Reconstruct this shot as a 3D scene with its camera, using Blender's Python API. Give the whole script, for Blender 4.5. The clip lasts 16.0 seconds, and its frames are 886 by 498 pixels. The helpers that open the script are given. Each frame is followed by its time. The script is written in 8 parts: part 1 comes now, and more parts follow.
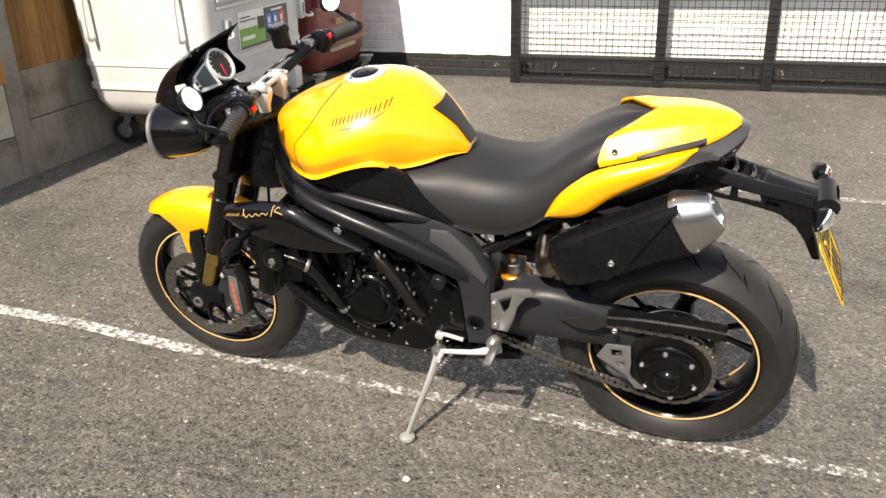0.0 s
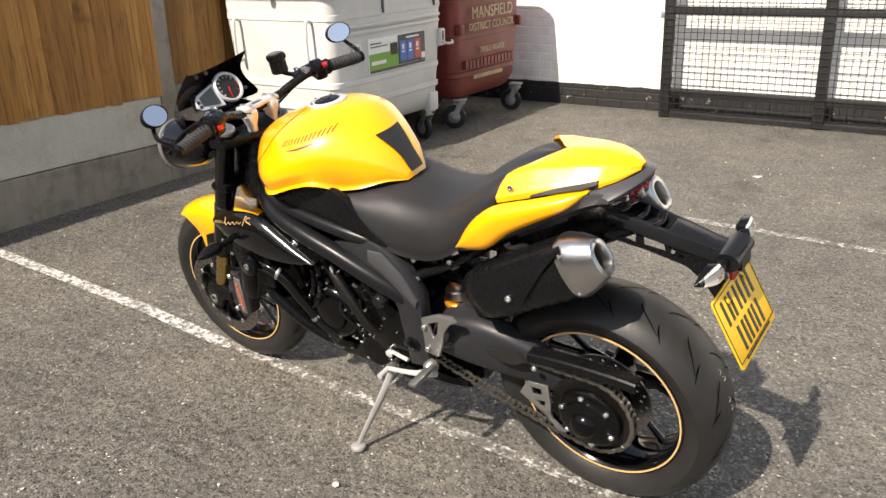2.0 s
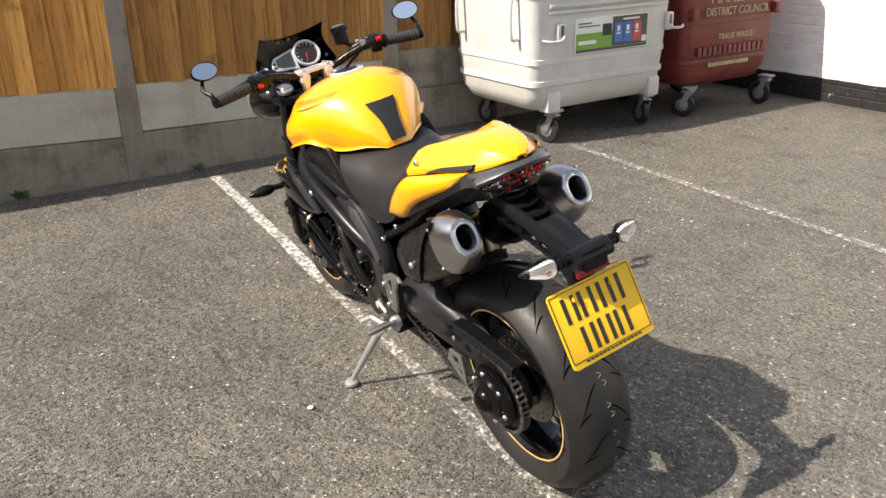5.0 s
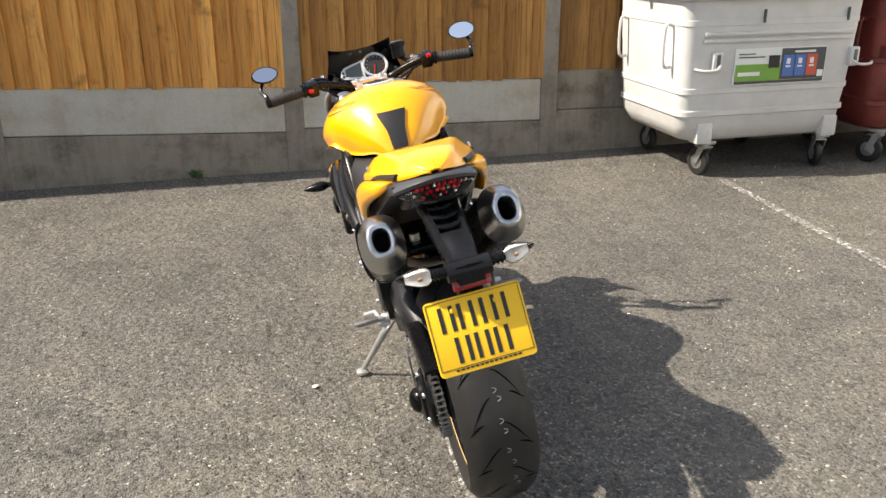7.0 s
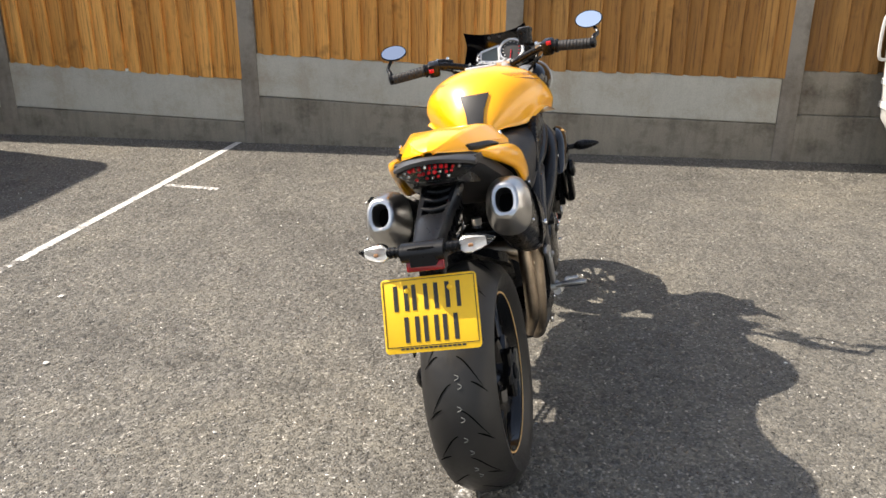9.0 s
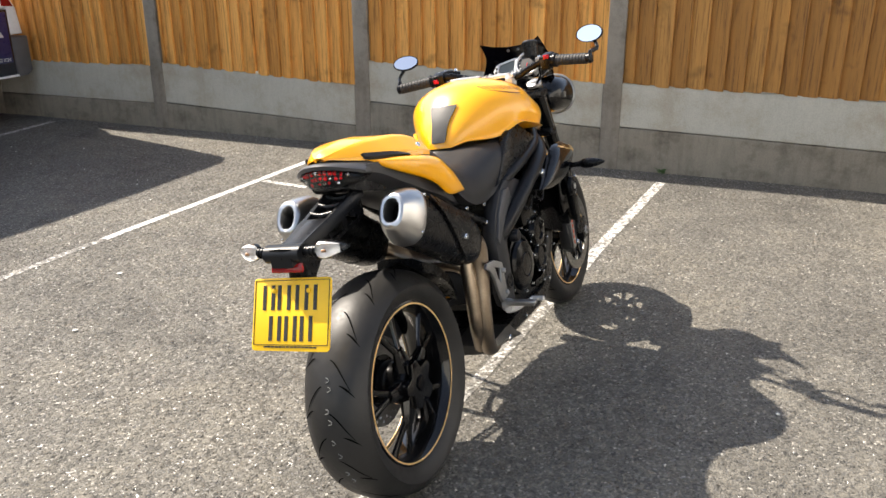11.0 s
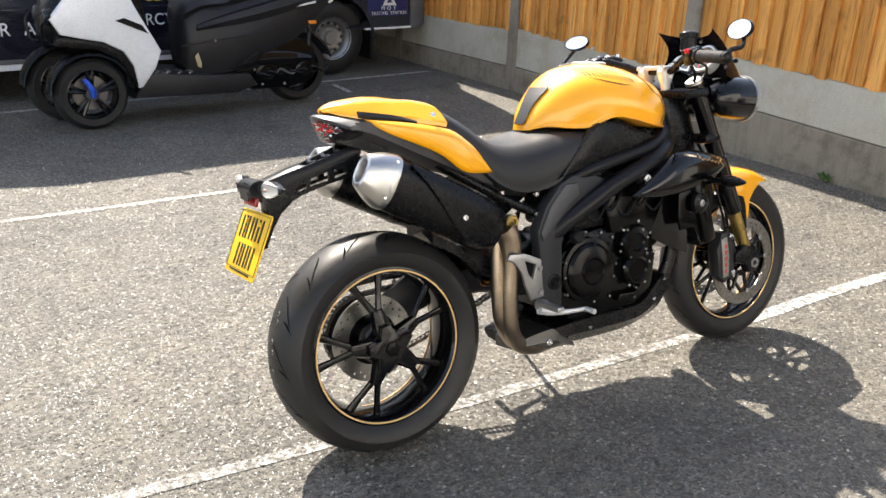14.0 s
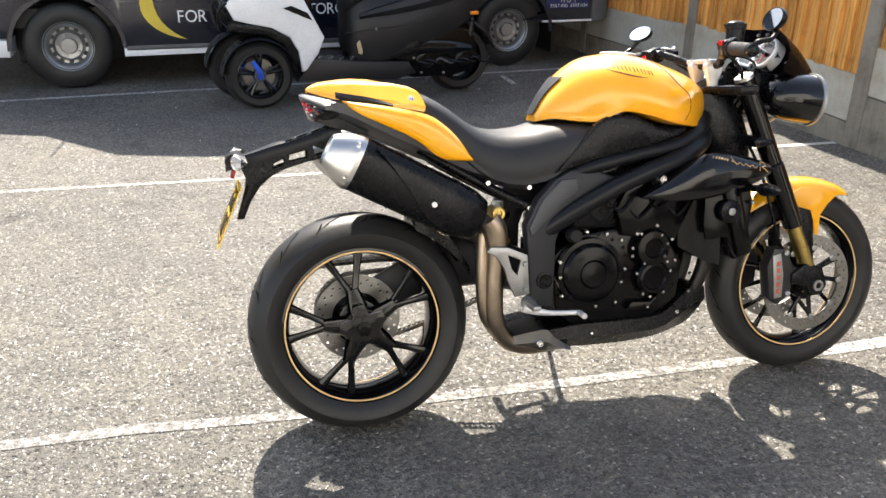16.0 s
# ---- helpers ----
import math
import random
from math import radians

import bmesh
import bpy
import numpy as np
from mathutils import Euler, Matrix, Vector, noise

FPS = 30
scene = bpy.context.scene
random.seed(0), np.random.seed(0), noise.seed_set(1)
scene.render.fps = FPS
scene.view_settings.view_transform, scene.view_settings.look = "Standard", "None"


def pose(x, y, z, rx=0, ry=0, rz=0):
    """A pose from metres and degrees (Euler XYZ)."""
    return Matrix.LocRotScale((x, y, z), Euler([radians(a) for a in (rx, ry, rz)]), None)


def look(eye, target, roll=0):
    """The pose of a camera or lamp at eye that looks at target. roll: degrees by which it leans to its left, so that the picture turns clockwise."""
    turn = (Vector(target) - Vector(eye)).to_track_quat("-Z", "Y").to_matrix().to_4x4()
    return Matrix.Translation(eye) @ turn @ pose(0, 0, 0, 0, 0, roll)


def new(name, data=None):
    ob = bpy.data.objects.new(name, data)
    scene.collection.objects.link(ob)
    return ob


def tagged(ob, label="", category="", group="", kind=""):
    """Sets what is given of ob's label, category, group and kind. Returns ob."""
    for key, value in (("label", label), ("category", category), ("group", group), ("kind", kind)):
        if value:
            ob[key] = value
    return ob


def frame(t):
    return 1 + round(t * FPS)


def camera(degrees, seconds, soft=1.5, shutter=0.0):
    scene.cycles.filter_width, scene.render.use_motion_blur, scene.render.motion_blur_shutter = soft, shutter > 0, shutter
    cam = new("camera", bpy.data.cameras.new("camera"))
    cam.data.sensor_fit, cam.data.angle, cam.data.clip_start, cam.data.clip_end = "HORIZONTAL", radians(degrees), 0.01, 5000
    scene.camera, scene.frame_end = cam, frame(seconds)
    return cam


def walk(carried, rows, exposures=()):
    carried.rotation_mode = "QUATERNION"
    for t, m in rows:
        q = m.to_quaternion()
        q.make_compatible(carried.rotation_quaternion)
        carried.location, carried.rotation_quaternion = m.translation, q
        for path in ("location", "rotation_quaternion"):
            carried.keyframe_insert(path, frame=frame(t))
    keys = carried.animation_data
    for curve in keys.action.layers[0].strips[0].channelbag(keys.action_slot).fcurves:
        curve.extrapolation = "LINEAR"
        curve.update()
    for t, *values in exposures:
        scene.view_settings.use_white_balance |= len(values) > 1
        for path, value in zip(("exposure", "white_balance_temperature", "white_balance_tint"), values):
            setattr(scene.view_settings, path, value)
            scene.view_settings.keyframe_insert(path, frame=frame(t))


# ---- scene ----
cam = camera(55.9, 16.0)
PATH = [
    (0, (0.237, -1.819, 1.39), (-0.3, -0.051, 0.624), -1.4),
    (0.5, (0.437, -1.801, 1.389), (-0.29, -0.11, 0.607), -2.2),
    (1, (0.588, -1.725, 1.382), (-0.244, -0.077, 0.613), -2.5),
    (1.5, (0.727, -1.648, 1.407), (-0.18, -0.017, 0.687), -2.0),
    (2, (0.931, -1.589, 1.4), (-0.088, -0.015, 0.703), -1.8),
    (2.5, (1.1, -1.564, 1.394), (-0.034, -0.069, 0.702), -1.2),
    (3, (1.204, -1.459, 1.388), (-0.032, -0.052, 0.687), -1.5),
    (3.5, (1.301, -1.368, 1.409), (0.023, 0.0, 0.704), -0.7),
    (4, (1.452, -1.262, 1.404), (0.078, 0.004, 0.691), -1.1),
    (4.2, (1.523, -1.214, 1.4), (0.102, -0.003, 0.684), -1.2),
    (6.3, (2.087, -0.621, 1.442), (0.361, 0.081, 0.715), -0.6),
    (6.5, (2.145, -0.552, 1.434), (0.392, 0.09, 0.715), -0.4),
    (7, (2.184, -0.361, 1.424), (0.369, 0.126, 0.738), -0.3),
    (7.5, (2.214, -0.184, 1.437), (0.366, 0.163, 0.754), -0.6),
    (8, (2.298, 0.043, 1.435), (0.428, 0.175, 0.738), -1.1),
    (8.5, (2.327, 0.218, 1.43), (0.457, 0.15, 0.723), -0.4),
    (9, (2.263, 0.407, 1.428), (0.412, 0.159, 0.711), 0.1),
    (9.2, (2.245, 0.476, 1.438), (0.403, 0.177, 0.718), 0.5),
    (11.3, (2.023, 1.268, 1.428), (0.325, 0.465, 0.743), 0.5),
    (11.5, (1.982, 1.35, 1.42), (0.317, 0.477, 0.738), 1.3),
    (12, (1.9, 1.567, 1.42), (0.364, 0.489, 0.728), 0.8),
    (12.5, (1.771, 1.674, 1.409), (0.349, 0.461, 0.696), 0.7),
    (13, (1.633, 1.774, 1.424), (0.317, 0.457, 0.692), 1.2),
    (13.5, (1.48, 1.895, 1.416), (0.259, 0.495, 0.675), 1.3),
    (14, (1.325, 2.037, 1.418), (0.243, 0.531, 0.669), 2.1),
    (14.5, (1.163, 2.079, 1.404), (0.212, 0.49, 0.65), 2.1),
    (15, (1.009, 2.133, 1.416), (0.148, 0.495, 0.658), 2.0),
    (15.5, (0.861, 2.221, 1.408), (0.104, 0.534, 0.646), 1.3),
    (16, (0.704, 2.336, 1.405), (0.117, 0.587, 0.633), 0.8),
]
walk(cam, [(t, look(eye, target, roll)) for t, eye, target, roll in PATH],
     [(0, 1.00, 7300, 13), (2, 0.97, 7300, 13), (3.5, 0.95, 7300, 13), (7, 1.11, 7250, 12), (9, 1.24, 7150, 12), (11.5, 1.49, 7150, 12), (16, 1.77, 7000, 11)])

# ---- light ----
SUN = Vector((-0.135, -0.97, 1.0)).normalized()
world = bpy.data.worlds.new("sky")
scene.world = world
world.use_nodes = True
wt = world.node_tree
sky = wt.nodes.new("ShaderNodeTexSky")
sky.sky_type = "NISHITA"
sky.sun_disc = False
sky.sun_elevation = math.asin(SUN.z)
sky.sun_rotation = math.atan2(SUN.x, SUN.y)
haze = wt.nodes.new("ShaderNodeHueSaturation")
haze.inputs["Saturation"].default_value = 0.80
wt.links.new(sky.outputs[0], haze.inputs["Color"])
wt.links.new(haze.outputs[0], wt.nodes["Background"].inputs[0])
wt.nodes["Background"].inputs[1].default_value = 0.115
sun = new("sun", bpy.data.lights.new("sun", "SUN"))
sun.data.energy = 4.2
sun.data.angle = radians(0.53)
sun.data.color = (1.0, 0.955, 0.885)
sun.matrix_world = look(SUN * 30, (0, 0, 0))


# ---- materials ----
def nodes_of(name):
    m = bpy.data.materials.new(name)
    m.use_nodes = True
    nt = m.node_tree
    return m, nt, nt.nodes["Principled BSDF"]


def add(nt, kind, **vals):
    n = nt.nodes.new(kind)
    for k, v in vals.items():
        n.inputs[k].default_value = v
    return n


def ramp(nt, src, stops):
    r = nt.nodes.new("ShaderNodeValToRGB")
    el = r.color_ramp.elements
    while len(el) < len(stops):
        el.new(0.5)
    for e, (p, c) in zip(el, stops):
        e.position = p
        e.color = (*c, 1) if len(c) == 3 else c
    nt.links.new(src, r.inputs[0])
    return r.outputs[0]


def mixc(nt, fac, a, b, mode="MIX"):
    m = nt.nodes.new("ShaderNodeMix")
    m.data_type = "RGBA"
    m.blend_type = mode
    for s, v in ((0, fac), (6, a), (7, b)):
        if hasattr(v, "is_output"):
            nt.links.new(v, m.inputs[s])
        else:
            m.inputs[s].default_value = v if s == 0 else (*v, 1)
    return m.outputs[2]


def coords(nt, scale=(1, 1, 1), rot=(0, 0, 0)):
    g = nt.nodes.new("ShaderNodeTexCoord")
    mp = nt.nodes.new("ShaderNodeMapping")
    mp.inputs["Scale"].default_value = scale
    mp.inputs["Rotation"].default_value = rot
    nt.links.new(g.outputs["Object"], mp.inputs[0])
    return mp.outputs[0]


def noise_tex(nt, vec, scale, detail=4, rough=0.6):
    n = add(nt, "ShaderNodeTexNoise", Scale=scale, Detail=detail, Roughness=rough)
    if vec:
        nt.links.new(vec, n.inputs["Vector"])
    return n.outputs["Fac"]


def bump(nt, bsdf, height, strength, dist=0.002):
    b = add(nt, "ShaderNodeBump", Strength=strength, Distance=dist)
    nt.links.new(height, b.inputs["Height"])
    nt.links.new(b.outputs[0], bsdf.inputs["Normal"])
    return b


def mat(name, col, rough=0.5, metal=0.0, var=0.25, scale=6.0, fine=90.0, bmp=0.15, coat=0.0, rvar=0.15, dist=0.001, spec=0.5, obvar=0.0):
    """A surface with variation at two scales in colour, gloss and relief."""
    m, nt, b = nodes_of(name)
    v = coords(nt)
    big, small = noise_tex(nt, v, scale, 3), noise_tex(nt, v, fine, 5)
    dark = tuple(c * (1 - var) for c in col)
    light = tuple(min(1, c * (1 + var * 0.6)) for c in col)
    c = ramp(nt, big, [(0.3, dark), (0.7, light)])
    c = mixc(nt, 0.25 * min(1, var * 3), c, ramp(nt, small, [(0.35, tuple(x * 0.6 for x in col)), (0.65, light)]))
    if obvar:
        oi = nt.nodes.new("ShaderNodeObjectInfo")
        c = mixc(nt, 1.0, c, ramp(nt, oi.outputs["Random"], [(0, (1 - obvar,) * 3), (1, (1 + obvar,) * 3)]), "MULTIPLY")
    nt.links.new(c, b.inputs["Base Color"])
    r = ramp(nt, small, [(0.3, (max(0.02, rough - rvar * rough),) * 3), (0.7, (min(1, rough + rvar * rough),) * 3)])
    nt.links.new(r, b.inputs["Roughness"])
    b.inputs["Metallic"].default_value = metal
    b.inputs["Specular IOR Level"].default_value = spec
    b.inputs["Coat Weight"].default_value = coat
    b.inputs["Coat Roughness"].default_value = 0.04
    if bmp:
        bump(nt, b, small, bmp, dist)
    return m


def asphalt_colour(nt, v):
    """Chippings with worn pale and dark patches; gives colour, height and a facet normal for every stone."""
    warp = add(nt, "ShaderNodeTexNoise", Scale=55.0, Detail=2.0)
    nt.links.new(v, warp.inputs["Vector"])
    wv = nt.nodes.new("ShaderNodeVectorMath")
    wv.operation = "MULTIPLY_ADD"
    wv.inputs[1].default_value = (0.010, 0.010, 0.010)
    nt.links.new(warp.outputs["Color"], wv.inputs[0])
    nt.links.new(v, wv.inputs[2])
    vor = add(nt, "ShaderNodeTexVoronoi", Scale=125.0)
    nt.links.new(wv.outputs[0], vor.inputs["Vector"])
    sep = nt.nodes.new("ShaderNodeSeparateColor")
    nt.links.new(vor.outputs["Color"], sep.inputs[0])
    stone = ramp(nt, sep.outputs[0], [(0.0, (0.111, 0.107, 0.097)), (0.5, (0.133, 0.127, 0.113)), (0.88, (0.154, 0.147, 0.130)), (0.975, (0.20, 0.19, 0.17)), (1.0, (0.40, 0.38, 0.34))])
    edge = ramp(nt, vor.outputs["Distance"], [(0.25, (1, 1, 1)), (0.75, (0.80, 0.795, 0.79))])
    c = mixc(nt, 1.0, stone, edge, "MULTIPLY")
    clump = noise_tex(nt, v, 48.0, 3, 0.65)
    c = mixc(nt, 1.0, c, ramp(nt, clump, [(0.30, (0.80, 0.80, 0.80)), (0.5, (1.0, 1.0, 1.0)), (0.70, (1.22, 1.21, 1.19))]), "MULTIPLY")
    big = ramp(nt, noise_tex(nt, v, 0.9, 5, 0.65), [(0.3, (0.74, 0.74, 0.75)), (0.5, (1, 1, 1)), (0.75, (1.24, 1.21, 1.14))])
    c = mixc(nt, 1.0, c, big, "MULTIPLY")
    blot = ramp(nt, noise_tex(nt, v, 6.5, 4, 0.6), [(0.32, (0.84, 0.84, 0.84)), (0.5, (1, 1, 1)), (0.68, (1.13, 1.12, 1.09))])
    c = mixc(nt, 1.0, c, blot, "MULTIPLY")
    stain = ramp(nt, noise_tex(nt, v, 2.6, 3, 0.5), [(0.29, (0.55, 0.55, 0.55)), (0.38, (1, 1, 1))])
    c = mixc(nt, 0.65, c, stain, "MULTIPLY")
    dome = ramp(nt, vor.outputs["Distance"], [(0.0, (1, 1, 1)), (0.8, (0, 0, 0))])
    h = mixc(nt, 0.5, dome, ramp(nt, clump, [(0.25, (0, 0, 0)), (0.75, (1, 1, 1))]))
    h = mixc(nt, 0.6, h, ramp(nt, noise_tex(nt, v, 21.0, 3, 0.6), [(0.25, (0, 0, 0)), (0.75, (1, 1, 1))]))
    tilt = nt.nodes.new("ShaderNodeVectorMath")
    tilt.operation = "MULTIPLY_ADD"
    tilt.inputs[1].default_value = (0.92, 0.92, 0.0)
    tilt.inputs[2].default_value = (-0.46, -0.46, 1.0)
    nt.links.new(vor.outputs["Color"], tilt.inputs[0])
    unit = nt.nodes.new("ShaderNodeVectorMath")
    unit.operation = "NORMALIZE"
    nt.links.new(tilt.outputs[0], unit.inputs[0])
    return c, h, unit.outputs[0], sep.outputs[2]


def asphalt():
    m, nt, b = nodes_of("asphalt")
    c, h, facet, pick = asphalt_colour(nt, coords(nt))
    nt.links.new(c, b.inputs["Base Color"])
    nt.links.new(ramp(nt, pick, [(0.0, (0.20, 0.20, 0.20)), (0.20, (0.36, 0.36, 0.36)), (0.26, (0.6, 0.6, 0.6)), (1.0, (0.85, 0.85, 0.85))]), b.inputs["Roughness"])
    nt.links.new(ramp(nt, pick, [(0.0, (0.9, 0.9, 0.9)), (0.13, (0.75, 0.75, 0.75)), (0.18, (0.16, 0.16, 0.16)), (1.0, (0.16, 0.16, 0.16))]), b.inputs["Specular IOR Level"])
    bp = bump(nt, b, h, 0.9, 0.014)
    nt.links.new(facet, bp.inputs["Normal"])
    return m


def road_paint(name, lo, hi):
    m, nt, b = nodes_of(name)
    v = coords(nt)
    c, d, facet, pick = asphalt_colour(nt, v)
    worn = ramp(nt, noise_tex(nt, v, 38.0, 6, 0.75), [(lo, (0, 0, 0)), (hi, (1, 1, 1))])
    patchy = ramp(nt, noise_tex(nt, v, 5.0, 2), [(0.28, (0.25, 0.25, 0.25)), (0.5, (1, 1, 1))])
    fac = mixc(nt, 1.0, worn, patchy, "MULTIPLY")
    white = ramp(nt, noise_tex(nt, v, 60.0), [(0.3, (0.52, 0.51, 0.48)), (0.7, (0.72, 0.71, 0.68))])
    c2 = mixc(nt, fac, c, white)
    nt.links.new(c2, b.inputs["Base Color"])
    b.inputs["Roughness"].default_value = 0.6
    nt.links.new(facet, bump(nt, b, d, 0.7, 0.006).inputs["Normal"])
    return m


def timber(name, dim):
    m, nt, b = nodes_of(name)
    v = coords(nt, (14, 14, 0.9))
    g = noise_tex(nt, v, 4.0, 6, 0.7)
    oi = nt.nodes.new("ShaderNodeObjectInfo")
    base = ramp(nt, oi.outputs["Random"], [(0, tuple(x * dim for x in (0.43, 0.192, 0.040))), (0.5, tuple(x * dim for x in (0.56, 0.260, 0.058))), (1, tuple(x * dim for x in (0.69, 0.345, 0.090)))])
    c = mixc(nt, 0.85, base, ramp(nt, g, [(0.33, (0.42, 0.36, 0.30)), (0.46, (0.95, 0.95, 0.95)), (0.7, (1.28, 1.26, 1.2))]), "MULTIPLY")
    split = noise_tex(nt, coords(nt, (34, 34, 0.55)), 3.0, 3, 0.6)
    c = mixc(nt, 0.8, c, ramp(nt, split, [(0.34, (0.38, 0.33, 0.28)), (0.41, (1, 1, 1)), (0.66, (1.0, 1.0, 1.0)), (0.74, (1.22, 1.2, 1.12))]), "MULTIPLY")
    v2 = coords(nt)
    knots = ramp(nt, noise_tex(nt, v2, 5.0, 3), [(0.28, (0.35, 0.34, 0.30)), (0.42, (1, 1, 1))])
    c = mixc(nt, 0.7, c, knots, "MULTIPLY")
    nt.links.new(c, b.inputs["Base Color"])
    b.inputs["Roughness"].default_value = 0.75
    bump(nt, b, g, 0.35, 0.003)
    return m


def concrete(name, col, stain=0.5):
    m, nt, b = nodes_of(name)
    v = coords(nt)
    c = ramp(nt, noise_tex(nt, v, 3.0, 6, 0.7), [(0.30, tuple(x * (1 - stain) * k for x, k in zip(col, (1.0, 0.90, 0.80)))), (0.52, col), (0.8, tuple(min(1, x * 1.15) for x in col))])
    streak = noise_tex(nt, coords(nt, (9, 9, 1.2)), 2.5, 4)
    c = mixc(nt, stain * 0.5, c, ramp(nt, streak, [(0.35, (0.55, 0.53, 0.5)), (0.55, (1, 1, 1))]), "MULTIPLY")
    f = noise_tex(nt, v, 160.0, 4)
    c = mixc(nt, 0.35, c, ramp(nt, f, [(0.35, (0.6, 0.6, 0.6)), (0.6, (1.1, 1.1, 1.1))]), "MULTIPLY")
    nt.links.new(c, b.inputs["Base Color"])
    b.inputs["Roughness"].default_value = 0.85
    bump(nt, b, f, 0.4, 0.003)
    return m


def white_brick():
    m, nt, b = nodes_of("white_painted_brick")
    v = coords(nt)
    g = nt.nodes.new("ShaderNodeNewGeometry")
    sep = nt.nodes.new("ShaderNodeSeparateXYZ")
    nt.links.new(g.outputs["Position"], sep.inputs[0])
    gv = nt.nodes.new("ShaderNodeMapping")
    nt.links.new(g.outputs["Position"], gv.inputs[0])
    n = noise_tex(nt, gv.outputs[0], 5.0, 6, 0.7)
    c = ramp(nt, n, [(0.28, (0.66, 0.64, 0.58)), (0.5, (0.80, 0.79, 0.75)), (0.75, (0.84, 0.83, 0.80))])
    peel = ramp(nt, noise_tex(nt, gv.outputs[0], 3.2, 5, 0.72), [(0.275, (1, 1, 1)), (0.29, (0, 0, 0))])
    c = mixc(nt, peel, c, (0.42, 0.20, 0.13))
    add_n = nt.nodes.new("ShaderNodeMath")
    add_n.operation = "ADD"
    wob = nt.nodes.new("ShaderNodeMath")
    wob.operation = "MULTIPLY"
    wob.inputs[1].default_value = 0.03
    nt.links.new(noise_tex(nt, gv.outputs[0], 9.0, 3), wob.inputs[0])
    nt.links.new(sep.outputs[2], add_n.inputs[0])
    nt.links.new(wob.outputs[0], add_n.inputs[1])
    band = ramp(nt, add_n.outputs[0], [(0.198, (1, 1, 1)), (0.202, (0, 0, 0))])
    chips = ramp(nt, noise_tex(nt, gv.outputs[0], 14.0, 5, 0.75), [(0.33, (0.38, 0.36, 0.33)), (0.37, (0.013, 0.012, 0.012))])
    c = mixc(nt, band, c, chips)
    nt.links.new(c, b.inputs["Base Color"])
    b.inputs["Roughness"].default_value = 0.6
    bump(nt, b, noise_tex(nt, v, 70.0, 5), 0.35, 0.003)
    return m


# one fence timber in three tones, the darker two dimmed to 0.66 and 0.47
ASPHALT, TIMBER, TIMBER_DARK = asphalt(), timber("fence_timber", 1.13), timber("dark_fence_timber", 0.47)
TIMBER_MID = timber("mid_fence_timber", 0.66)
PAINT, PAINT_WORN, PAINT_FAINT = road_paint("road_paint", 0.34, 0.48), road_paint("worn_road_paint", 0.43, 0.56), road_paint("faint_road_paint", 0.50, 0.62)
PAINT_THIN = road_paint("thin_road_paint", 0.50, 0.62)
CONC_A = concrete("gravel_board_pale", (0.455, 0.438, 0.375), 0.20)
CONC_B = concrete("gravel_board_weathered", (0.245, 0.216, 0.170), 0.66)
CONC_P = concrete("concrete_post", (0.255, 0.225, 0.185), 0.5)
BRICK = white_brick()
YELLOW = mat("yellow_paint", (0.94, 0.408, 0.004), 0.30, var=0.01, bmp=0.0, coat=0.7, rvar=0.05)
BLACK = mat("satin_black", (0.0050, 0.0052, 0.0060), 0.28, var=0.3, bmp=0.01, spec=0.19)
GLOSS = mat("gloss_black", (0.0035, 0.0035, 0.004), 0.15, var=0.2, bmp=0.0, coat=0.35, spec=0.25)
FRAME = mat("graphite_frame", (0.0088, 0.0093, 0.0108), 0.31, 0.0, spec=0.20, var=0.2, bmp=0.06)
ENGINE = mat("engine_black", (0.0030, 0.0030, 0.0032), 0.17, 0.0, var=0.4, bmp=0.05, fine=140, spec=0.20)
SEAT = mat("seat_vinyl", (0.0190, 0.0192, 0.0205), 0.50, spec=0.32, var=0.2, fine=420, bmp=0.35, dist=0.0008)
GROOVE = mat("tread_groove", (0.0015, 0.0015, 0.0015), 0.9, spec=0.05, var=0.1, bmp=0.0)
CHALK = mat("chalk_mark", (0.16, 0.165, 0.16), 0.8, var=0.3, bmp=0.0)
RUBBER = mat("tyre_rubber", (0.0205, 0.0200, 0.0196), 0.46, spec=0.32, var=0.35, fine=60, bmp=0.15)
GRIP = mat("rubber_grip", (0.02, 0.0195, 0.019), 0.65, var=0.3, fine=300, bmp=0.5)
PLATE_GREY = mat("frame_plate_grey", (0.0195, 0.0203, 0.0232), 0.42, var=0.15, fine=200, bmp=0.06, spec=0.28)
FACET = mat("pale_cast_facet", (0.050, 0.0512, 0.055), 0.44, var=0.12, fine=200, bmp=0.06, spec=0.4)
CALIPER = mat("caliper_grey", (0.024, 0.024, 0.026), 0.4, 0.3, var=0.3, fine=150, bmp=0.1)
TAIL = mat("tail_plastic", (0.046, 0.046, 0.049), 0.34, var=0.2, fine=300, bmp=0.1)
SILVER = mat("silver_paint", (0.62, 0.62, 0.61), 0.27, 0.35, var=0.04, bmp=0.0, coat=0.4, rvar=0.0)
SCOOT = mat("scooter_black", (0.0125, 0.0122, 0.0140), 0.42, spec=0.35, var=0.25, fine=200, bmp=0.06)
STAND = mat("dull_stand_alloy", (0.36, 0.36, 0.35), 0.36, 0.3, var=0.15, fine=120, bmp=0.05)
BULB = mat("faded_amber_bulb", (0.30, 0.15, 0.07), 0.3, var=0.1, bmp=0.0)
ALU = mat("brushed_aluminium", (0.62, 0.61, 0.59), 0.32, 1.0, var=0.08, fine=200, bmp=0.03)
CAST = mat("cast_aluminium", (0.36, 0.36, 0.355), 0.38, 0.85, var=0.25, fine=200, bmp=0.25)
CHROME = mat("polished_bolt", (0.75, 0.75, 0.74), 0.18, 1.0, var=0.1, bmp=0.0)
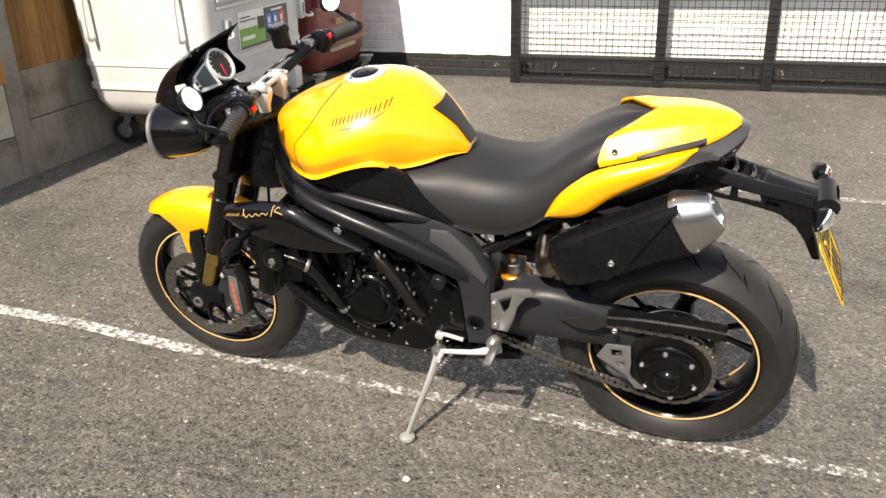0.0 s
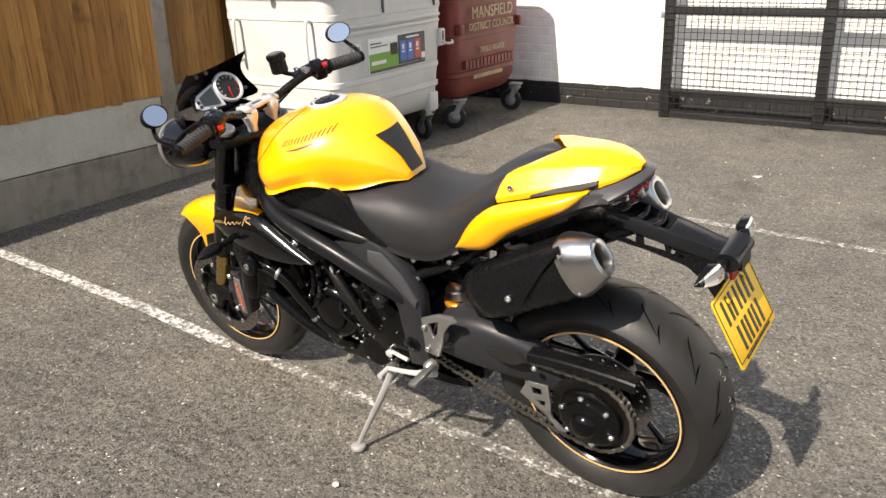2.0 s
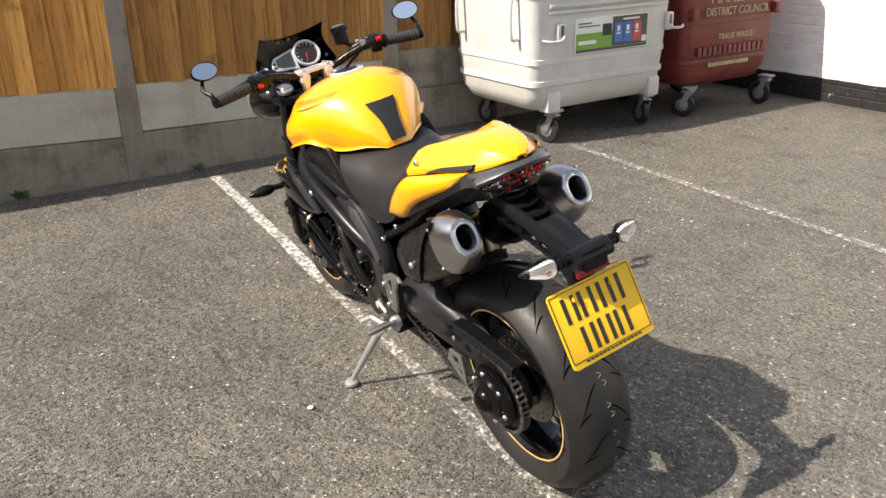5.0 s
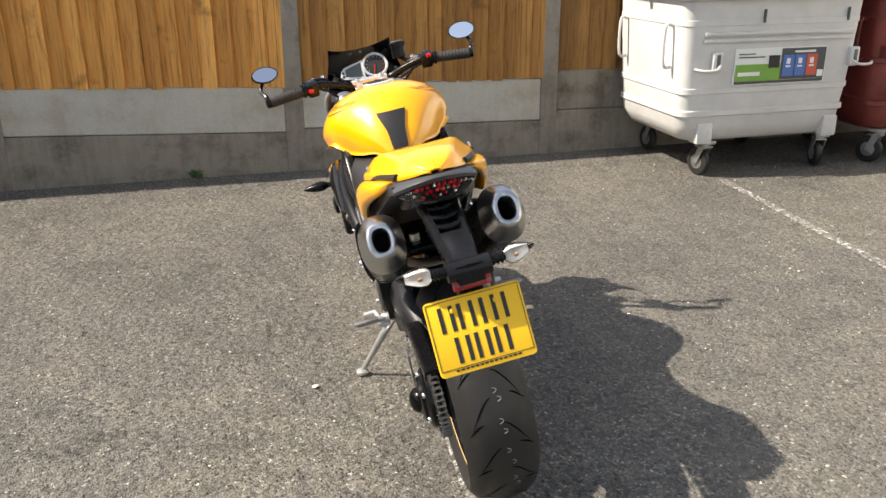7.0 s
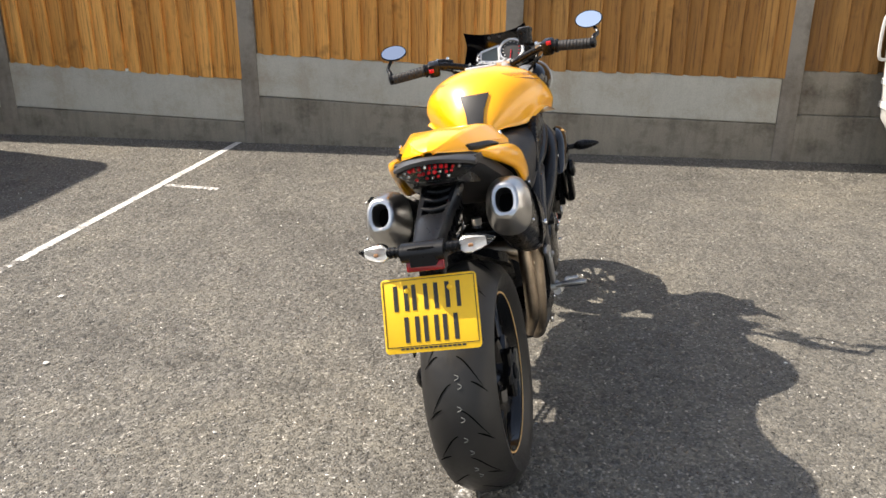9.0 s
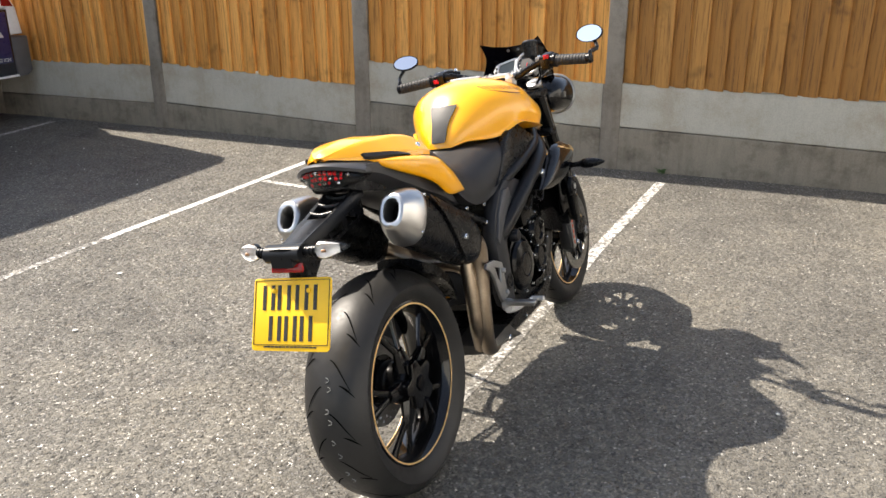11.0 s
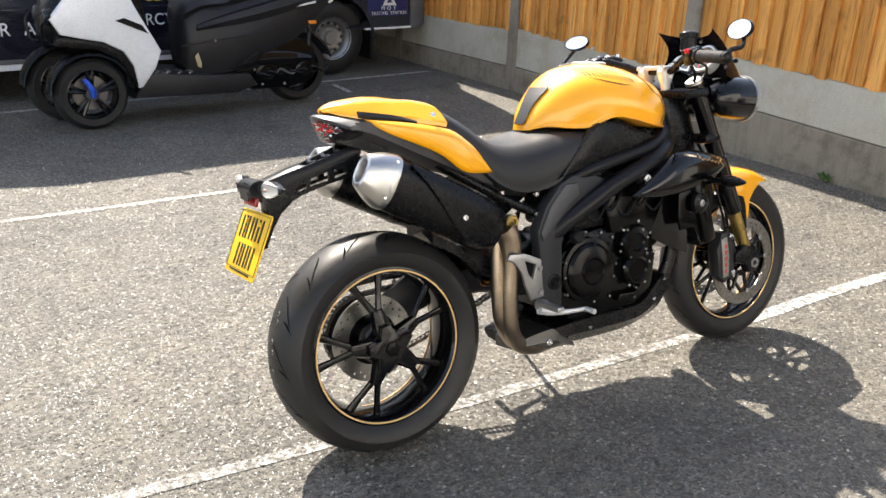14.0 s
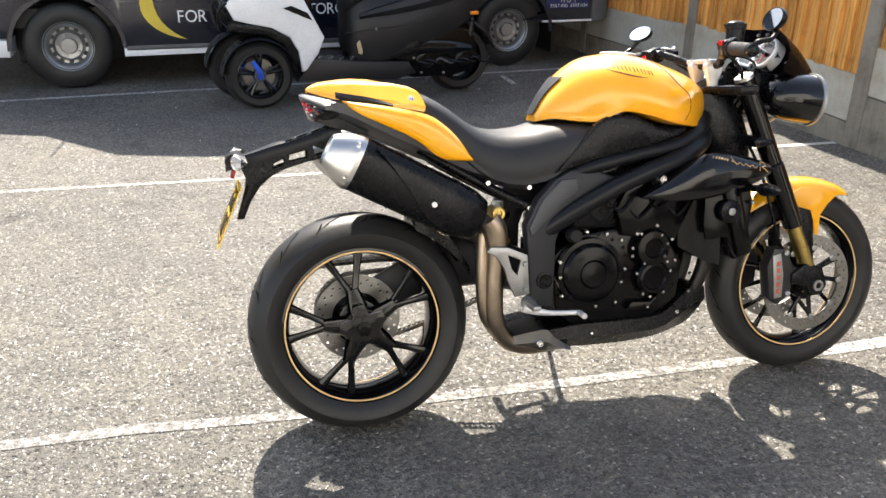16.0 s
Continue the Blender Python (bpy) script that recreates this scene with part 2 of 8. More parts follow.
TITAN = mat("brushed_titanium", (0.52, 0.515, 0.505), 0.29, 1.0, var=0.08, scale=8, fine=60, bmp=0.0, rvar=0.05)
PIPE = mat("heat_tinted_pipe", (0.36, 0.29, 0.22), 0.34, 1.0, var=0.35, scale=9, fine=180, bmp=0.1)
GOLD = mat("gold_anodised", (0.50, 0.36, 0.12), 0.3, 1.0, var=0.15, bmp=0.0)
SOOT = mat("sooty_pipe", (0.009, 0.0078, 0.007), 0.40, 0.3, var=0.4, scale=12, fine=160, bmp=0.2)
ORANGE = mat("orange_anodised", (0.75, 0.30, 0.03), 0.3, 0.6, var=0.15, bmp=0.0)
STRIPE = mat("gold_rim_tape", (0.78, 0.50, 0.22), 0.4, 0.2, var=0.1, bmp=0.0)
COLLECTOR = mat("dull_collector_metal", (0.085, 0.083, 0.08), 0.36, 0.7, var=0.3, scale=14, fine=160, bmp=0.15)
DISC = mat("brake_steel", (0.30, 0.295, 0.285), 0.3, 1.0, var=0.2, fine=300, bmp=0.15)
RED = mat("red_plastic", (0.68, 0.012, 0.018), 0.16, var=0.15, bmp=0.0)
DECAL = mat("dark_red_decal", (0.10, 0.018, 0.006), 0.35, var=0.1, bmp=0.0)
DECAL_GOLD = mat("gold_decal", (0.55, 0.33, 0.12), 0.4, var=0.1, bmp=0.0)
PLATE = mat("plate_yellow", (0.85, 0.50, 0.010), 0.45, var=0.08, bmp=0.05)
INK = mat("black_print", (0.012, 0.011, 0.010), 0.5, var=0.1, bmp=0.0)
BIN_W = mat("white_bin_paint", (0.56, 0.555, 0.535), 0.5, var=0.12, scale=3.5, fine=25, bmp=0.15, dist=0.004)
BIN_R = mat("maroon_bin_paint", (0.17, 0.028, 0.022), 0.5, var=0.45, scale=5, fine=40, bmp=0.3, dist=0.004)
STEEL = mat("galvanised_steel", (0.40, 0.40, 0.39), 0.45, 0.85, var=0.3, fine=50, bmp=0.15)
GATE = mat("black_gate_paint", (0.011, 0.011, 0.012), 0.55, var=0.4, fine=50, bmp=0.3)
WIRE = mat("mesh_wire", (0.035, 0.035, 0.034), 0.55, 0.5, var=0.3, bmp=0.1)
VAN = mat("navy_van_paint", (0.012, 0.013, 0.022), 0.25, var=0.2, scale=2, bmp=0.0, coat=0.8)
VAN_B = mat("blue_sign", (0.012, 0.016, 0.10), 0.3, var=0.15, bmp=0.0, coat=0.4)
VAN_Y = mat("yellow_swoosh", (0.70, 0.52, 0.06), 0.4, var=0.08, bmp=0.0)
WHITE = mat("white_panel", (0.78, 0.79, 0.80), 0.28, var=0.06, bmp=0.0, coat=0.6)
LETTER = mat("white_lettering", (0.75, 0.75, 0.73), 0.5, var=0.08, bmp=0.0)
CREAM = mat("cream_lettering", (0.50, 0.40, 0.24), 0.6, var=0.3, fine=60, bmp=0.0)
GREY = mat("grey_plastic", (0.09, 0.09, 0.095), 0.5, var=0.25, bmp=0.1)
BLUE = mat("blue_anodised", (0.02, 0.10, 0.65), 0.3, 0.3, var=0.1, bmp=0.0)
GREEN = mat("green_label", (0.16, 0.34, 0.05), 0.5, var=0.1, bmp=0.0)
LABEL_W = mat("label_white", (0.72, 0.73, 0.70), 0.5, var=0.06, bmp=0.0)
LABEL_K = mat("label_charcoal", (0.06, 0.065, 0.07), 0.5, var=0.1, bmp=0.0)
LABEL_B = mat("label_blue", (0.06, 0.15, 0.42), 0.5, var=0.1, bmp=0.0)
LABEL_R = mat("label_red", (0.55, 0.09, 0.05), 0.5, var=0.1, bmp=0.0)
AMBER = mat("amber_reflector", (0.75, 0.22, 0.02), 0.25, var=0.1, bmp=0.0)
WEED = mat("weed_leaf", (0.06, 0.13, 0.03), 0.6, var=0.4, bmp=0.0)


def lens(name, col, rough=0.05, trans=1.0):
    m, nt, b = nodes_of(name)
    c = ramp(nt, noise_tex(nt, coords(nt), 40.0), [(0.3, tuple(x * 0.92 for x in col)), (0.7, col)])
    nt.links.new(c, b.inputs["Base Color"])
    b.inputs["Roughness"].default_value = rough
    b.inputs["Transmission Weight"].default_value = trans
    return m


GLASS = lens("clear_lens", (0.95, 0.96, 0.97))
REDLENS = lens("red_lens", (0.36, 0.010, 0.012), 0.12, 0.25)
MIRROR = mat("mirror_glass", (0.92, 0.93, 0.95), 0.02, 1.0, var=0.0, bmp=0.0, rvar=0.0)
LCD = mat("lcd_glass", (0.10, 0.115, 0.105), 0.12, var=0.1, bmp=0.0)
SCREEN = mat("tinted_flyscreen", (0.004, 0.004, 0.008), 0.12, var=0.1, bmp=0.0, coat=0.1, spec=0.25)


# ---- mesh helpers ----
def mesh_of(name, bm, material, smooth=40):
    bmesh.ops.recalc_face_normals(bm, faces=bm.faces)
    me = bpy.data.meshes.new(name)
    if smooth:
        lim = radians(smooth)
        for f in bm.faces:
            f.smooth = True
        for e in bm.edges:
            if len(e.link_faces) == 2 and e.calc_face_angle(0) > lim:
                e.smooth = False
    bm.to_mesh(me)
    bm.free()
    me.materials.append(material)
    return me


def part(name, bm, material, parent=None, label="", smooth=40):
    ob = new(name, mesh_of(name, bm, material, smooth))
    if parent:
        ob.parent = parent
    if label:
        tagged(ob, label)
    return ob


def thing(name, m, label, category, group="", kind=""):
    ob = new(name)
    ob.empty_display_size = 0.1
    ob.matrix_world = m
    return tagged(ob, label, category, group, kind)


def B():
    return bmesh.new()


def box(bm, x0, x1, y0, y1, z0, z1, bev=0.0, seg=2):
    vs = [bm.verts.new((x, y, z)) for x in (x0, x1) for y in (y0, y1) for z in (z0, z1)]
    fs = [bm.faces.new([vs[i] for i in q]) for q in ((0, 1, 3, 2), (4, 6, 7, 5), (0, 4, 5, 1), (2, 3, 7, 6), (0, 2, 6, 4), (1, 5, 7, 3))]
    if bev:
        es = {e for f in fs for e in f.edges}
        bmesh.ops.bevel(bm, geom=list(es), offset=bev, segments=seg, affect="EDGES", profile=0.5)
    return vs


def frame_at(d):
    d = Vector(d).normalized()
    u = d.cross(Vector((0, 0, 1)) if abs(d.z) < 0.9 else Vector((1, 0, 0))).normalized()
    return d, u, d.cross(u)


def lathe(bm, origin, axis, prof, seg=32, closed=False):
    """Turn a profile of (radius, height along the axis) round the axis."""
    d, u, v = frame_at(axis)
    o = Vector(origin)
    rings = []
    for r, h in prof:
        rings.append([bm.verts.new(o + d * h + (u * math.cos(a) + v * math.sin(a)) * max(r, 1e-5)) for a in (2 * math.pi * i / seg for i in range(seg))])
    pairs = list(zip(rings, rings[1:]))
    if closed:
        pairs.append((rings[-1], rings[0]))
    for a, b in pairs:
        for i in range(seg):
            bm.faces.new((a[i], a[(i + 1) % seg], b[(i + 1) % seg], b[i]))
    if not closed:
        for ring, r in ((rings[0], prof[0][0]), (rings[-1], prof[-1][0])):
            if r > 1e-4:
                bm.faces.new(ring)
    return rings


def cyl(bm, a, b, r, r2=None, seg=16, bev=0.0):
    a, b = Vector(a), Vector(b)
    n = (b - a).length
    r2 = r if r2 is None else r2
    if bev:
        lathe(bm, a, b - a, [(r - bev, 0), (r, bev), (r2, n - bev), (r2 - bev, n)], seg)
    else:
        lathe(bm, a, b - a, [(r, 0), (r2, n)], seg)


def spline(pts, n):
    """n points along a Catmull-Rom curve through pts."""
    pts = [Vector(p) for p in pts]
    out = []
    m = len(pts) - 1
    for k in range(n):
        t = k * m / (n - 1)
        i = min(int(t), m - 1)
        f = t - i
        p0, p1, p2, p3 = pts[max(i - 1, 0)], pts[i], pts[i + 1], pts[min(i + 2, m)]
        out.append(0.5 * (2 * p1 + (p2 - p0) * f + (2 * p0 - 5 * p1 + 4 * p2 - p3) * f * f + (3 * p1 - p0 - 3 * p2 + p3) * f ** 3))
    return out


def tube(bm, pts, r, n=None, seg=12, flat=1.0, curve=True):
    """A pipe along a smooth curve; r: a radius or one for each given point."""
    rs = r if isinstance(r, (list, tuple)) else [r] * len(pts)
    n = n or (len(pts) - 1) * 6 + 1
    ps = spline(pts, n) if curve and len(pts) > 2 else [Vector(p) for p in pts]
    n = len(ps)
    rr = [s.x for s in spline([(q, 0, 0) for q in rs], n)] if len(rs) > 1 else rs * n
    rings, u = [], None
    for i, p in enumerate(ps):
        d = (ps[min(i + 1, n - 1)] - ps[max(i - 1, 0)]).normalized()
        if u is None:
            u = frame_at(d)[1]
        u = (u - d * u.dot(d)).normalized()
        v = d.cross(u)
        rings.append([bm.verts.new(p + (u * math.cos(a) * flat + v * math.sin(a)) * rr[i]) for a in (2 * math.pi * k / seg for k in range(seg))])
    for a, b in zip(rings, rings[1:]):
        for i in range(seg):
            bm.faces.new((a[i], a[(i + 1) % seg], b[(i + 1) % seg], b[i]))
    bm.faces.new(rings[0])
    bm.faces.new(rings[-1])


def loft(bm, rings, cap=True, nu=0, nv=0):
    """Skin over closed rings of points, smoothed to nu points round and nv along where given."""
    if nv:
        cols = [spline([r[i] for r in rings], nv) for i in range(len(rings[0]))]
        rings = [[c[k] for c in cols] for k in range(nv)]
    if nu:
        res = []
        for r in rings:
            w = list(r[-2:]) + list(r) + list(r[:3])
            k = len(r)
            s = spline(w, (len(w) - 1) * nu + 1)
            res.append(s[2 * nu:2 * nu + k * nu])
        rings = res
    vs = [[bm.verts.new(p) for p in r] for r in rings]
    n = len(vs[0])
    for a, b in zip(vs, vs[1:]):
        for i in range(n):
            bm.faces.new((a[i], a[(i + 1) % n], b[(i + 1) % n], b[i]))
    if cap:
        bm.faces.new(vs[0])
        bm.faces.new(vs[-1])
    return vs


def prism(bm, outline, lift, holes=(), bev=0.0, place=None):
    """A plate: a flat outline of (u, v) with holes, in the xz plane at y 0, given the thickness lift along y, then placed by a matrix."""
    vs, es = [], []
    for loop in (outline, *holes):
        ring = [bm.verts.new((p[0], 0, p[1])) for p in loop]
        vs += ring
        es += [bm.edges.new((a, b)) for a, b in zip(ring, ring[1:] + ring[:1])]
    fill = bmesh.ops.triangle_fill(bm, use_beauty=True, use_dissolve=False, edges=es)
    faces = [g for g in fill["geom"] if isinstance(g, bmesh.types.BMFace)]
    ext = bmesh.ops.extrude_face_region(bm, geom=faces)
    up = [g for g in ext["geom"] if isinstance(g, bmesh.types.BMVert)]
    bmesh.ops.translate(bm, verts=up, vec=(0, lift, 0))
    if bev:
        rim = [e for e in bm.edges if len(e.link_faces) == 2 and e.calc_face_angle(0) > 0.9 and (e.verts[0] in set(up)) == (e.verts[1] in set(up))]
        bmesh.ops.bevel(bm, geom=rim, offset=bev, segments=2, affect="EDGES", profile=0.5, clamp_overlap=True)
    if place:
        bmesh.ops.transform(bm, matrix=place, verts=bm.verts)


def text_mesh(words, size, depth=0.002):
    cu = bpy.data.curves.new("lettering", "FONT")
    cu.body, cu.size, cu.extrude, cu.align_x, cu.align_y = words, size, depth, "CENTER", "CENTER"
    ob = bpy.data.objects.new("lettering", cu)
    scene.collection.objects.link(ob)
    dg = bpy.context.evaluated_depsgraph_get()
    bm = B()
    me = bpy.data.meshes.new_from_object(ob.evaluated_get(dg))
    bm.from_mesh(me)
    bpy.data.objects.remove(ob)
    bpy.data.curves.remove(cu)
    bpy.data.meshes.remove(me)
    return bm


def lettering(words, size, m, material, parent, name="lettering", squeeze=1.0, label=""):
    bm = text_mesh(words, size)
    bmesh.ops.transform(bm, matrix=m @ Matrix.Diagonal((squeeze, 1, 1, 1)), verts=bm.verts)
    return part(name, bm, material, parent, label, 0)


# ---- ground ----
def dip(x, y):
    """A shallow hollow in the tarmac where the motorcycle stands."""
    dx, dy = max(0.0, abs(x + 0.45) - 0.9) / 0.55, max(0.0, abs(y - 0.28) - 0.25) / 0.55
    d = min(1.0, math.hypot(dx, dy))
    return -0.017 * (1 - d * d * (3 - 2 * d))


def ground():
    near = [i * 0.11 - 4.95 for i in range(100)]
    line = [-400, -150, -60, -25, -12, -7] + near + [7.5, 12, 25, 60, 150, 400]
    bm = B()
    g = [[bm.verts.new((x, y, dip(x, y) + (0.004 * noise.noise((x * 0.8, y * 0.8, 0)) if abs(x) < 7 and abs(y) < 7 else 0))) for y in line] for x in line]
    for a, b in zip(g, g[1:]):
        for i in range(len(line) - 1):
            bm.faces.new((a[i], b[i], b[i + 1], a[i + 1]))
    return tagged(part("ground", bm, ASPHALT, smooth=60), "worn grey coarse tarmac of a small car park", "tarmac", kind="structure")


ground()


def bay_line(x0, y0, x1, y1, width, paint, name="bay_line"):
    bm = B()
    n = max(2, int(abs(x1 - x0) / 0.06), int(abs(y1 - y0) / 0.06))
    d = Vector((x1 - x0, y1 - y0, 0)).normalized()
    s = Vector((-d.y, d.x, 0)) * width / 2
    rows = []
    for i in range(n + 1):
        f = i / n
        row = []
        for k in (1, -1):
            w = 1 + 0.12 * noise.noise((f * 40 + k * 9, y0, x0))
            p = Vector((x0 + (x1 - x0) * f, y0 + (y1 - y0) * f, 0)) + s * k * w
            row.append(bm.verts.new((p.x, p.y, dip(p.x, p.y) + 0.004 * noise.noise((p.x * 0.8, p.y * 0.8, 0)) + 0.002)))
        rows.append(row)
    for a, b in zip(rows, rows[1:]):
        bm.faces.new((a[0], b[0], b[1], a[1]))
    return tagged(part(name, bm, paint, smooth=0), "worn white painted parking bay line on tarmac", "road marking", "bay lines", "structure")


bay_line(-3.10, 0.50, -1.3, 0.352, 0.060, PAINT_WORN)
bay_line(-1.3, 0.352, 1.9, 0.09, 0.047, PAINT_THIN)
bay_line(-2.36, 2.70, 2.2, 2.36, 0.06, PAINT_FAINT)
bay_line(-3.33, -1.815, -1.0, -1.994, 0.048, PAINT)
bay_line(-1.0, -1.994, 2.2, -2.24, 0.046, PAINT_THIN)
bay_line(-2.25, -1.86, -2.21, -1.52, 0.05, PAINT_WORN)
bay_line(-3.2, -4.60, 2.2, -4.42, 0.06, PAINT_WORN)
bay_line(-2.08, -4.42, -2.05, -4.05, 0.05, PAINT_WORN)

# pale grit and paper flakes
rnd = random.Random(3)
bm = B()
spots = [(-0.393, -0.13, 0.014), (-0.655, -1.579, 0.016), (-0.097, 3.496, 0.03), (-0.118, -1.314, 0.013)]
spots += [(rnd.uniform(-3.1, 1.6), rnd.uniform(-4.2, 4.6), rnd.uniform(0.003, 0.0075)) for _ in range(150)]
for x, y, r in spots:
    n = rnd.randint(4, 6)
    vs = [bm.verts.new((x + r * rnd.uniform(0.6, 1.2) * math.cos(6.283 * k / n), y + r * rnd.uniform(0.6, 1.2) * math.sin(6.283 * k / n), dip(x, y) + 0.003 + rnd.uniform(0.001, 0.004))) for k in range(n)]
    top = bm.verts.new((x, y, dip(x, y) + 0.008))
    low = bm.verts.new((x, y, dip(x, y) - 0.004))
    for k in range(n):
        bm.faces.new((vs[k], vs[(k + 1) % n], top))
        bm.faces.new((vs[(k + 1) % n], vs[k], low))
tagged(part("litter", bm, mat("pale_grit", (0.55, 0.54, 0.50), 0.7, var=0.2, bmp=0.0), smooth=0), "scattered pale grit and paper flakes on tarmac", "litter", kind="stuff")

# ---- fence ----
FX = -3.33
POSTS = [3.72, 1.90, 0.115, -1.70, -3.55, -5.36, -7.17]
# for each bay, from its +y post to the next: board joint and top heights at the two ends
BAYS = [(0.30, 0.585, 0.31, 0.59), (0.245, 0.537, 0.283, 0.565), (0.265, 0.558, 0.336, 0.627), (0.15, 0.445, 0.21, 0.53), (0.20, 0.50, 0.19, 0.485), (0.2, 0.5, 0.2, 0.5)]
FENCE_TOP = 1.66


def concrete_post(y):
    t = thing("concrete_post", Matrix.Translation((FX - 0.03, y, 0)), "grey weathered concrete fence post between timber panels", "fence post", "fence posts")
    bm = B()
    box(bm, -0.07, 0.031, -0.062, 0.062, -0.3, FENCE_TOP + 0.04, 0.008)
    part("post_shaft", bm, CONC_P, t)
    bm = B()
    box(bm, -0.072, 0.033, -0.064, 0.064, FENCE_TOP + 0.04, FENCE_TOP + 0.06, 0.006)
    part("post_cap", bm, CONC_P, t)


for y in POSTS:
    concrete_post(y)


def slab(bm, y0, y1, za0, za1, zb0, zb1, x0, x1):
    """A board from y0 (heights za0 to za1) to y1 (zb0 to zb1)."""
    ps = [(x, y, z) for x in (x0, x1) for y, z in ((y0, za0), (y0, za1), (y1, zb1), (y1, zb0))]
    v = [bm.verts.new(p) for p in ps]
    fs = [bm.faces.new([v[i] for i in q]) for q in ((0, 1, 2, 3), (7, 6, 5, 4), (0, 4, 5, 1), (1, 5, 6, 2), (2, 6, 7, 3), (3, 7, 4, 0))]
    bmesh.ops.bevel(bm, geom=list({e for f in fs for e in f.edges}), offset=0.006, segments=1, affect="EDGES")


def fence_bay(ya, yb, lv):
    t = thing("fence_panel", Matrix.Translation((FX, ya, 0)), "brown close-boarded timber fence bay on two concrete gravel boards", "fence", "fence bays")
    L = yb - ya + 0.056
    a0, a1, b0, b1 = lv
    bm = B()
    slab(bm, -0.058, L, -0.3, a0 - 0.005, -0.3, b0 - 0.005, -0.045, -0.004)
    part("gravel_board", bm, CONC_B, t, "stained grey concrete gravel board")
    bm = B()
    slab(bm, -0.058, L, a0, a1, b0, b1, -0.05, -0.008)
    part("gravel_board", bm, CONC_A if ya < 3.0 else CONC_B, t, "pale concrete gravel board")
    for z in (0.75, 1.45):
        bm = B()
        box(bm, -0.075, -0.034, L, -0.058, z - 0.035, z + 0.035, 0.004)
        part("fence_rail", bm, TIMBER, t)
    rnd = random.Random(int(ya * 100))
    y = -0.06
    while y > L + 0.03:
        w = min(rnd.uniform(0.098, 0.118), y - L)
        f = (-0.058 - y) / (-0.058 - L)
        zb = a1 + (b1 - a1) * f + rnd.uniform(-0.009, 0.007)
        zt = FENCE_TOP + rnd.uniform(-0.006, 0.004)
        bm = B()
        x = -0.032 + rnd.uniform(0, 0.003)
        tk = rnd.uniform(0.030, 0.040)
        prof = [(x, y + 0.012), (x + tk - 0.004, y + 0.012), (x + tk, y + 0.009), (x + tk + 0.001, y + 0.003), (x + tk - 0.004, y - 0.3 * w), (x + 0.008, y - w + 0.006), (x - 0.004, y - w + 0.004), (x - 0.006, y - w)]
        tilt = rnd.uniform(-0.007, 0.007)
        lo = [bm.verts.new((p[0], p[1], zb)) for p in prof]
        hi = [bm.verts.new((p[0], p[1] + tilt, zt)) for p in prof]
        n = len(prof)
        bm.faces.new(lo)
        bm.faces.new(hi)
        for i in range(n):
            bm.faces.new((lo[i], lo[(i + 1) % n], hi[(i + 1) % n], hi[i]))
        # boards get darker in two steps towards the bins
        part("board", bm, TIMBER_DARK if ya > 3 else TIMBER_MID if ya > 1.8 else TIMBER, t, smooth=0)
        y -= w


for (ya, yb), lv in zip(zip([5.2] + POSTS, POSTS), [(0.30, 0.58, 0.30, 0.585)] + BAYS):
    fence_bay(ya, yb, lv)



def weed(x, y, seed, size):
    rnd = random.Random(seed)
    t = thing("weed", Matrix.Translation((x, y, 0)), "small green weed growing at the foot of a fence", "weed", "weeds")
    for i in range(26):
        a, r = rnd.uniform(0, 2 * math.pi), rnd.uniform(0.1, 1) * size
        root = Vector((rnd.uniform(-0.01, 0.02), rnd.uniform(-0.4, 0.4) * size, 0.001))
        tip = root + Vector((abs(math.cos(a)) * r * 0.6, math.sin(a) * r, rnd.uniform(0.25, 0.8) * size))
        mid = (root + tip) / 2 + Vector((0, 0, 0.2 * size))
        side = Vector((-math.sin(a), math.cos(a), 0.2)) * size * rnd.uniform(0.06, 0.14)
        bm = B()
        p = [bm.verts.new(q) for q in (root, mid + side, tip, mid - side, mid - Vector((0, 0, 0.004)))]
        for f in ((0, 1, 4), (1, 2, 4), (2, 3, 4), (3, 0, 4), (0, 3, 2, 1)):
            bm.faces.new([p[k] for k in f])
        part("leaf", bm, WEED, t, smooth=0)


weed(FX + 0.012, -0.54, 3, 0.085)
weed(FX + 0.012, 0.47, 4, 0.05)

# ---- painted brick wall ----
WY = 5.20


def brick_wall():
    bm = B()
    box(bm, -3.6, 12, 0.005, 0.30, -0.3, 3.6)
    w = tagged(part("wall_north", bm, BRICK, smooth=0), "white painted brick wall with a flaking black base band", "wall", kind="structure")
    w.location = (0, WY, 0)
    bm = B()
    box(bm, -0.1060, 0.1060, 0, 0.02, -0.0330, 0.0330, 0.004, 1)
    me = mesh_of("brick", bm, BRICK, 30)
    rnd = random.Random(5)
    rest = B()
    for row in range(16):
        for k in range(25):
            x, z = -3.25 + k * 0.219 + (0.1095 if row % 2 else 0), 0.033 + row * 0.073
            dy = rnd.uniform(-0.001, 0.001)
            if k < 18:
                o = new("brick", me)
                o.parent = w
                o.location = (x, dy, z)
            else:
                box(rest, x - 0.1060, x + 0.1060, dy, 0.02 + dy, z - 0.0330, z + 0.0330, 0.004, 1)
    tagged(part("brickwork", rest, BRICK, w, smooth=30), kind="stuff")


brick_wall()


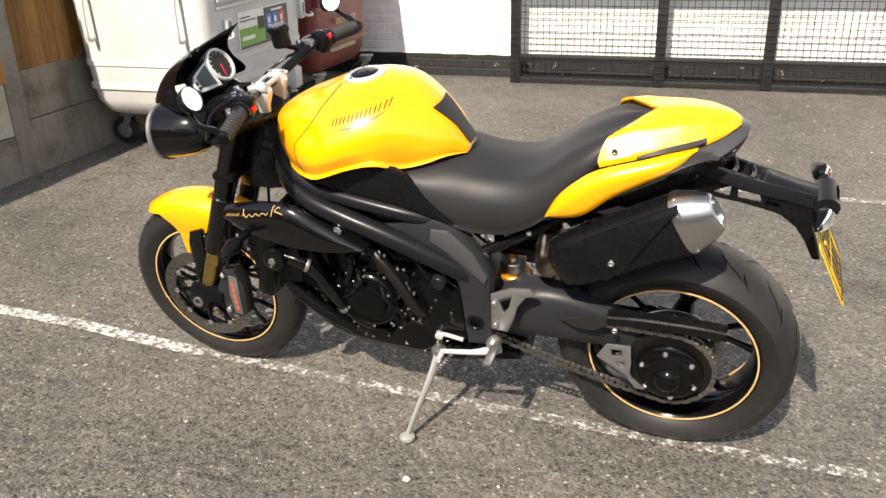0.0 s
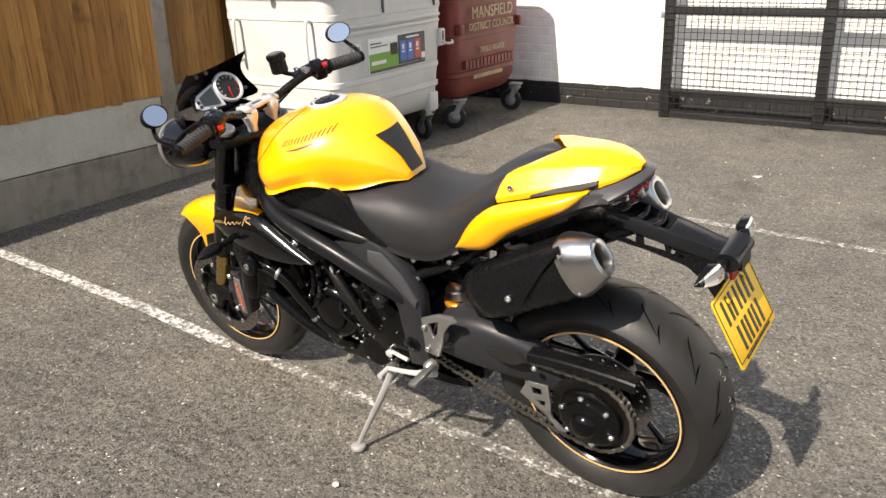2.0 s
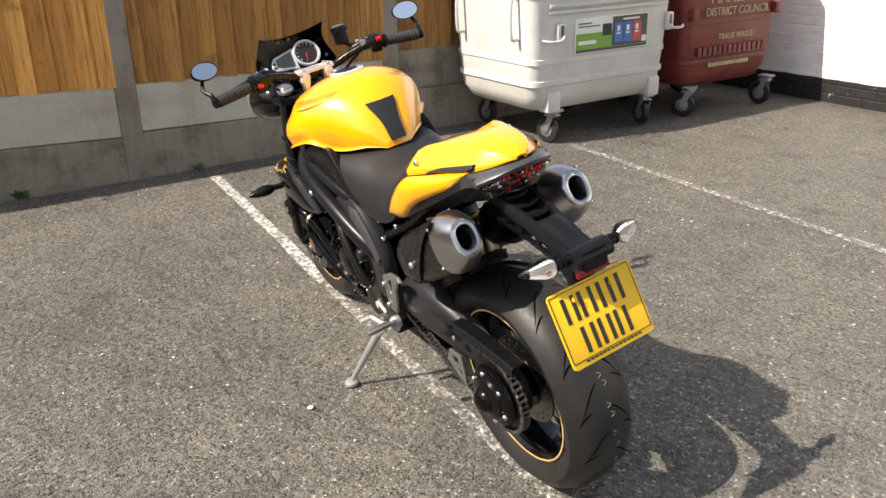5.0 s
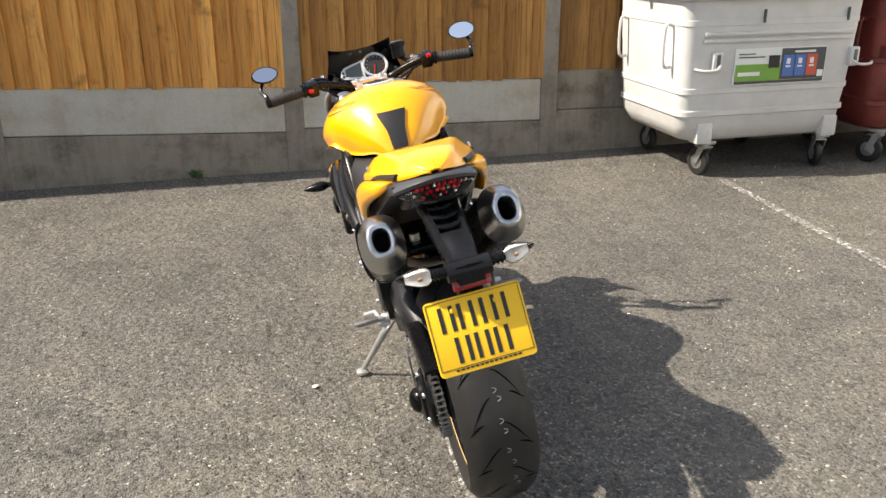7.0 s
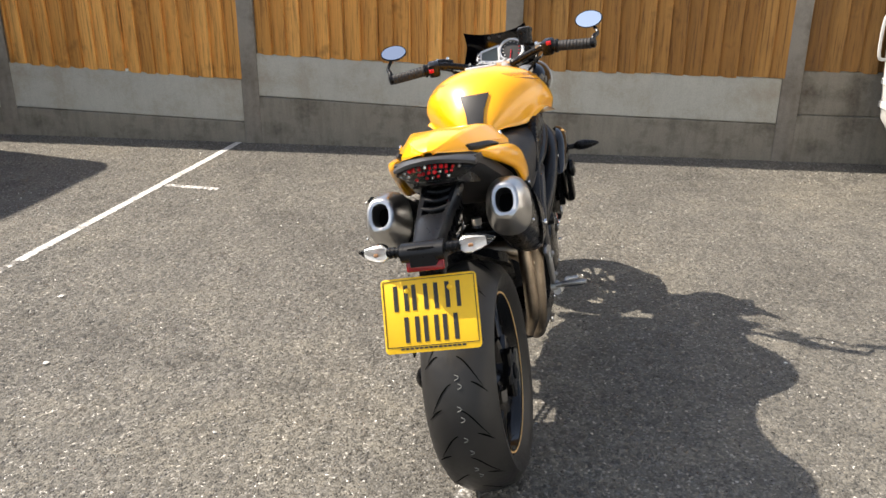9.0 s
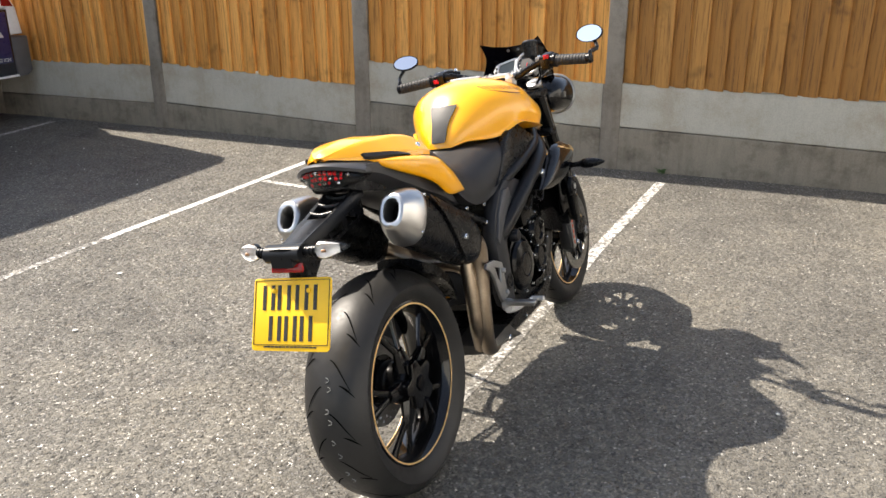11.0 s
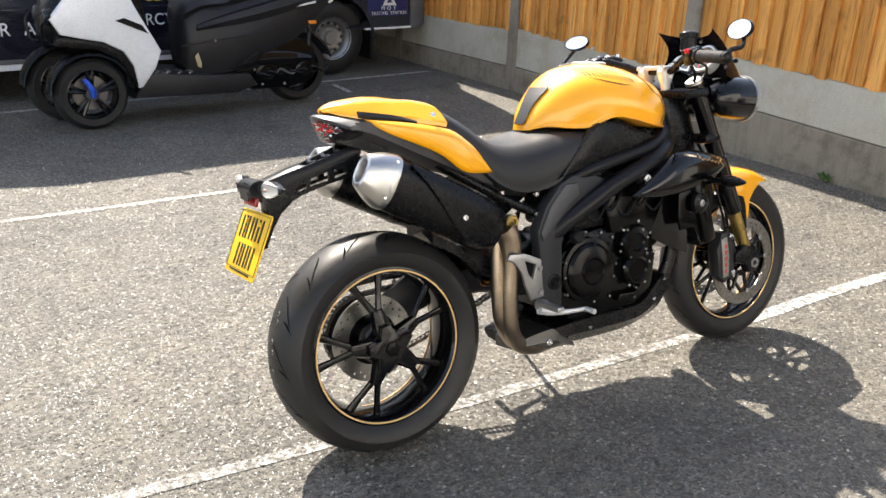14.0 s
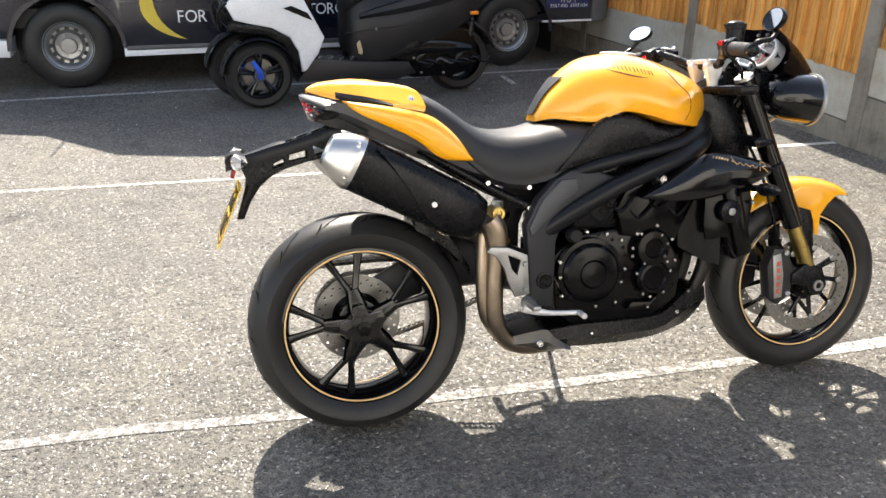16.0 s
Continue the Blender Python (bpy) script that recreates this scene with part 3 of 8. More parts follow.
# ---- mesh gate ----
def mesh_gate():
    t = thing("mesh_gate", pose(0, 5.0, 0), "black steel framed gate filled with square wire mesh", "gate")
    top = 1.95
    for x in (-1.17, -0.02, 0.78, 1.95):
        bm = B()
        box(bm, x - 0.04, x + 0.04, -0.025, 0.025, 0.0, top, 0.004)
        part("gate_upright", bm, GATE, t)
    for z in (0.205, 0.83, 1.55, top - 0.03):
        for x0, x1 in ((-1.13, -0.06), (0.02, 0.74), (0.82, 1.91)):
            bm = B()
            box(bm, x0, x1, -0.02, 0.02, z - 0.03, z + 0.03, 0.004)
            part("gate_rail", bm, GATE, t)
    for x0, x1 in ((-1.13, -0.06), (0.02, 0.74), (0.82, 1.91)):
        bm = B()
        box(bm, x0, x1, -0.02, 0.02, 0.015, 0.05, 0.004)
        part("gate_rail", bm, GATE, t)
    bm = B()
    n = int(3.16 / 0.05)
    for i in range(n):
        x = -1.19 + i * 0.05
        w = box(bm, x - 0.0022, x + 0.0022, -0.034, -0.0296, 0.01, top)
    for i in range(int(top / 0.05)):
        z = 0.02 + i * 0.05
        box(bm, -1.2, 1.95, -0.0386, -0.0342, z - 0.0022, z + 0.0022)
    tagged(part("wire_mesh", bm, WIRE, t, "square wire mesh", 0), kind="stuff")
    bm = B()
    box(bm, -1.235, -1.205, -0.03, 0.03, 0.77, 0.83, 0.004)
    part("gate_hinge", bm, STEEL, t)


mesh_gate()

scrap = thing("paper_scrap", Matrix.Translation((FX - 0.012, -2.61, 0.482)), "small white scrap of paper on a concrete gravel board", "litter")
bm = B()
box(bm, -0.012, 0.014, -0.022, 0.022, 0.0, 0.022, 0.006)
part("scrap", bm, LABEL_W, scrap)


# ---- wheeled bins ----
def rounded(cx, cy, hx, hy, r, z, n=5):
    """A level ring: a rectangle with rounded corners."""
    out = []
    for sx, sy, a0 in ((1, 1, 0), (-1, 1, 90), (-1, -1, 180), (1, -1, 270)):
        for i in range(n + 1):
            a = radians(a0 + 90 * i / n)
            out.append((cx + sx * (hx - r) + r * math.cos(a), cy + sy * (hy - r) + r * math.sin(a), z))
    return out


def caster(parent, x, y, turn):
    """A swivelling wheel under a bin: fork with its tyre and hub."""
    m = Matrix.Translation((x, y, 0)) @ Matrix.Rotation(turn, 4, "Z")
    bm = B()
    box(bm, -0.05, 0.05, -0.045, 0.045, 0.215, 0.235, 0.003)
    cyl(bm, (0, 0, 0.19), (0, 0, 0.222), 0.034)
    for s in (-1, 1):
        pts = [(-0.02, 0.20), (0.03, 0.20), (-0.025, 0.085), (-0.05, 0.075), (-0.06, 0.09)]
        sub = B()
        prism(sub, pts, 0.006, place=Matrix.Translation((0, s * 0.034 - 0.003, 0)))
        tmp = bpy.data.meshes.new("tmp")
        sub.to_mesh(tmp)
        sub.free()
        bm.from_mesh(tmp)
        bpy.data.meshes.remove(tmp)
    box(bm, -0.055, 0.035, -0.037, 0.037, 0.188, 0.2, 0.003)
    bmesh.ops.transform(bm, matrix=m, verts=bm.verts)
    fork = part("caster", bm, STEEL, parent, "galvanised swivel caster fork")
    bm = B()
    lathe(bm, (-0.045, -0.022, 0.09), (0, 1, 0), [(0.062, 0), (0.083, 0.004), (0.09, 0.013), (0.09, 0.031), (0.083, 0.04), (0.062, 0.044)], 28, False)
    bmesh.ops.transform(bm, matrix=m, verts=bm.verts)
    part("tyre", bm, RUBBER, fork)
    bm = B()
    lathe(bm, (-0.045, -0.028, 0.09), (0, 1, 0), [(0.02, 0), (0.026, 0.004), (0.058, 0.007), (0.062, 0.012), (0.062, 0.044), (0.058, 0.049), (0.026, 0.052), (0.02, 0.056)], 24)
    bmesh.ops.transform(bm, matrix=m, verts=bm.verts)
    part("wheel_hub", bm, CAST, fork)


def bin_body(t, material, hx, hy, ribs, base=0.235):
    rings = [(0.0, 0.80), (0.02, 0.86), (0.10, 0.93), (0.30, 0.955), (0.60, 0.98), (0.93, 1.0)]
    bm = B()
    loft(bm, [rounded(0, 0, hx * f, hy * f, 0.07 + 0.05 * (1 - f) * 4, base + z) for z, f in rings])
    part("bin_body", bm, material, t)
    for z in ribs:
        f = 0.955 + (z - 0.30 - 0.235) * 0.07
        bm = B()
        k = [rounded(0, 0, hx * f + o, hy * f + o, 0.075, z + dz) for o, dz in ((-0.004, -0.022), (0.006, -0.016), (0.006, 0.016), (-0.004, 0.022))]
        loft(bm, k)
        part("bin_rib", bm, material, t)
    bm = B()
    loft(bm, [rounded(0, 0, hx + o, hy + o, 0.08, z) for o, z in ((0.0, 1.10), (0.035, 1.11), (0.035, 1.165), (0.0, 1.17))])
    part("bin_rim", bm, material, t)
    bm = B()
    loft(bm, [[(x, y * f, z) for x, y, _ in rounded(0, 0, hx + o, hy + o, 0.10, 0)] for o, z, f in ((0.03, 1.17, 1), (0.035, 1.20, 1), (-0.02, 1.29, 1), (-0.18, 1.36, 0.9), (-0.30, 1.38, 0.8))])
    part("bin_lid", bm, material, t, "domed plastic lid")
    for s in (-1, 1):
        bm = B()
        cyl(bm, (0, s * (hy + 0.03), 1.135), (0, s * (hy + 0.085), 1.135), 0.022, bev=0.004)
        part("trunnion", bm, STEEL, t)
        for dx in (-1, 1):
            bm = B()
            tube(bm, [(dx * 0.30, s * (hy + 0.0), 0.95), (dx * 0.30, s * (hy + 0.045), 0.94), (dx * 0.30, s * (hy + 0.045), 0.72), (dx * 0.30, s * hy * 0.985, 0.70)], 0.010, seg=8)
            part("bin_handle", bm, material, t)


def white_bin():
    t = thing("wheeled_bin", pose(-2.83, 3.0, 0), "large white four-wheeled recycling bin beside a timber fence", "bin", "waste bins")
    hx, hy = 0.45, 0.635
    bin_body(t, BIN_W, hx, hy, (0.42, 0.56, 0.97))
    for x, y, a in ((0.37, -0.37, 0.2), (0.37, 0.49, -0.3), (-0.35, -0.35, 0.1), (-0.35, 0.42, 0)):
        caster(t, x, y, a)
    for y in (-0.42, 0.5):
        bm = B()
        box(bm, 0.33, 0.435, y - 0.055, y + 0.055, 0.225, 0.36, 0.012)
        part("caster_mount", bm, BIN_W, t)
    # front brackets and pull bars
    for y, s in ((-0.40, 1), (0.585, -1)):
        bm = B()
        box(bm, 0.43, 0.468, y - 0.034, y + 0.034, 0.68, 0.80, 0.010)
        bk = part("bracket", bm, BIN_W, t)
        bm = B()
        box(bm, 0.46, 0.4705, y - 0.012, y + 0.016, 0.70, 0.785, 0.004)
        part("bracket_slot", bm, GREY, bk)
        bm = B()
        tube(bm, [(0.45, y - 0.15 * s, 0.70), (0.485, y - 0.10 * s, 0.692), (0.488, y - 0.02 * s, 0.695), (0.465, y + 0.02 * s, 0.72)], 0.009, seg=8)
        part("bin_handle", bm, BIN_W, t)
    for y in (-0.10, 0.50):
        bm = B()
        box(bm, 0.440, 0.462, y - 0.006, y + 0.006, 0.965, 1.045, 0.003)
        part("bin_seam", bm, GREY, t)
    # moulded step under the rim and a flat inset panel edge
    for z, d in ((0.905, 0.010), (0.865, 0.004)):
        bm = B()
        box(bm, 0.435, 0.4545 + d, -0.50, 0.56, z - 0.012, z + 0.012, 0.006)
        part("bin_step", bm, BIN_W, t)
    # printed label: strips of its colours with bars for the small print
    lx = 0.4455
    def strip(name, y0, y1, z0, z1, material, d, label=""):
        bm = B()
        box(bm, lx - 0.02, lx + d, y0, y1, z0, z1)
        return part(name, bm, material, sticker, label, 0)
    bm = B()
    box(bm, lx - 0.02, lx, -0.27, 0.385, 0.59, 0.812)
    sticker = part("label", bm, LABEL_W, t, "white, green and charcoal printed recycling label", 0)
    strip("label_field", -0.262, 0.055, 0.612, 0.715, GREEN, 0.003)
    strip("label_field", -0.262, 0.378, 0.595, 0.612, LABEL_K, 0.003)
    strip("label_field", 0.058, 0.378, 0.614, 0.806, LABEL_K, 0.003)
    strip("label_panel", 0.072, 0.15, 0.635, 0.765, LABEL_B, 0.006)
    strip("label_panel", 0.158, 0.235, 0.635, 0.765, LABEL_B, 0.006)
    strip("label_panel", 0.243, 0.318, 0.635, 0.765, LABEL_R, 0.006)
    strip("label_code_area", 0.328, 0.37, 0.625, 0.665, LABEL_W, 0.006)
    strip("label_bin_picture", -0.03, 0.045, 0.69, 0.765, INK, 0.006)
    strip("print_bar", -0.245, -0.09, 0.645, 0.668, LABEL_W, 0.006)
    strip("print_bar", -0.245, -0.13, 0.775, 0.782, GREY, 0.004)
    strip("print_bar", -0.245, -0.06, 0.755, 0.762, GREY, 0.004)
    strip("print_bar", 0.15, 0.30, 0.778, 0.79, LABEL_W, 0.006)
    for y in (0.10, 0.185, 0.27):
        strip("print_bar", y - 0.01, y + 0.025, 0.69, 0.70, LABEL_W, 0.008)
        strip("print_bar", y - 0.005, y + 0.02, 0.71, 0.745, LABEL_W, 0.008)


def red_bin():
    t = thing("wheeled_bin", pose(-2.80, 4.28, 0, 0, 0, -2), "maroon council trade waste bin with faded cream lettering", "bin", "waste bins")
    hx, hy = 0.44, 0.50
    bin_body(t, BIN_R, hx, hy, (0.42, 0.70, 0.98))
    for x, y, a in ((0.36, -0.32, 0.5), (0.39, 0.50, 0.2), (-0.33, -0.3, 0), (-0.33, 0.36, 0.3)):
        caster(t, x, y, a)
    up = Matrix(((0, 0, 1, 0.452), (1, 0, 0, 0.02), (0, 1, 0, 0), (0, 0, 0, 1)))
    for words, size, z, dx, sq in (("MANSFIELD", 0.125, 0.865, 0.006, 0.95), ("DISTRICT COUNCIL", 0.082, 0.765, 0.0, 0.92), ("TRADE WASTE", 0.062, 0.585, -0.004, 0.9)):
        lettering(words, size, Matrix.Translation((dx, 0, z)) @ up, CREAM, t, squeeze=sq, label="faded cream lettering")
    for y0, y1, z, h, mt in ((-0.36, 0.38, 0.49, 0.06, BIN_R), (-0.22, 0.22, 0.385, 0.028, CREAM)):
        n = 14
        for i in range(n):
            a = y0 + (y1 - y0) * i / n
            bm = B()
            box(bm, 0.40, 0.446 if mt is BIN_R else 0.430, a, a + (y1 - y0) / n * 0.7, z - h / 2, z + h / 2)
            part("print_bar", bm, mt, t, smooth=0)
    for s in (-1, 1):
        bm = B()
        box(bm, 0.42, 0.475, s * 0.44 - 0.03, s * 0.44 + 0.03, 0.72, 0.80, 0.01)
        part("bracket", bm, BIN_R, t)


white_bin()
red_bin()


# plain unseen wall, added behind the van to shade the ground beneath it
bm = B()
box(bm, -3.25, 9.0, -7.75, -7.55, 0.0, 2.2, 0.01)
tagged(part("light_block_wall", bm, CONC_B), "unseen plain weathered concrete wall added behind the van to block light", "wall", kind="structure")

# ---- panel van ----
def road_wheel(t, x, y, z, r, w, name="wheel"):
    bm = B()
    lathe(bm, (x, y - w / 2, z), (0, 1, 0), [(r * 0.54, 0.012), (r * 0.60, 0.002), (r * 0.72, -0.003), (r * 0.92, 0.004), (r * 0.985, 0.025), (r, 0.05), (r, w - 0.05), (r * 0.985, w - 0.025), (r * 0.92, w - 0.004), (r * 0.72, w + 0.003), (r * 0.60, w - 0.002), (r * 0.54, w - 0.012)], 40, True)
    ty = part(name, bm, RUBBER, t)
    bm = B()
    lathe(bm, (x, y + w / 2, z), (0, 1, 0), [(0.02, -0.03), (r * 0.17, -0.03), (r * 0.20, -0.055), (r * 0.30, -0.05), (r * 0.37, -0.082), (r * 0.43, -0.080), (r * 0.47, -0.035), (r * 0.52, -0.018), (r * 0.555, -0.010), (r * 0.58, 0.002), (r * 0.56, -0.03), (r * 0.52, -0.2)], 40)
    part("rim", bm, CAST, ty)
    for i in range(12):
        a = i * math.pi / 6
        bm = B()
        o = Vector((x + math.cos(a) * r * 0.395, y + w / 2 - 0.083, z + math.sin(a) * r * 0.395))
        lathe(bm, o, (0, 1, 0), [(0.0, 0.0045), (0.017, 0.0045), (0.019, 0.0)], 10)
        part("vent_hole", bm, INK, ty)
    for i in range(5):
        a = i * math.pi * 0.4
        bm = B()
        o = Vector((x + math.cos(a) * r * 0.25, y + w / 2 - 0.056, z + math.sin(a) * r * 0.25))
        lathe(bm, o, (0, 1, 0), [(0.014, 0), (0.012, 0.018)], 6)
        part("wheel_nut", bm, STEEL, ty)


def van():
    t = thing("panel_van", pose(-2.307, -4.794, 0, 0, 0, 0.85), "white panel van with a navy lower wrap, lettering and yellow swoosh", "van")
    # local x forward from the rear axle, y towards the motorcycle, 0 at the flank
    def side(name, pts, y0, y1, material, label="", bev=0.02):
        bm = B()
        prism(bm, pts, y1 - y0, bev=bev, place=Matrix.Translation((0, y0, 0)))
        return part(name, bm, material, t, label, 30)
    def arch(cx, r=0.40):
        return [(cx + r * math.cos(radians(a)), 0.31 + r * math.sin(radians(a))) for a in range(0, 181, 12)]
    FA, RA = 3.69, 0.02
    lower = [(-0.80, 0.40), (-0.80, 0.925), (3.3, 0.925), (4.2, 0.925), (4.42, 0.85), (4.46, 0.42), (4.13, 0.40)] + arch(FA)[1:-1] + [(3.28, 0.31), (0.43, 0.31)] + arch(RA)[1:-1] + [(-0.30, 0.40)]
    side("lower_body", lower, -1.95, 0.0, VAN, "navy wrapped lower flank", 0.01)
    side("upper_body", [(-0.93, 0.72), (-0.90, 0.93), (-0.815, 1.08), (-0.75, 1.9), (-0.70, 2.42), (-0.58, 2.51), (0.3, 2.46), (1.5, 2.36), (2.5, 2.28), (3.05, 2.08), (3.57, 1.5), (4.2, 1.22), (4.40, 1.03), (4.2, 0.93), (-0.80, 0.93), (-0.80, 0.72)], -1.95, -0.004, WHITE, "white upper body")
    side("floor_pan", [(-0.78, 0.46), (-0.78, 0.60), (4.2, 0.60), (4.2, 0.46)], -1.9, -0.12, INK, "", 0.0)
    for cx in (FA, RA):
        bm = B()
        ring = arch(cx, 0.425) + arch(cx, 0.392)[::-1]
        prism(bm, ring, 0.022, place=Matrix.Translation((0, -0.006, 0)))
        part("arch_trim", bm, VAN, t)
    side("sill", [(0.46, 0.315), (3.27, 0.315), (3.27, 0.282), (0.46, 0.282)], -0.06, 0.010, GREY, "grey sill", 0.006)
    side("sill_strip", [(0.46, 0.280), (3.25, 0.280), (3.29, 0.305), (3.29, 0.235), (0.46, 0.245)], -0.05, 0.004, WHITE, "white sill strip", 0.004)
    side("rear_bumper", [(-0.97, 0.42), (-0.965, 0.70), (-0.80, 0.705), (-0.806, 0.375), (-0.92, 0.38)], -1.96, 0.006, GREY, "dark grey rear bumper", 0.03)
    side("tail_lamp", [(-0.875, 0.94), (-0.80, 1.08), (-0.77, 1.45), (-0.70, 1.45), (-0.76, 0.95)], -0.10, 0.002, REDLENS, "red tail lamp", 0.01)
    side("front_bumper", [(4.10, 0.26), (4.08, 0.39), (4.48, 0.41), (4.56, 0.60), (4.60, 0.55), (4.56, 0.27)], -1.95, 0.008, WHITE, "white front bumper", 0.02)
    for x in (RA, FA):
        road_wheel(t, x, -0.12, 0.325, 0.325, 0.215)
        road_wheel(t, x, -1.83, 0.325, 0.325, 0.215)
    bm = B()
    box(bm, -0.62, -0.58, -0.95, -0.35, 0.05, 0.45)
    part("mud_flap", bm, INK, t)
    side("cab_window", [(2.35, 1.45), (2.30, 1.95), (2.62, 2.0), (3.20, 1.48)], -0.02, 0.006, GLOSS)
    for x in (2.20, 3.42):
        bm = B()
        box(bm, x - 0.005, x + 0.005, -0.01, 0.002, 0.36 if x < 3 else 0.75, 2.0)
        part("door_gap", bm, INK, t)
    for z in (0.66, 0.94):
        bm = B()
        box(bm, 0.5, 3.28, -0.01, 0.003, z - 0.004, z + 0.004, 0.002)
        part("body_crease", bm, VAN, t)
    for cx in (FA, RA):
        for y0, y1 in ((-0.95, -0.30), (-1.66, -1.0)):
            bm = B()
            box(bm, cx - 0.40, cx + 0.40, y0, y1, 0.16, 0.62, 0.03)
            part("axle_housing", bm, INK, t)
    # blue testing-station field at the tail, with three white triangles
    side("tail_strip", [(-0.805, 0.385), (-0.31, 0.385), (-0.31, 0.402), (-0.805, 0.402)], -0.03, 0.010, WHITE, "white lower strip", 0.0)
    bm = B()
    box(bm, -0.775, -0.335, -0.004, 0.004, 0.505, 0.905, 0.001)
    board = part("sign_board", bm, VAN_B, t, "blue sign with three white triangles")
    for cx, cz in ((-0.490, 0.752), (-0.645, 0.752), (-0.567, 0.640)):
        def tri(k):
            return [(cx + k * math.cos(radians(a)), cz + k * math.sin(radians(a))) for a in (90, 210, 330)]
        bm = B()
        prism(bm, tri(0.086), 0.003, [tri(0.038)[::-1]], place=Matrix.Translation((0, 0.0055, 0)))
        part("white_triangle", bm, LETTER, board, smooth=0)
    flank = Matrix(((-1, 0, 0, 0), (0, 0, 1, 0), (0, 1, 0, 0), (0, 0, 0, 1)))
    for words, size, x, z in (("M.O.T", 0.052, -0.56, 0.572), ("TESTING STATION", 0.042, -0.56, 0.528)):
        for k, ch in enumerate(words):
            if ch in ". ":
                continue
            n = len(words)
            lettering(ch, size, Matrix.Translation((x - (k - (n - 1) / 2) * size * 0.60, 0.0075, z)) @ flank, LETTER, board, "letter")
    for words, size, x, pitch, z, mt in (("FOR ALL", 0.132, 2.845, 0.083, 0.524, LETTER), ("MOTORCYC", 0.125, 1.955, 0.0775, 0.556, LETTER), ("CENTRE", 0.112, 1.640, 0.064, 0.733, VAN_Y)):
        for k, ch in enumerate(words):
            if ch != " ":
                lettering(ch, size, Matrix.Translation((x - k * pitch, 0.004, z)) @ flank, mt, t, "letter", 0.92)
    out = [(2.72 + 0.42 * math.cos(radians(a)), 0.62 + 0.275 * math.sin(radians(a))) for a in range(-78, 62, 10)]
    inn = [(2.66 + 0.38 * math.cos(radians(a)), 0.66 + 0.33 * math.sin(radians(a))) for a in range(50, -70, -10)]
    bm = B()
    prism(bm, out + inn, 0.003, place=Matrix.Translation((0, 0.001, 0)))
    part("swoosh", bm, VAN_Y, t, "curved yellow stripe", 0)


van()


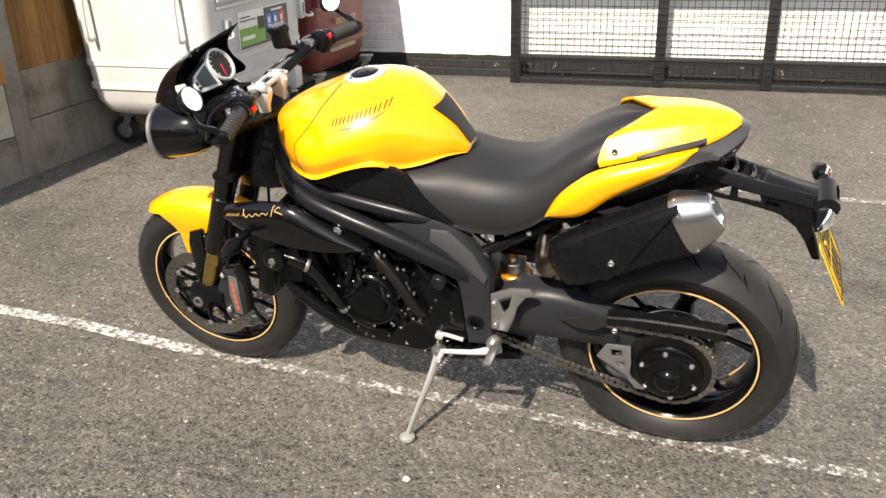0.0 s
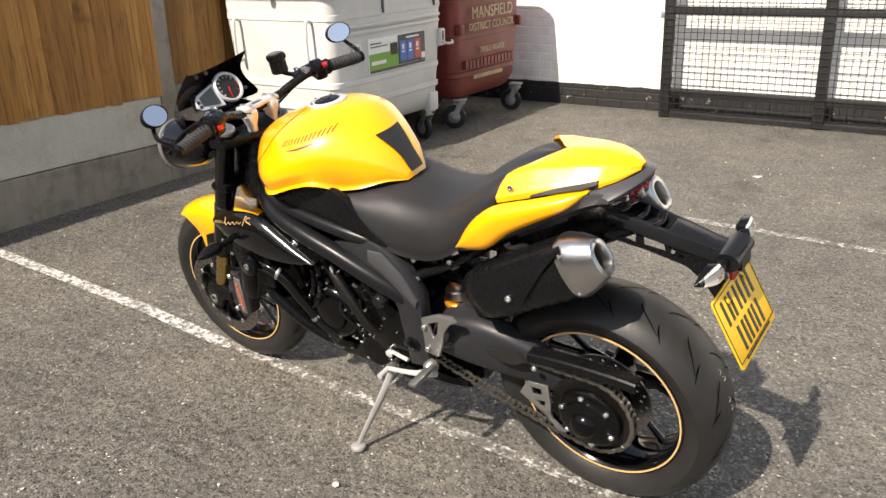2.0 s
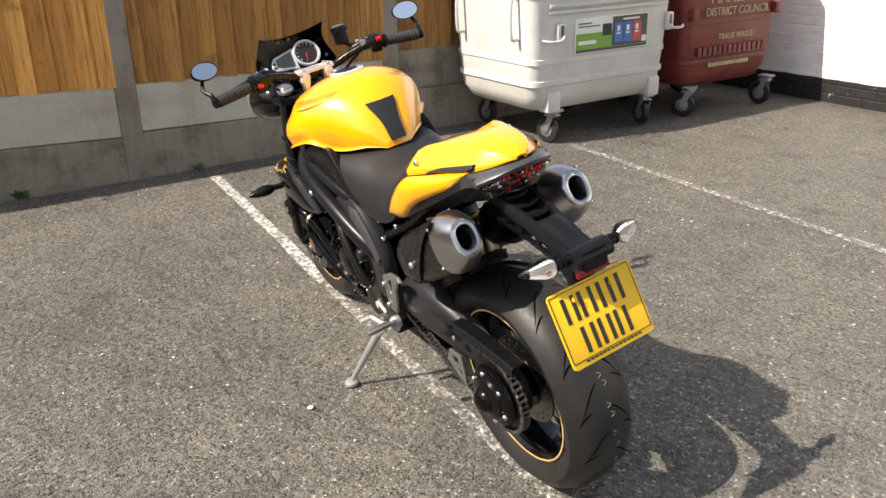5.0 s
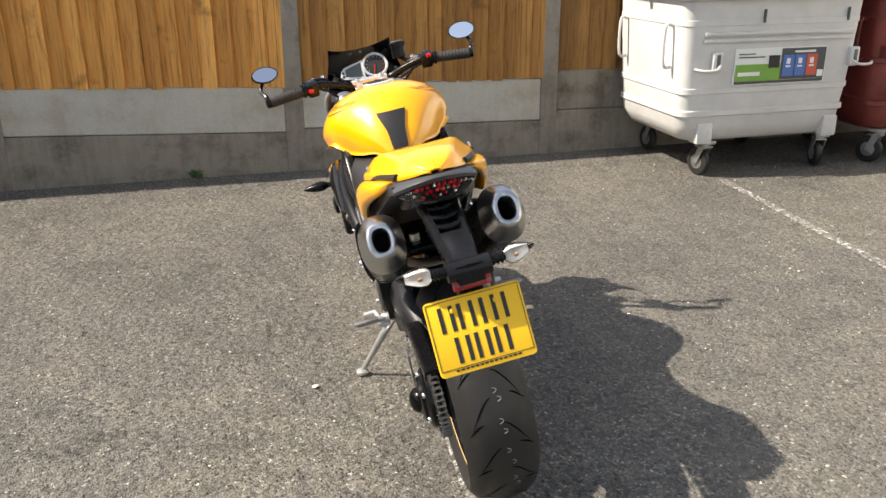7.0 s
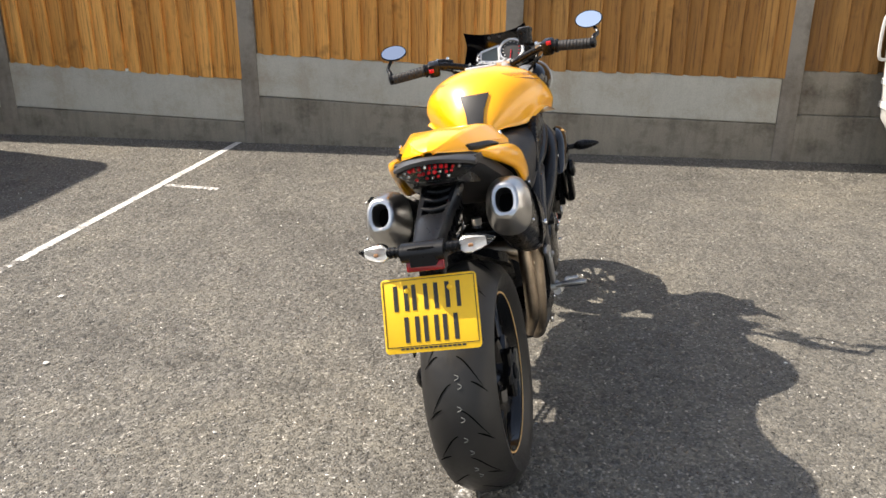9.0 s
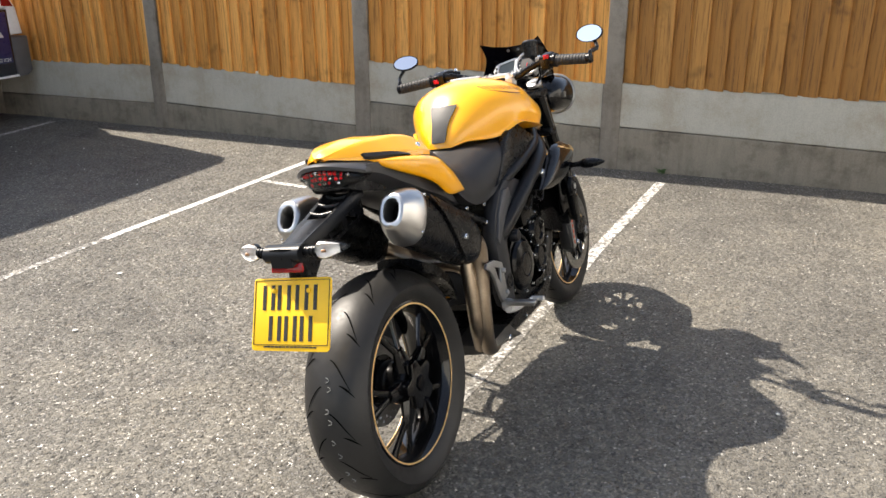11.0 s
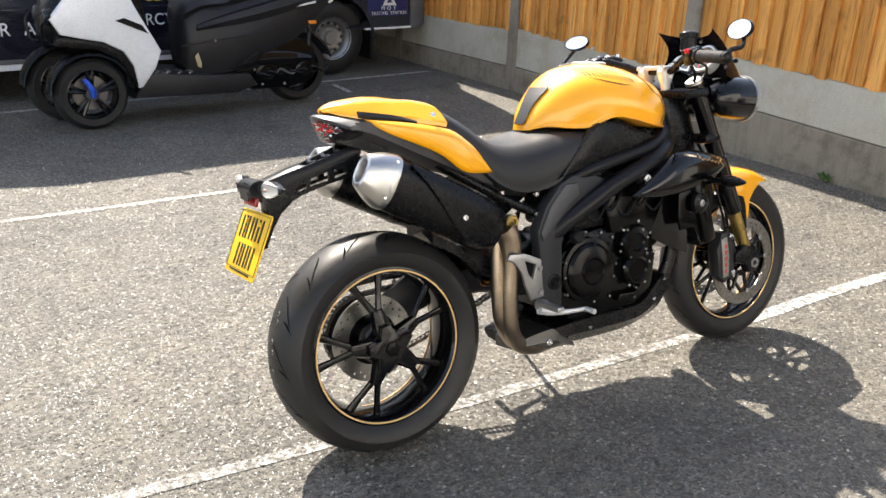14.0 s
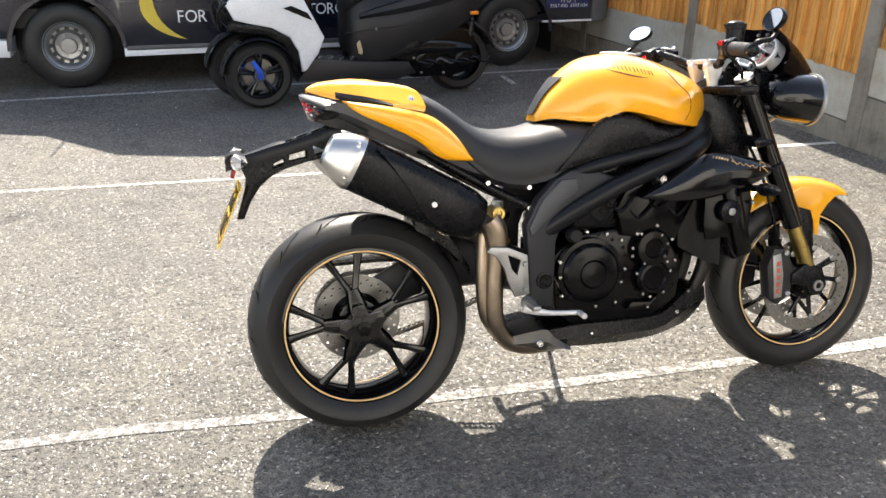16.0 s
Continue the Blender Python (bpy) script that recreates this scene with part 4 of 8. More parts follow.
# ---- three-wheeled scooter ----
def scooter():
    ang = math.degrees(math.atan2(-3.98 + 4.053, 0.18 + 1.498))
    t = thing("three_wheeled_scooter", pose(-1.525, -3.975, 0, 0, 0, ang), "white and black three-wheeled scooter parked beside a van", "scooter")
    fx, half = 1.59, 0.185
    def wheel(x, y, r, w, name, spokes):
        bm = B()
        lathe(bm, (x, y - w / 2, r), (0, 1, 0), [(r * 0.68, 0), (r * 0.85, -0.004), (r * 0.96, w * 0.22), (r, w * 0.5), (r * 0.96, w * 0.78), (r * 0.85, w + 0.004), (r * 0.68, w)], 40, True)
        ty = part(name, bm, RUBBER, t)
        bm = B()
        lathe(bm, (x, y - w / 2, r), (0, 1, 0), [(r * 0.70, 0.004), (r * 0.66, 0.0), (r * 0.60, w * 0.3), (r * 0.60, w * 0.7), (r * 0.66, w), (r * 0.70, w - 0.004)], 40, True)
        rim = part("rim", bm, GLOSS, ty)
        for i in range(spokes):
            a = 2 * math.pi * i / spokes + 0.3
            bm = B()
            d = Vector((math.cos(a), 0, math.sin(a)))
            for da in (-0.14, 0.14):
                e = Vector((math.cos(a + da), 0, math.sin(a + da)))
                tube(bm, [Vector((x, y + w * 0.25, r)) + d * 0.03, Vector((x, y + w * 0.25, r)) + e * r * 0.63], 0.011, seg=6)
            part("spoke", bm, GLOSS, ty)
        bm = B()
        cyl(bm, (x, y - w * 0.4, r), (x, y + w * 0.4, r), 0.042, bev=0.006)
        part("hub", bm, GREY, ty)
        bm = B()
        lathe(bm, (x, y - 0.02, r), (0, 1, 0), [(r * 0.2, 0), (r * 0.47, 0), (r * 0.47, 0.005), (r * 0.2, 0.005)], 28, True)
        part("brake_disc", bm, DISC, ty)
    wheel(fx + 0.01, half, 0.24, 0.115, "front_wheel", 5)
    wheel(fx + 0.08, -half, 0.24, 0.115, "front_wheel", 5)
    wheel(0.02, 0, 0.262, 0.14, "rear_wheel", 5)
    for s in (1, -1):
        y = half * s
        dx = 0.01 if s > 0 else 0.08
        bm = B()
        rings = []
        for a in range(5, 176, 17):
            c, q = math.cos(radians(a)), math.sin(radians(a))
            rings.append([(fx + dx + 0.265 * c + ox, y + oy, 0.24 + 0.265 * q + oz) for ox, oy, oz in ((0, -0.075, -0.012), (0.006 * c, -0.05, 0.006 * q), (0.01 * c, 0, 0.01 * q), (0.006 * c, 0.05, 0.006 * q), (0, 0.075, -0.012), (-0.008 * c, 0, -0.008 * q))])
        loft(bm, rings, nu=2)
        part("mudguard", bm, BLACK, t)
        bm = B()
        tube(bm, [(fx + dx, y + 0.062, 0.225), (fx + dx + 0.01, y + 0.070, 0.28), (fx + dx + 0.05, y + 0.060, 0.345)], [0.020, 0.019, 0.014], seg=8)
        part("fork_arm", bm, BLUE, t, "blue anodised fork arm")
        # white leg shield wing: swept to a point near the floor, bowed outward
        edge = [(1.80, 0.720), (1.75, 0.622), (1.62, 0.590), (1.503, 0.568), (1.381, 0.501), (1.323, 0.398), (1.305, 0.255), (1.275, 0.262), (1.18, 0.379), (1.133, 0.491), (1.19, 0.600), (1.265, 0.744), (1.36, 0.96), (1.46, 1.12), (1.58, 0.98), (1.70, 0.84)]
        bm = B()
        prism(bm, edge, 0.05, bev=0.014, place=Matrix.Translation((0, s * 0.235 - 0.025, 0)))
        for v in bm.verts:
            v.co.y -= s * (0.16 * max(0.0, v.co.x - 1.45) ** 1.2 + 0.10 * max(0.0, v.co.z - 0.75))
        wing = part("leg_shield", bm, WHITE, t, "white glossy leg shield wing", 50)
        bm = B()
        prism(bm, [(1.42, 0.700), (1.215, 0.610), (1.25, 0.665), (1.36, 0.715)], 0.006, place=Matrix.Translation((0, s * 0.2615 - 0.003, 0)))
        part("shield_vent", bm, BLACK, wing)
        bm = B()
        prism(bm, [(1.78, 0.610), (1.80, 0.560), (1.55, 0.520), (1.42, 0.45), (1.36, 0.33), (1.30, 0.265), (1.325, 0.40), (1.383, 0.500), (1.503, 0.565), (1.62, 0.588)], 0.05, bev=0.01, place=Matrix.Translation((0, s * 0.222 - 0.025, 0)))
        part("inner_wing", bm, BLACK, t, "black lower shield wing")
        bm = B()
        lathe(bm, (1.755, s * 0.11, 0.72), (1, s * 0.3, 0.1), [(0.055, -0.03), (0.06, 0.03), (0.04, 0.06), (0.01, 0.07)], 20)
        part("headlamp", bm, GLASS, t)
        bm = B()
        tube(bm, [(1.80, s * 0.14, 0.545), (1.84, s * 0.17, 0.56), (1.85, s * 0.19, 0.68), (1.79, s * 0.20, 0.74)], 0.011, seg=8)
        part("crash_bar", bm, BLACK, t)
    bm = B()
    loft(bm, [[(x, y, z) for y, z in ((-w, zb), (-w, zt - 0.03), (-w * 0.5, zt), (w * 0.5, zt), (w, zt - 0.03), (w, zb))] for x, w, zb, zt in ((1.82, 0.09, 0.60, 0.74), (1.74, 0.16, 0.56, 0.86), (1.58, 0.20, 0.52, 1.00), (1.44, 0.21, 0.48, 1.14), (1.34, 0.21, 0.30, 1.12), (1.24, 0.21, 0.28, 0.90), (1.18, 0.20, 0.30, 0.60))], nu=2, nv=20)
    part("front_body", bm, BLACK, t, "black front bodywork", 50)
    bm = B()
    prism(bm, [(1.34, 0.185), (0.60, 0.155), (0.44, 0.20), (0.50, 0.29), (0.84, 0.305), (1.22, 0.345)], 0.48, bev=0.015, place=Matrix.Translation((0, -0.24, 0)))
    part("footboard", bm, SCOOT, t)
    for i in range(4):
        bm = B()
        tube(bm, [(1.18 - i * 0.08, 0.225, 0.346 - i * 0.007), (1.14 - i * 0.08, 0.17, 0.345 - i * 0.007), (1.16 - i * 0.08, 0.11, 0.347 - i * 0.007)], 0.007, seg=6)
        part("tread_strip", bm, STEEL, t)
    bm = B()
    secs = ((0.95, 0.10, 0.40, 0.66), (0.90, 0.17, 0.31, 0.74), (0.80, 0.22, 0.30, 0.79), (0.62, 0.245, 0.31, 0.79), (0.47, 0.25, 0.36, 0.81), (0.30, 0.245, 0.44, 0.85), (0.10, 0.225, 0.51, 0.88), (-0.03, 0.20, 0.60, 0.89), (-0.18, 0.15, 0.70, 0.87), (-0.29, 0.08, 0.77, 0.83))
    loft(bm, [[(x, y, z) for y, z in ((-w * 0.86, zb), (-w, zb + 0.35 * (zt - zb)), (-w * 0.93, zb + 0.7 * (zt - zb)), (-w * 0.6, zt - 0.01), (0, zt), (w * 0.6, zt - 0.01), (w * 0.93, zb + 0.7 * (zt - zb)), (w, zb + 0.35 * (zt - zb)), (w * 0.86, zb), (0, zb))] for x, w, zb, zt in secs], nv=36)
    body = part("tail_body", bm, SCOOT, t, "satin black body panel", 30)
    bm = B()
    tube(bm, [(0.96, 0.165, 0.50), (0.76, 0.235, 0.532), (0.50, 0.252, 0.56), (0.30, 0.25, 0.60)], 0.005, seg=6)
    part("panel_seam", bm, INK, body)
    bm = B()
    lathe(bm, (0.745, 0.235, 0.533), (0, 1, 0), [(0.010, 0), (0.009, 0.006), (0.0, 0.007)], 10)
    part("body_bolt", bm, STEEL, body)
    bm = B()
    loft(bm, [[(x, y, z) for y, z in ((-w, zb), (-w, zt - 0.03), (-w * 0.6, zt), (w * 0.6, zt), (w, zt - 0.03), (w, zb))] for x, w, zb, zt in ((0.96, 0.07, 0.64, 0.70), (0.91, 0.14, 0.68, 0.79), (0.80, 0.17, 0.74, 0.83), (0.66, 0.18, 0.76, 0.83), (0.60, 0.17, 0.76, 0.86), (0.54, 0.17, 0.77, 0.94), (0.35, 0.16, 0.82, 0.985), (0.05, 0.13, 0.86, 0.99), (-0.12, 0.08, 0.87, 0.95))], nu=2, nv=30)
    part("seat", bm, SCOOT, t, "stepped black saddle")
    # folded side panel over the tail, with a lower crease
    bm = B()
    loft(bm, [[(x, y, z + dz) for y, dz in ((0.20, h), (yo - 0.012, h * 0.9), (yo, 0.0), (yo - 0.016, -h * 0.9), (0.19, -h))] for x, yo, z, h in ((0.86, 0.222, 0.62, 0.02), (0.70, 0.252, 0.655, 0.035), (0.45, 0.264, 0.70, 0.05), (0.20, 0.255, 0.75, 0.055), (0.0, 0.228, 0.79, 0.045), (-0.16, 0.195, 0.815, 0.02))], nv=24)
    part("side_panel", bm, SCOOT, body, "satin black side panel", 25)
    bm = B()
    tube(bm, [(0.30, 0.16, 0.87), (0.12, 0.205, 0.92), (-0.18, 0.16, 0.945), (-0.25, 0, 0.94)], 0.014, seg=8)
    part("grab_rail", bm, BLACK, t)
    bm = B()
    loft(bm, [[(x, y0 + dy, z + dz) for dy, dz in ((-0.02, -0.02), (0.012, -0.016), (0.014, 0.016), (-0.02, 0.02))] for x, y0, z in ((-0.02, 0.185, 0.845), (-0.14, 0.15, 0.835), (-0.24, 0.105, 0.81), (-0.30, 0.05, 0.795))], nv=12)
    lamp = part("tail_lamp", bm, REDLENS, t, "red wrap-round tail lamp")
    bm = B()
    tube(bm, [(-0.08, 0.182, 0.812), (-0.20, 0.140, 0.800), (-0.27, 0.10, 0.770), (-0.22, 0.14, 0.752)], 0.011, seg=6)
    part("lamp_edge", bm, WHITE, lamp, "white lamp strip")
    bm = B()
    box(bm, -0.07, 0.0, 0.195, 0.215, 0.606, 0.634, 0.008)
    part("reflector", bm, AMBER, t, "amber side reflector")
    for i in range(11):
        for z, h in ((0.735, 0.014), (0.760, 0.006)):
            if h < 0.01 and i > 5:
                continue
            bm = B()
            x = 0.13 - i * 0.018
            box(bm, x - 0.012, x, 0.19, 0.235 - 0.10 * max(0, 0.12 - x), z + i * 0.0022, z + h + i * 0.0022)
            part("print_bar", bm, LETTER, t, smooth=0)
    # motor, swinging arm, number bracket
    bm = B()
    prism(bm, [(0.60, 0.20), (0.58, 0.40), (0.36, 0.50), (0.10, 0.52), (-0.06, 0.44), (-0.10, 0.26), (-0.04, 0.19), (0.12, 0.145), (0.44, 0.15)], 0.11, bev=0.025, place=Matrix.Translation((0, 0.07, 0)))
    case = part("engine_case", bm, ENGINE, t)
    bm = B()
    rings = []
    for a in range(-5, 166, 17):
        c, q = math.cos(radians(a)), math.sin(radians(a))
        rings.append([(0.02 + r * c, y, 0.262 + r * q) for r, y in ((0.275, -0.095), (0.298, -0.075), (0.304, 0.0), (0.298, 0.075), (0.275, 0.095), (0.292, 0.07), (0.296, 0.0), (0.292, -0.07))])
    loft(bm, rings, nu=1)
    part("mudguard", bm, SCOOT, t)
    for x, z, r in ((0.34, 0.27, 0.085), (0.03, 0.27, 0.075), (0.19, 0.27, 0.05)):
        bm = B()
        lathe(bm, (x, 0.178, z), (0, 1, 0), [(r, 0), (r, 0.010), (r * 0.86, 0.018), (r * 0.6, 0.019), (r * 0.55, 0.014), (0.0, 0.014)], 24)
        part("belt_cover", bm, ENGINE, case)
    for x, z in ((0.44, 0.30), (0.3, 0.34), (0.12, 0.34), (0.02, 0.30), (0.2, 0.18), (0.38, 0.19), (0.3, 0.25), (0.0, 0.24)):
        bm = B()
        lathe(bm, (x, 0.18, z), (0, 1, 0), [(0.010, 0), (0.009, 0.010), (0.0, 0.012)], 10)
        part("case_bolt", bm, STEEL, case)
    bm = B()
    loft(bm, [[(x, y, z) for y, z in ((0.10, zc - h), (0.20, zc - h * 0.8), (0.215, zc), (0.20, zc + h * 0.8), (0.10, zc + h))] for x, zc, h in ((0.56, 0.36, 0.02), (0.48, 0.37, 0.055), (0.34, 0.38, 0.06), (0.12, 0.37, 0.05), (-0.02, 0.36, 0.02))], nv=20)
    part("air_box", bm, GLOSS, t, "black air filter housing")
    bm = B()
    tube(bm, [(0.02, 0.15, 0.24), (-0.02, 0.16, 0.42), (-0.04, 0.15, 0.58)], 0.018, seg=10)
    part("shock_absorber", bm, SCOOT, t)
    bm = B()
    tube(bm, [(-0.01, 0.17, 0.57), (-0.16, 0.13, 0.44), (-0.25, 0.10, 0.34)], 0.008, seg=8)
    part("plate_bracket", bm, BLACK, t)
    for k in range(6):
        bm = B()
        x = 0.46 - 0.09 * k
        tube(bm, [(x, 0.17, 0.22), (x - 0.04, 0.195, 0.27 + 0.01 * (k % 3)), (x - 0.14, 0.19, 0.25), (x - 0.20, 0.17, 0.29)], 0.009, seg=6)
        part("hose", bm, GLOSS if k != 2 else GREY, t)
    bm = B()
    prism(bm, [(0.66, 0.325), (0.45, 0.435), (0.38, 0.43), (0.44, 0.345), (0.56, 0.315)], 0.012, bev=0.003, place=Matrix.Translation((0, 0.232, 0)))
    part("side_vent", bm, BLACK, t)
    bm = B()
    prism(bm, [(0.875, 0.36), (0.89, 0.43), (0.865, 0.455), (0.845, 0.38), (0.85, 0.35)], 0.012, bev=0.003, place=Matrix.Translation((0, 0.205, 0)))
    part("reflector", bm, CREAM, t, "pale side reflector")
    for s in (1, -1):
        bm = B()
        tube(bm, [(1.40, 0, 1.10), (1.33, s * 0.18, 1.17), (1.25, s * 0.34, 1.17)], 0.014, seg=8)
        part("handlebar", bm, BLACK, t)


scooter()

# ---- motorcycle ----
# local axes: x forward, y to its left, z up; it leans on its side stand
bike = thing("motorcycle", Matrix.Translation((0.266, 0.305, -0.015)) @ pose(0, 0, 0, 0, 0, 176.5) @ pose(0, 0, 0, -11.2), "bright yellow and black naked sports motorcycle leaning on its stand", "motorcycle")


def P(name, bm, material, parent=None, label="", smooth=40):
    return part(name, bm, material, parent or bike, label, smooth)


def circle(cx, cz, r, n, a0=0.0):
    return [(cx + r * math.cos(a0 + 2 * math.pi * i / n), cz + r * math.sin(a0 + 2 * math.pi * i / n)) for i in range(n)]


def bolt(pos, axis, r=0.007, h=0.006, material=None, name="bolt", parent=None):
    bm = B()
    lathe(bm, pos, axis, [(r, 0), (r, h * 0.7), (r * 0.8, h), (r * 0.45, h), (r * 0.4, h * 0.5), (0.0, h * 0.5)], 10)
    return P(name, bm, material or CHROME, parent)


def torus(bm, o, axis, r, r2, seg=64, k=8):
    lathe(bm, o, axis, [(r + r2 * math.cos(2 * math.pi * i / k), r2 * math.sin(2 * math.pi * i / k)) for i in range(k)], seg, True)


def tyre_profile(R, w, rim):
    h = [(rim, 0.74), (rim + 0.02, 0.95), (rim + (R - rim) * 0.48, 1.0), (R - (R - rim) * 0.22, 0.80), (R - (R - rim) * 0.07, 0.50), (R - (R - rim) * 0.015, 0.22), (R, 0.0)]
    return [(r, -q * w) for r, q in h] + [(r, q * w) for r, q in h[-2::-1]]


def tread(R, w, rim, c, n, parent):
    """Curved black sipes cut across the tyre's shoulders."""
    prof = tyre_profile(R, w, rim)
    def surf(q):
        ys = [p[1] for p in prof[3:-3]]
        y = q * w
        for (r0, y0), (r1, y1) in zip(prof[3:], prof[4:]):
            if y0 <= y <= y1:
                return r0 + (r1 - r0) * (y - y0) / (y1 - y0)
        return R * 0.98
    bm = B()
    for k in range(n):
        for s in (-1, 1):
            a = 2 * math.pi * (k + (0.5 if s > 0 else 0)) / n
            for q0, q1, da, th, off in ((0.10, 0.70, 0.24, 0.0026, 0.0), (0.42, 0.80, 0.09, 0.0024, 0.20)):
                last = None
                for i in range(9):
                    f = i / 8
                    q = q0 + (q1 - q0) * f
                    r = surf(q * s) + 0.0012
                    ang = a + da * (f ** 1.5) + off
                    wd = th * (0.25 + math.sin(math.pi * min(max(f, 0.08), 0.92))) / R
                    pr = [bm.verts.new((c[0] + r * math.cos(ang + e), q * s * w, c[1] + r * math.sin(ang + e))) for e in (-wd, wd)]
                    if last:
                        bm.faces.new((last[0], last[1], pr[1], pr[0]))
                    last = pr
    tagged(P("tread_groove", bm, GROOVE, parent, smooth=0), kind="stuff")


def wheel(name, cx, cz, R, w, rim, stripe, tn):
    bm = B()
    q = w * 0.74
    lathe(bm, (cx, 0, cz), (0, 1, 0), [(rim + 0.004, -q), (rim - 0.004, -q - 0.002), (rim - 0.010, -q + 0.002), (rim - 0.022, -q * 0.55), (rim - 0.026, 0), (rim - 0.022, q * 0.55), (rim - 0.010, q - 0.002), (rim - 0.004, q + 0.002), (rim + 0.004, q), (rim - 0.012, q * 0.6), (rim - 0.016, 0), (rim - 0.012, -q * 0.6)], 72, True)
    wh = P(name, bm, GLOSS, None, "gloss black wheel with a gold rim stripe")
    bm = B()
    lathe(bm, (cx, 0, cz), (0, 1, 0), tyre_profile(R, w, rim), 80)
    bm.faces.ensure_lookup_table()
    bmesh.ops.delete(bm, geom=[f for f in bm.faces if len(f.verts) > 4], context="FACES")
    P("tyre", bm, RUBBER, wh, "black sports tyre")
    for s in (-1, 1):
        bm = B()
        y = s * (q + 0.0035)
        lathe(bm, (cx, y - 0.001, cz), (0, 1, 0), [(stripe - 0.0022, 0), (stripe + 0.0022, 0), (stripe + 0.0022, 0.002), (stripe - 0.0022, 0.002)], 96, True)
        P("rim_stripe", bm, STRIPE, wh)
    tread(R, w, rim, (cx, cz), tn, wh)
    return wh


RC, FC = (0.010, 0.312), (1.430, 0.301)
rear = wheel("rear_wheel", *RC, 0.312, 0.094, 0.223, 0.2152, 15)
front = wheel("front_wheel", *FC, 0.298, 0.058, 0.221, 0.2145, 16)


def spokes(wh, c, rim, yh, yr, a0, spread, r0, rv, thick):
    """Five arms from the hub, each forking into a narrow V that reaches the rim."""
    for k in range(5):
        a = a0 + k * 2 * math.pi / 5
        at = lambda r, b, y: Vector((c[0] + r * math.cos(b), y, c[1] + r * math.sin(b)))
        bm = B()
        tube(bm, [at(r0 * 0.6, a, yh), at((r0 + rv) / 2, a, yh), at(rv + 0.012, a, yh)], [thick * 2.9, thick * 2.3, thick * 1.6], seg=8, flat=0.7)
        P("spoke_root", bm, GLOSS, wh)
        for s in (-1, 1):
            bm = B()
            p0, p1 = at(rv - 0.006, a + s * 0.03, yh), at(rim - 0.014, a + s * spread, yr)
            tube(bm, [p0, p0.lerp(p1, 0.5) + Vector((0, (yr - yh) * 0.1, 0)), p1], [thick, thick * 0.85, thick * 1.2], seg=8, flat=0.75)
            P("spoke", bm, GLOSS, wh)


spokes(rear, RC, 0.224, -0.055, -0.036, radians(102), 0.225, 0.052, 0.098, 0.0112)
spokes(front, FC, 0.220, 0.0, 0.0, radians(75), 0.22, 0.045, 0.080, 0.0085)
bm = B()
torus(bm, (RC[0], 0.024, RC[1]), (0, 1, 0), 0.3085, 0.0012, 96, 6)
P("tread_seam", bm, CHALK, rear, "pale line round the tread")
for k, (a, y) in enumerate(((152, -0.006), (156, -0.012), (166, -0.005), (171, -0.010), (181, -0.008), (188, -0.016), (199, -0.014), (204, -0.020))):
    bm = B()
    q = 0.3125 * math.cos(math.asin(abs(y) / 0.4))
    tube(bm, [(RC[0] + q * math.cos(radians(a + d)), y + e, RC[1] + q * math.sin(radians(a + d))) for d, e in ((0, 0.004), (0.8, -0.004), (1.8, -0.003), (2.4, 0.005))], 0.0011, seg=5)
    P("chalk_stroke", bm, CHALK, rear)
bm = B()
lathe(bm, (RC[0], -0.085, RC[1]), (0, 1, 0), [(0.016, 0), (0.024, 0.0), (0.028, 0.012), (0.052, 0.016), (0.060, 0.03), (0.062, 0.10), (0.05, 0.14)], 32)
P("hub", bm, ENGINE, rear)
bm = B()
prism(bm, [(RC[0] + r * math.cos(a), RC[1] + r * math.sin(a)) for k in range(5) for a, r in ((radians(102 + 72 * k - 11), 0.070), (radians(102 + 72 * k + 11), 0.070), (radians(102 + 72 * k + 36), 0.044))], 0.020, bev=0.004, place=Matrix.Translation((0, -0.092, 0)))
P("hub_star", bm, GLOSS, rear)
bm = B()
lathe(bm, (RC[0], -0.098, RC[1]), (0, 1, 0), [(0.008, 0.0), (0.014, 0.0), (0.022, 0.002), (0.022, 0.016)], 6)
P("axle_nut", bm, ENGINE, rear)
bm = B()
lathe(bm, (FC[0], -0.06, FC[1]), (0, 1, 0), [(0.03, 0), (0.05, 0.02), (0.05, 0.10), (0.03, 0.12)], 28)
P("hub", bm, ENGINE, front)


def disc(name, c, y, r, ri, holes, parent):
    bm = B()
    ring = []
    for k in range(holes):
        for j, f in enumerate((0.90, 0.80)):
            a = 2 * math.pi * (k + 0.5 * j) / holes
            ring.append(circle(c[0] + r * f * math.cos(a), c[1] + r * f * math.sin(a), 0.0042, 6)[::-1])
    prism(bm, circle(c[0], c[1], r, 64), 0.005, [circle(c[0], c[1], ri, 40)[::-1]] + ring, place=Matrix.Translation((0, y, 0)))
    return P(name, bm, DISC, parent, "drilled steel brake disc", 30)


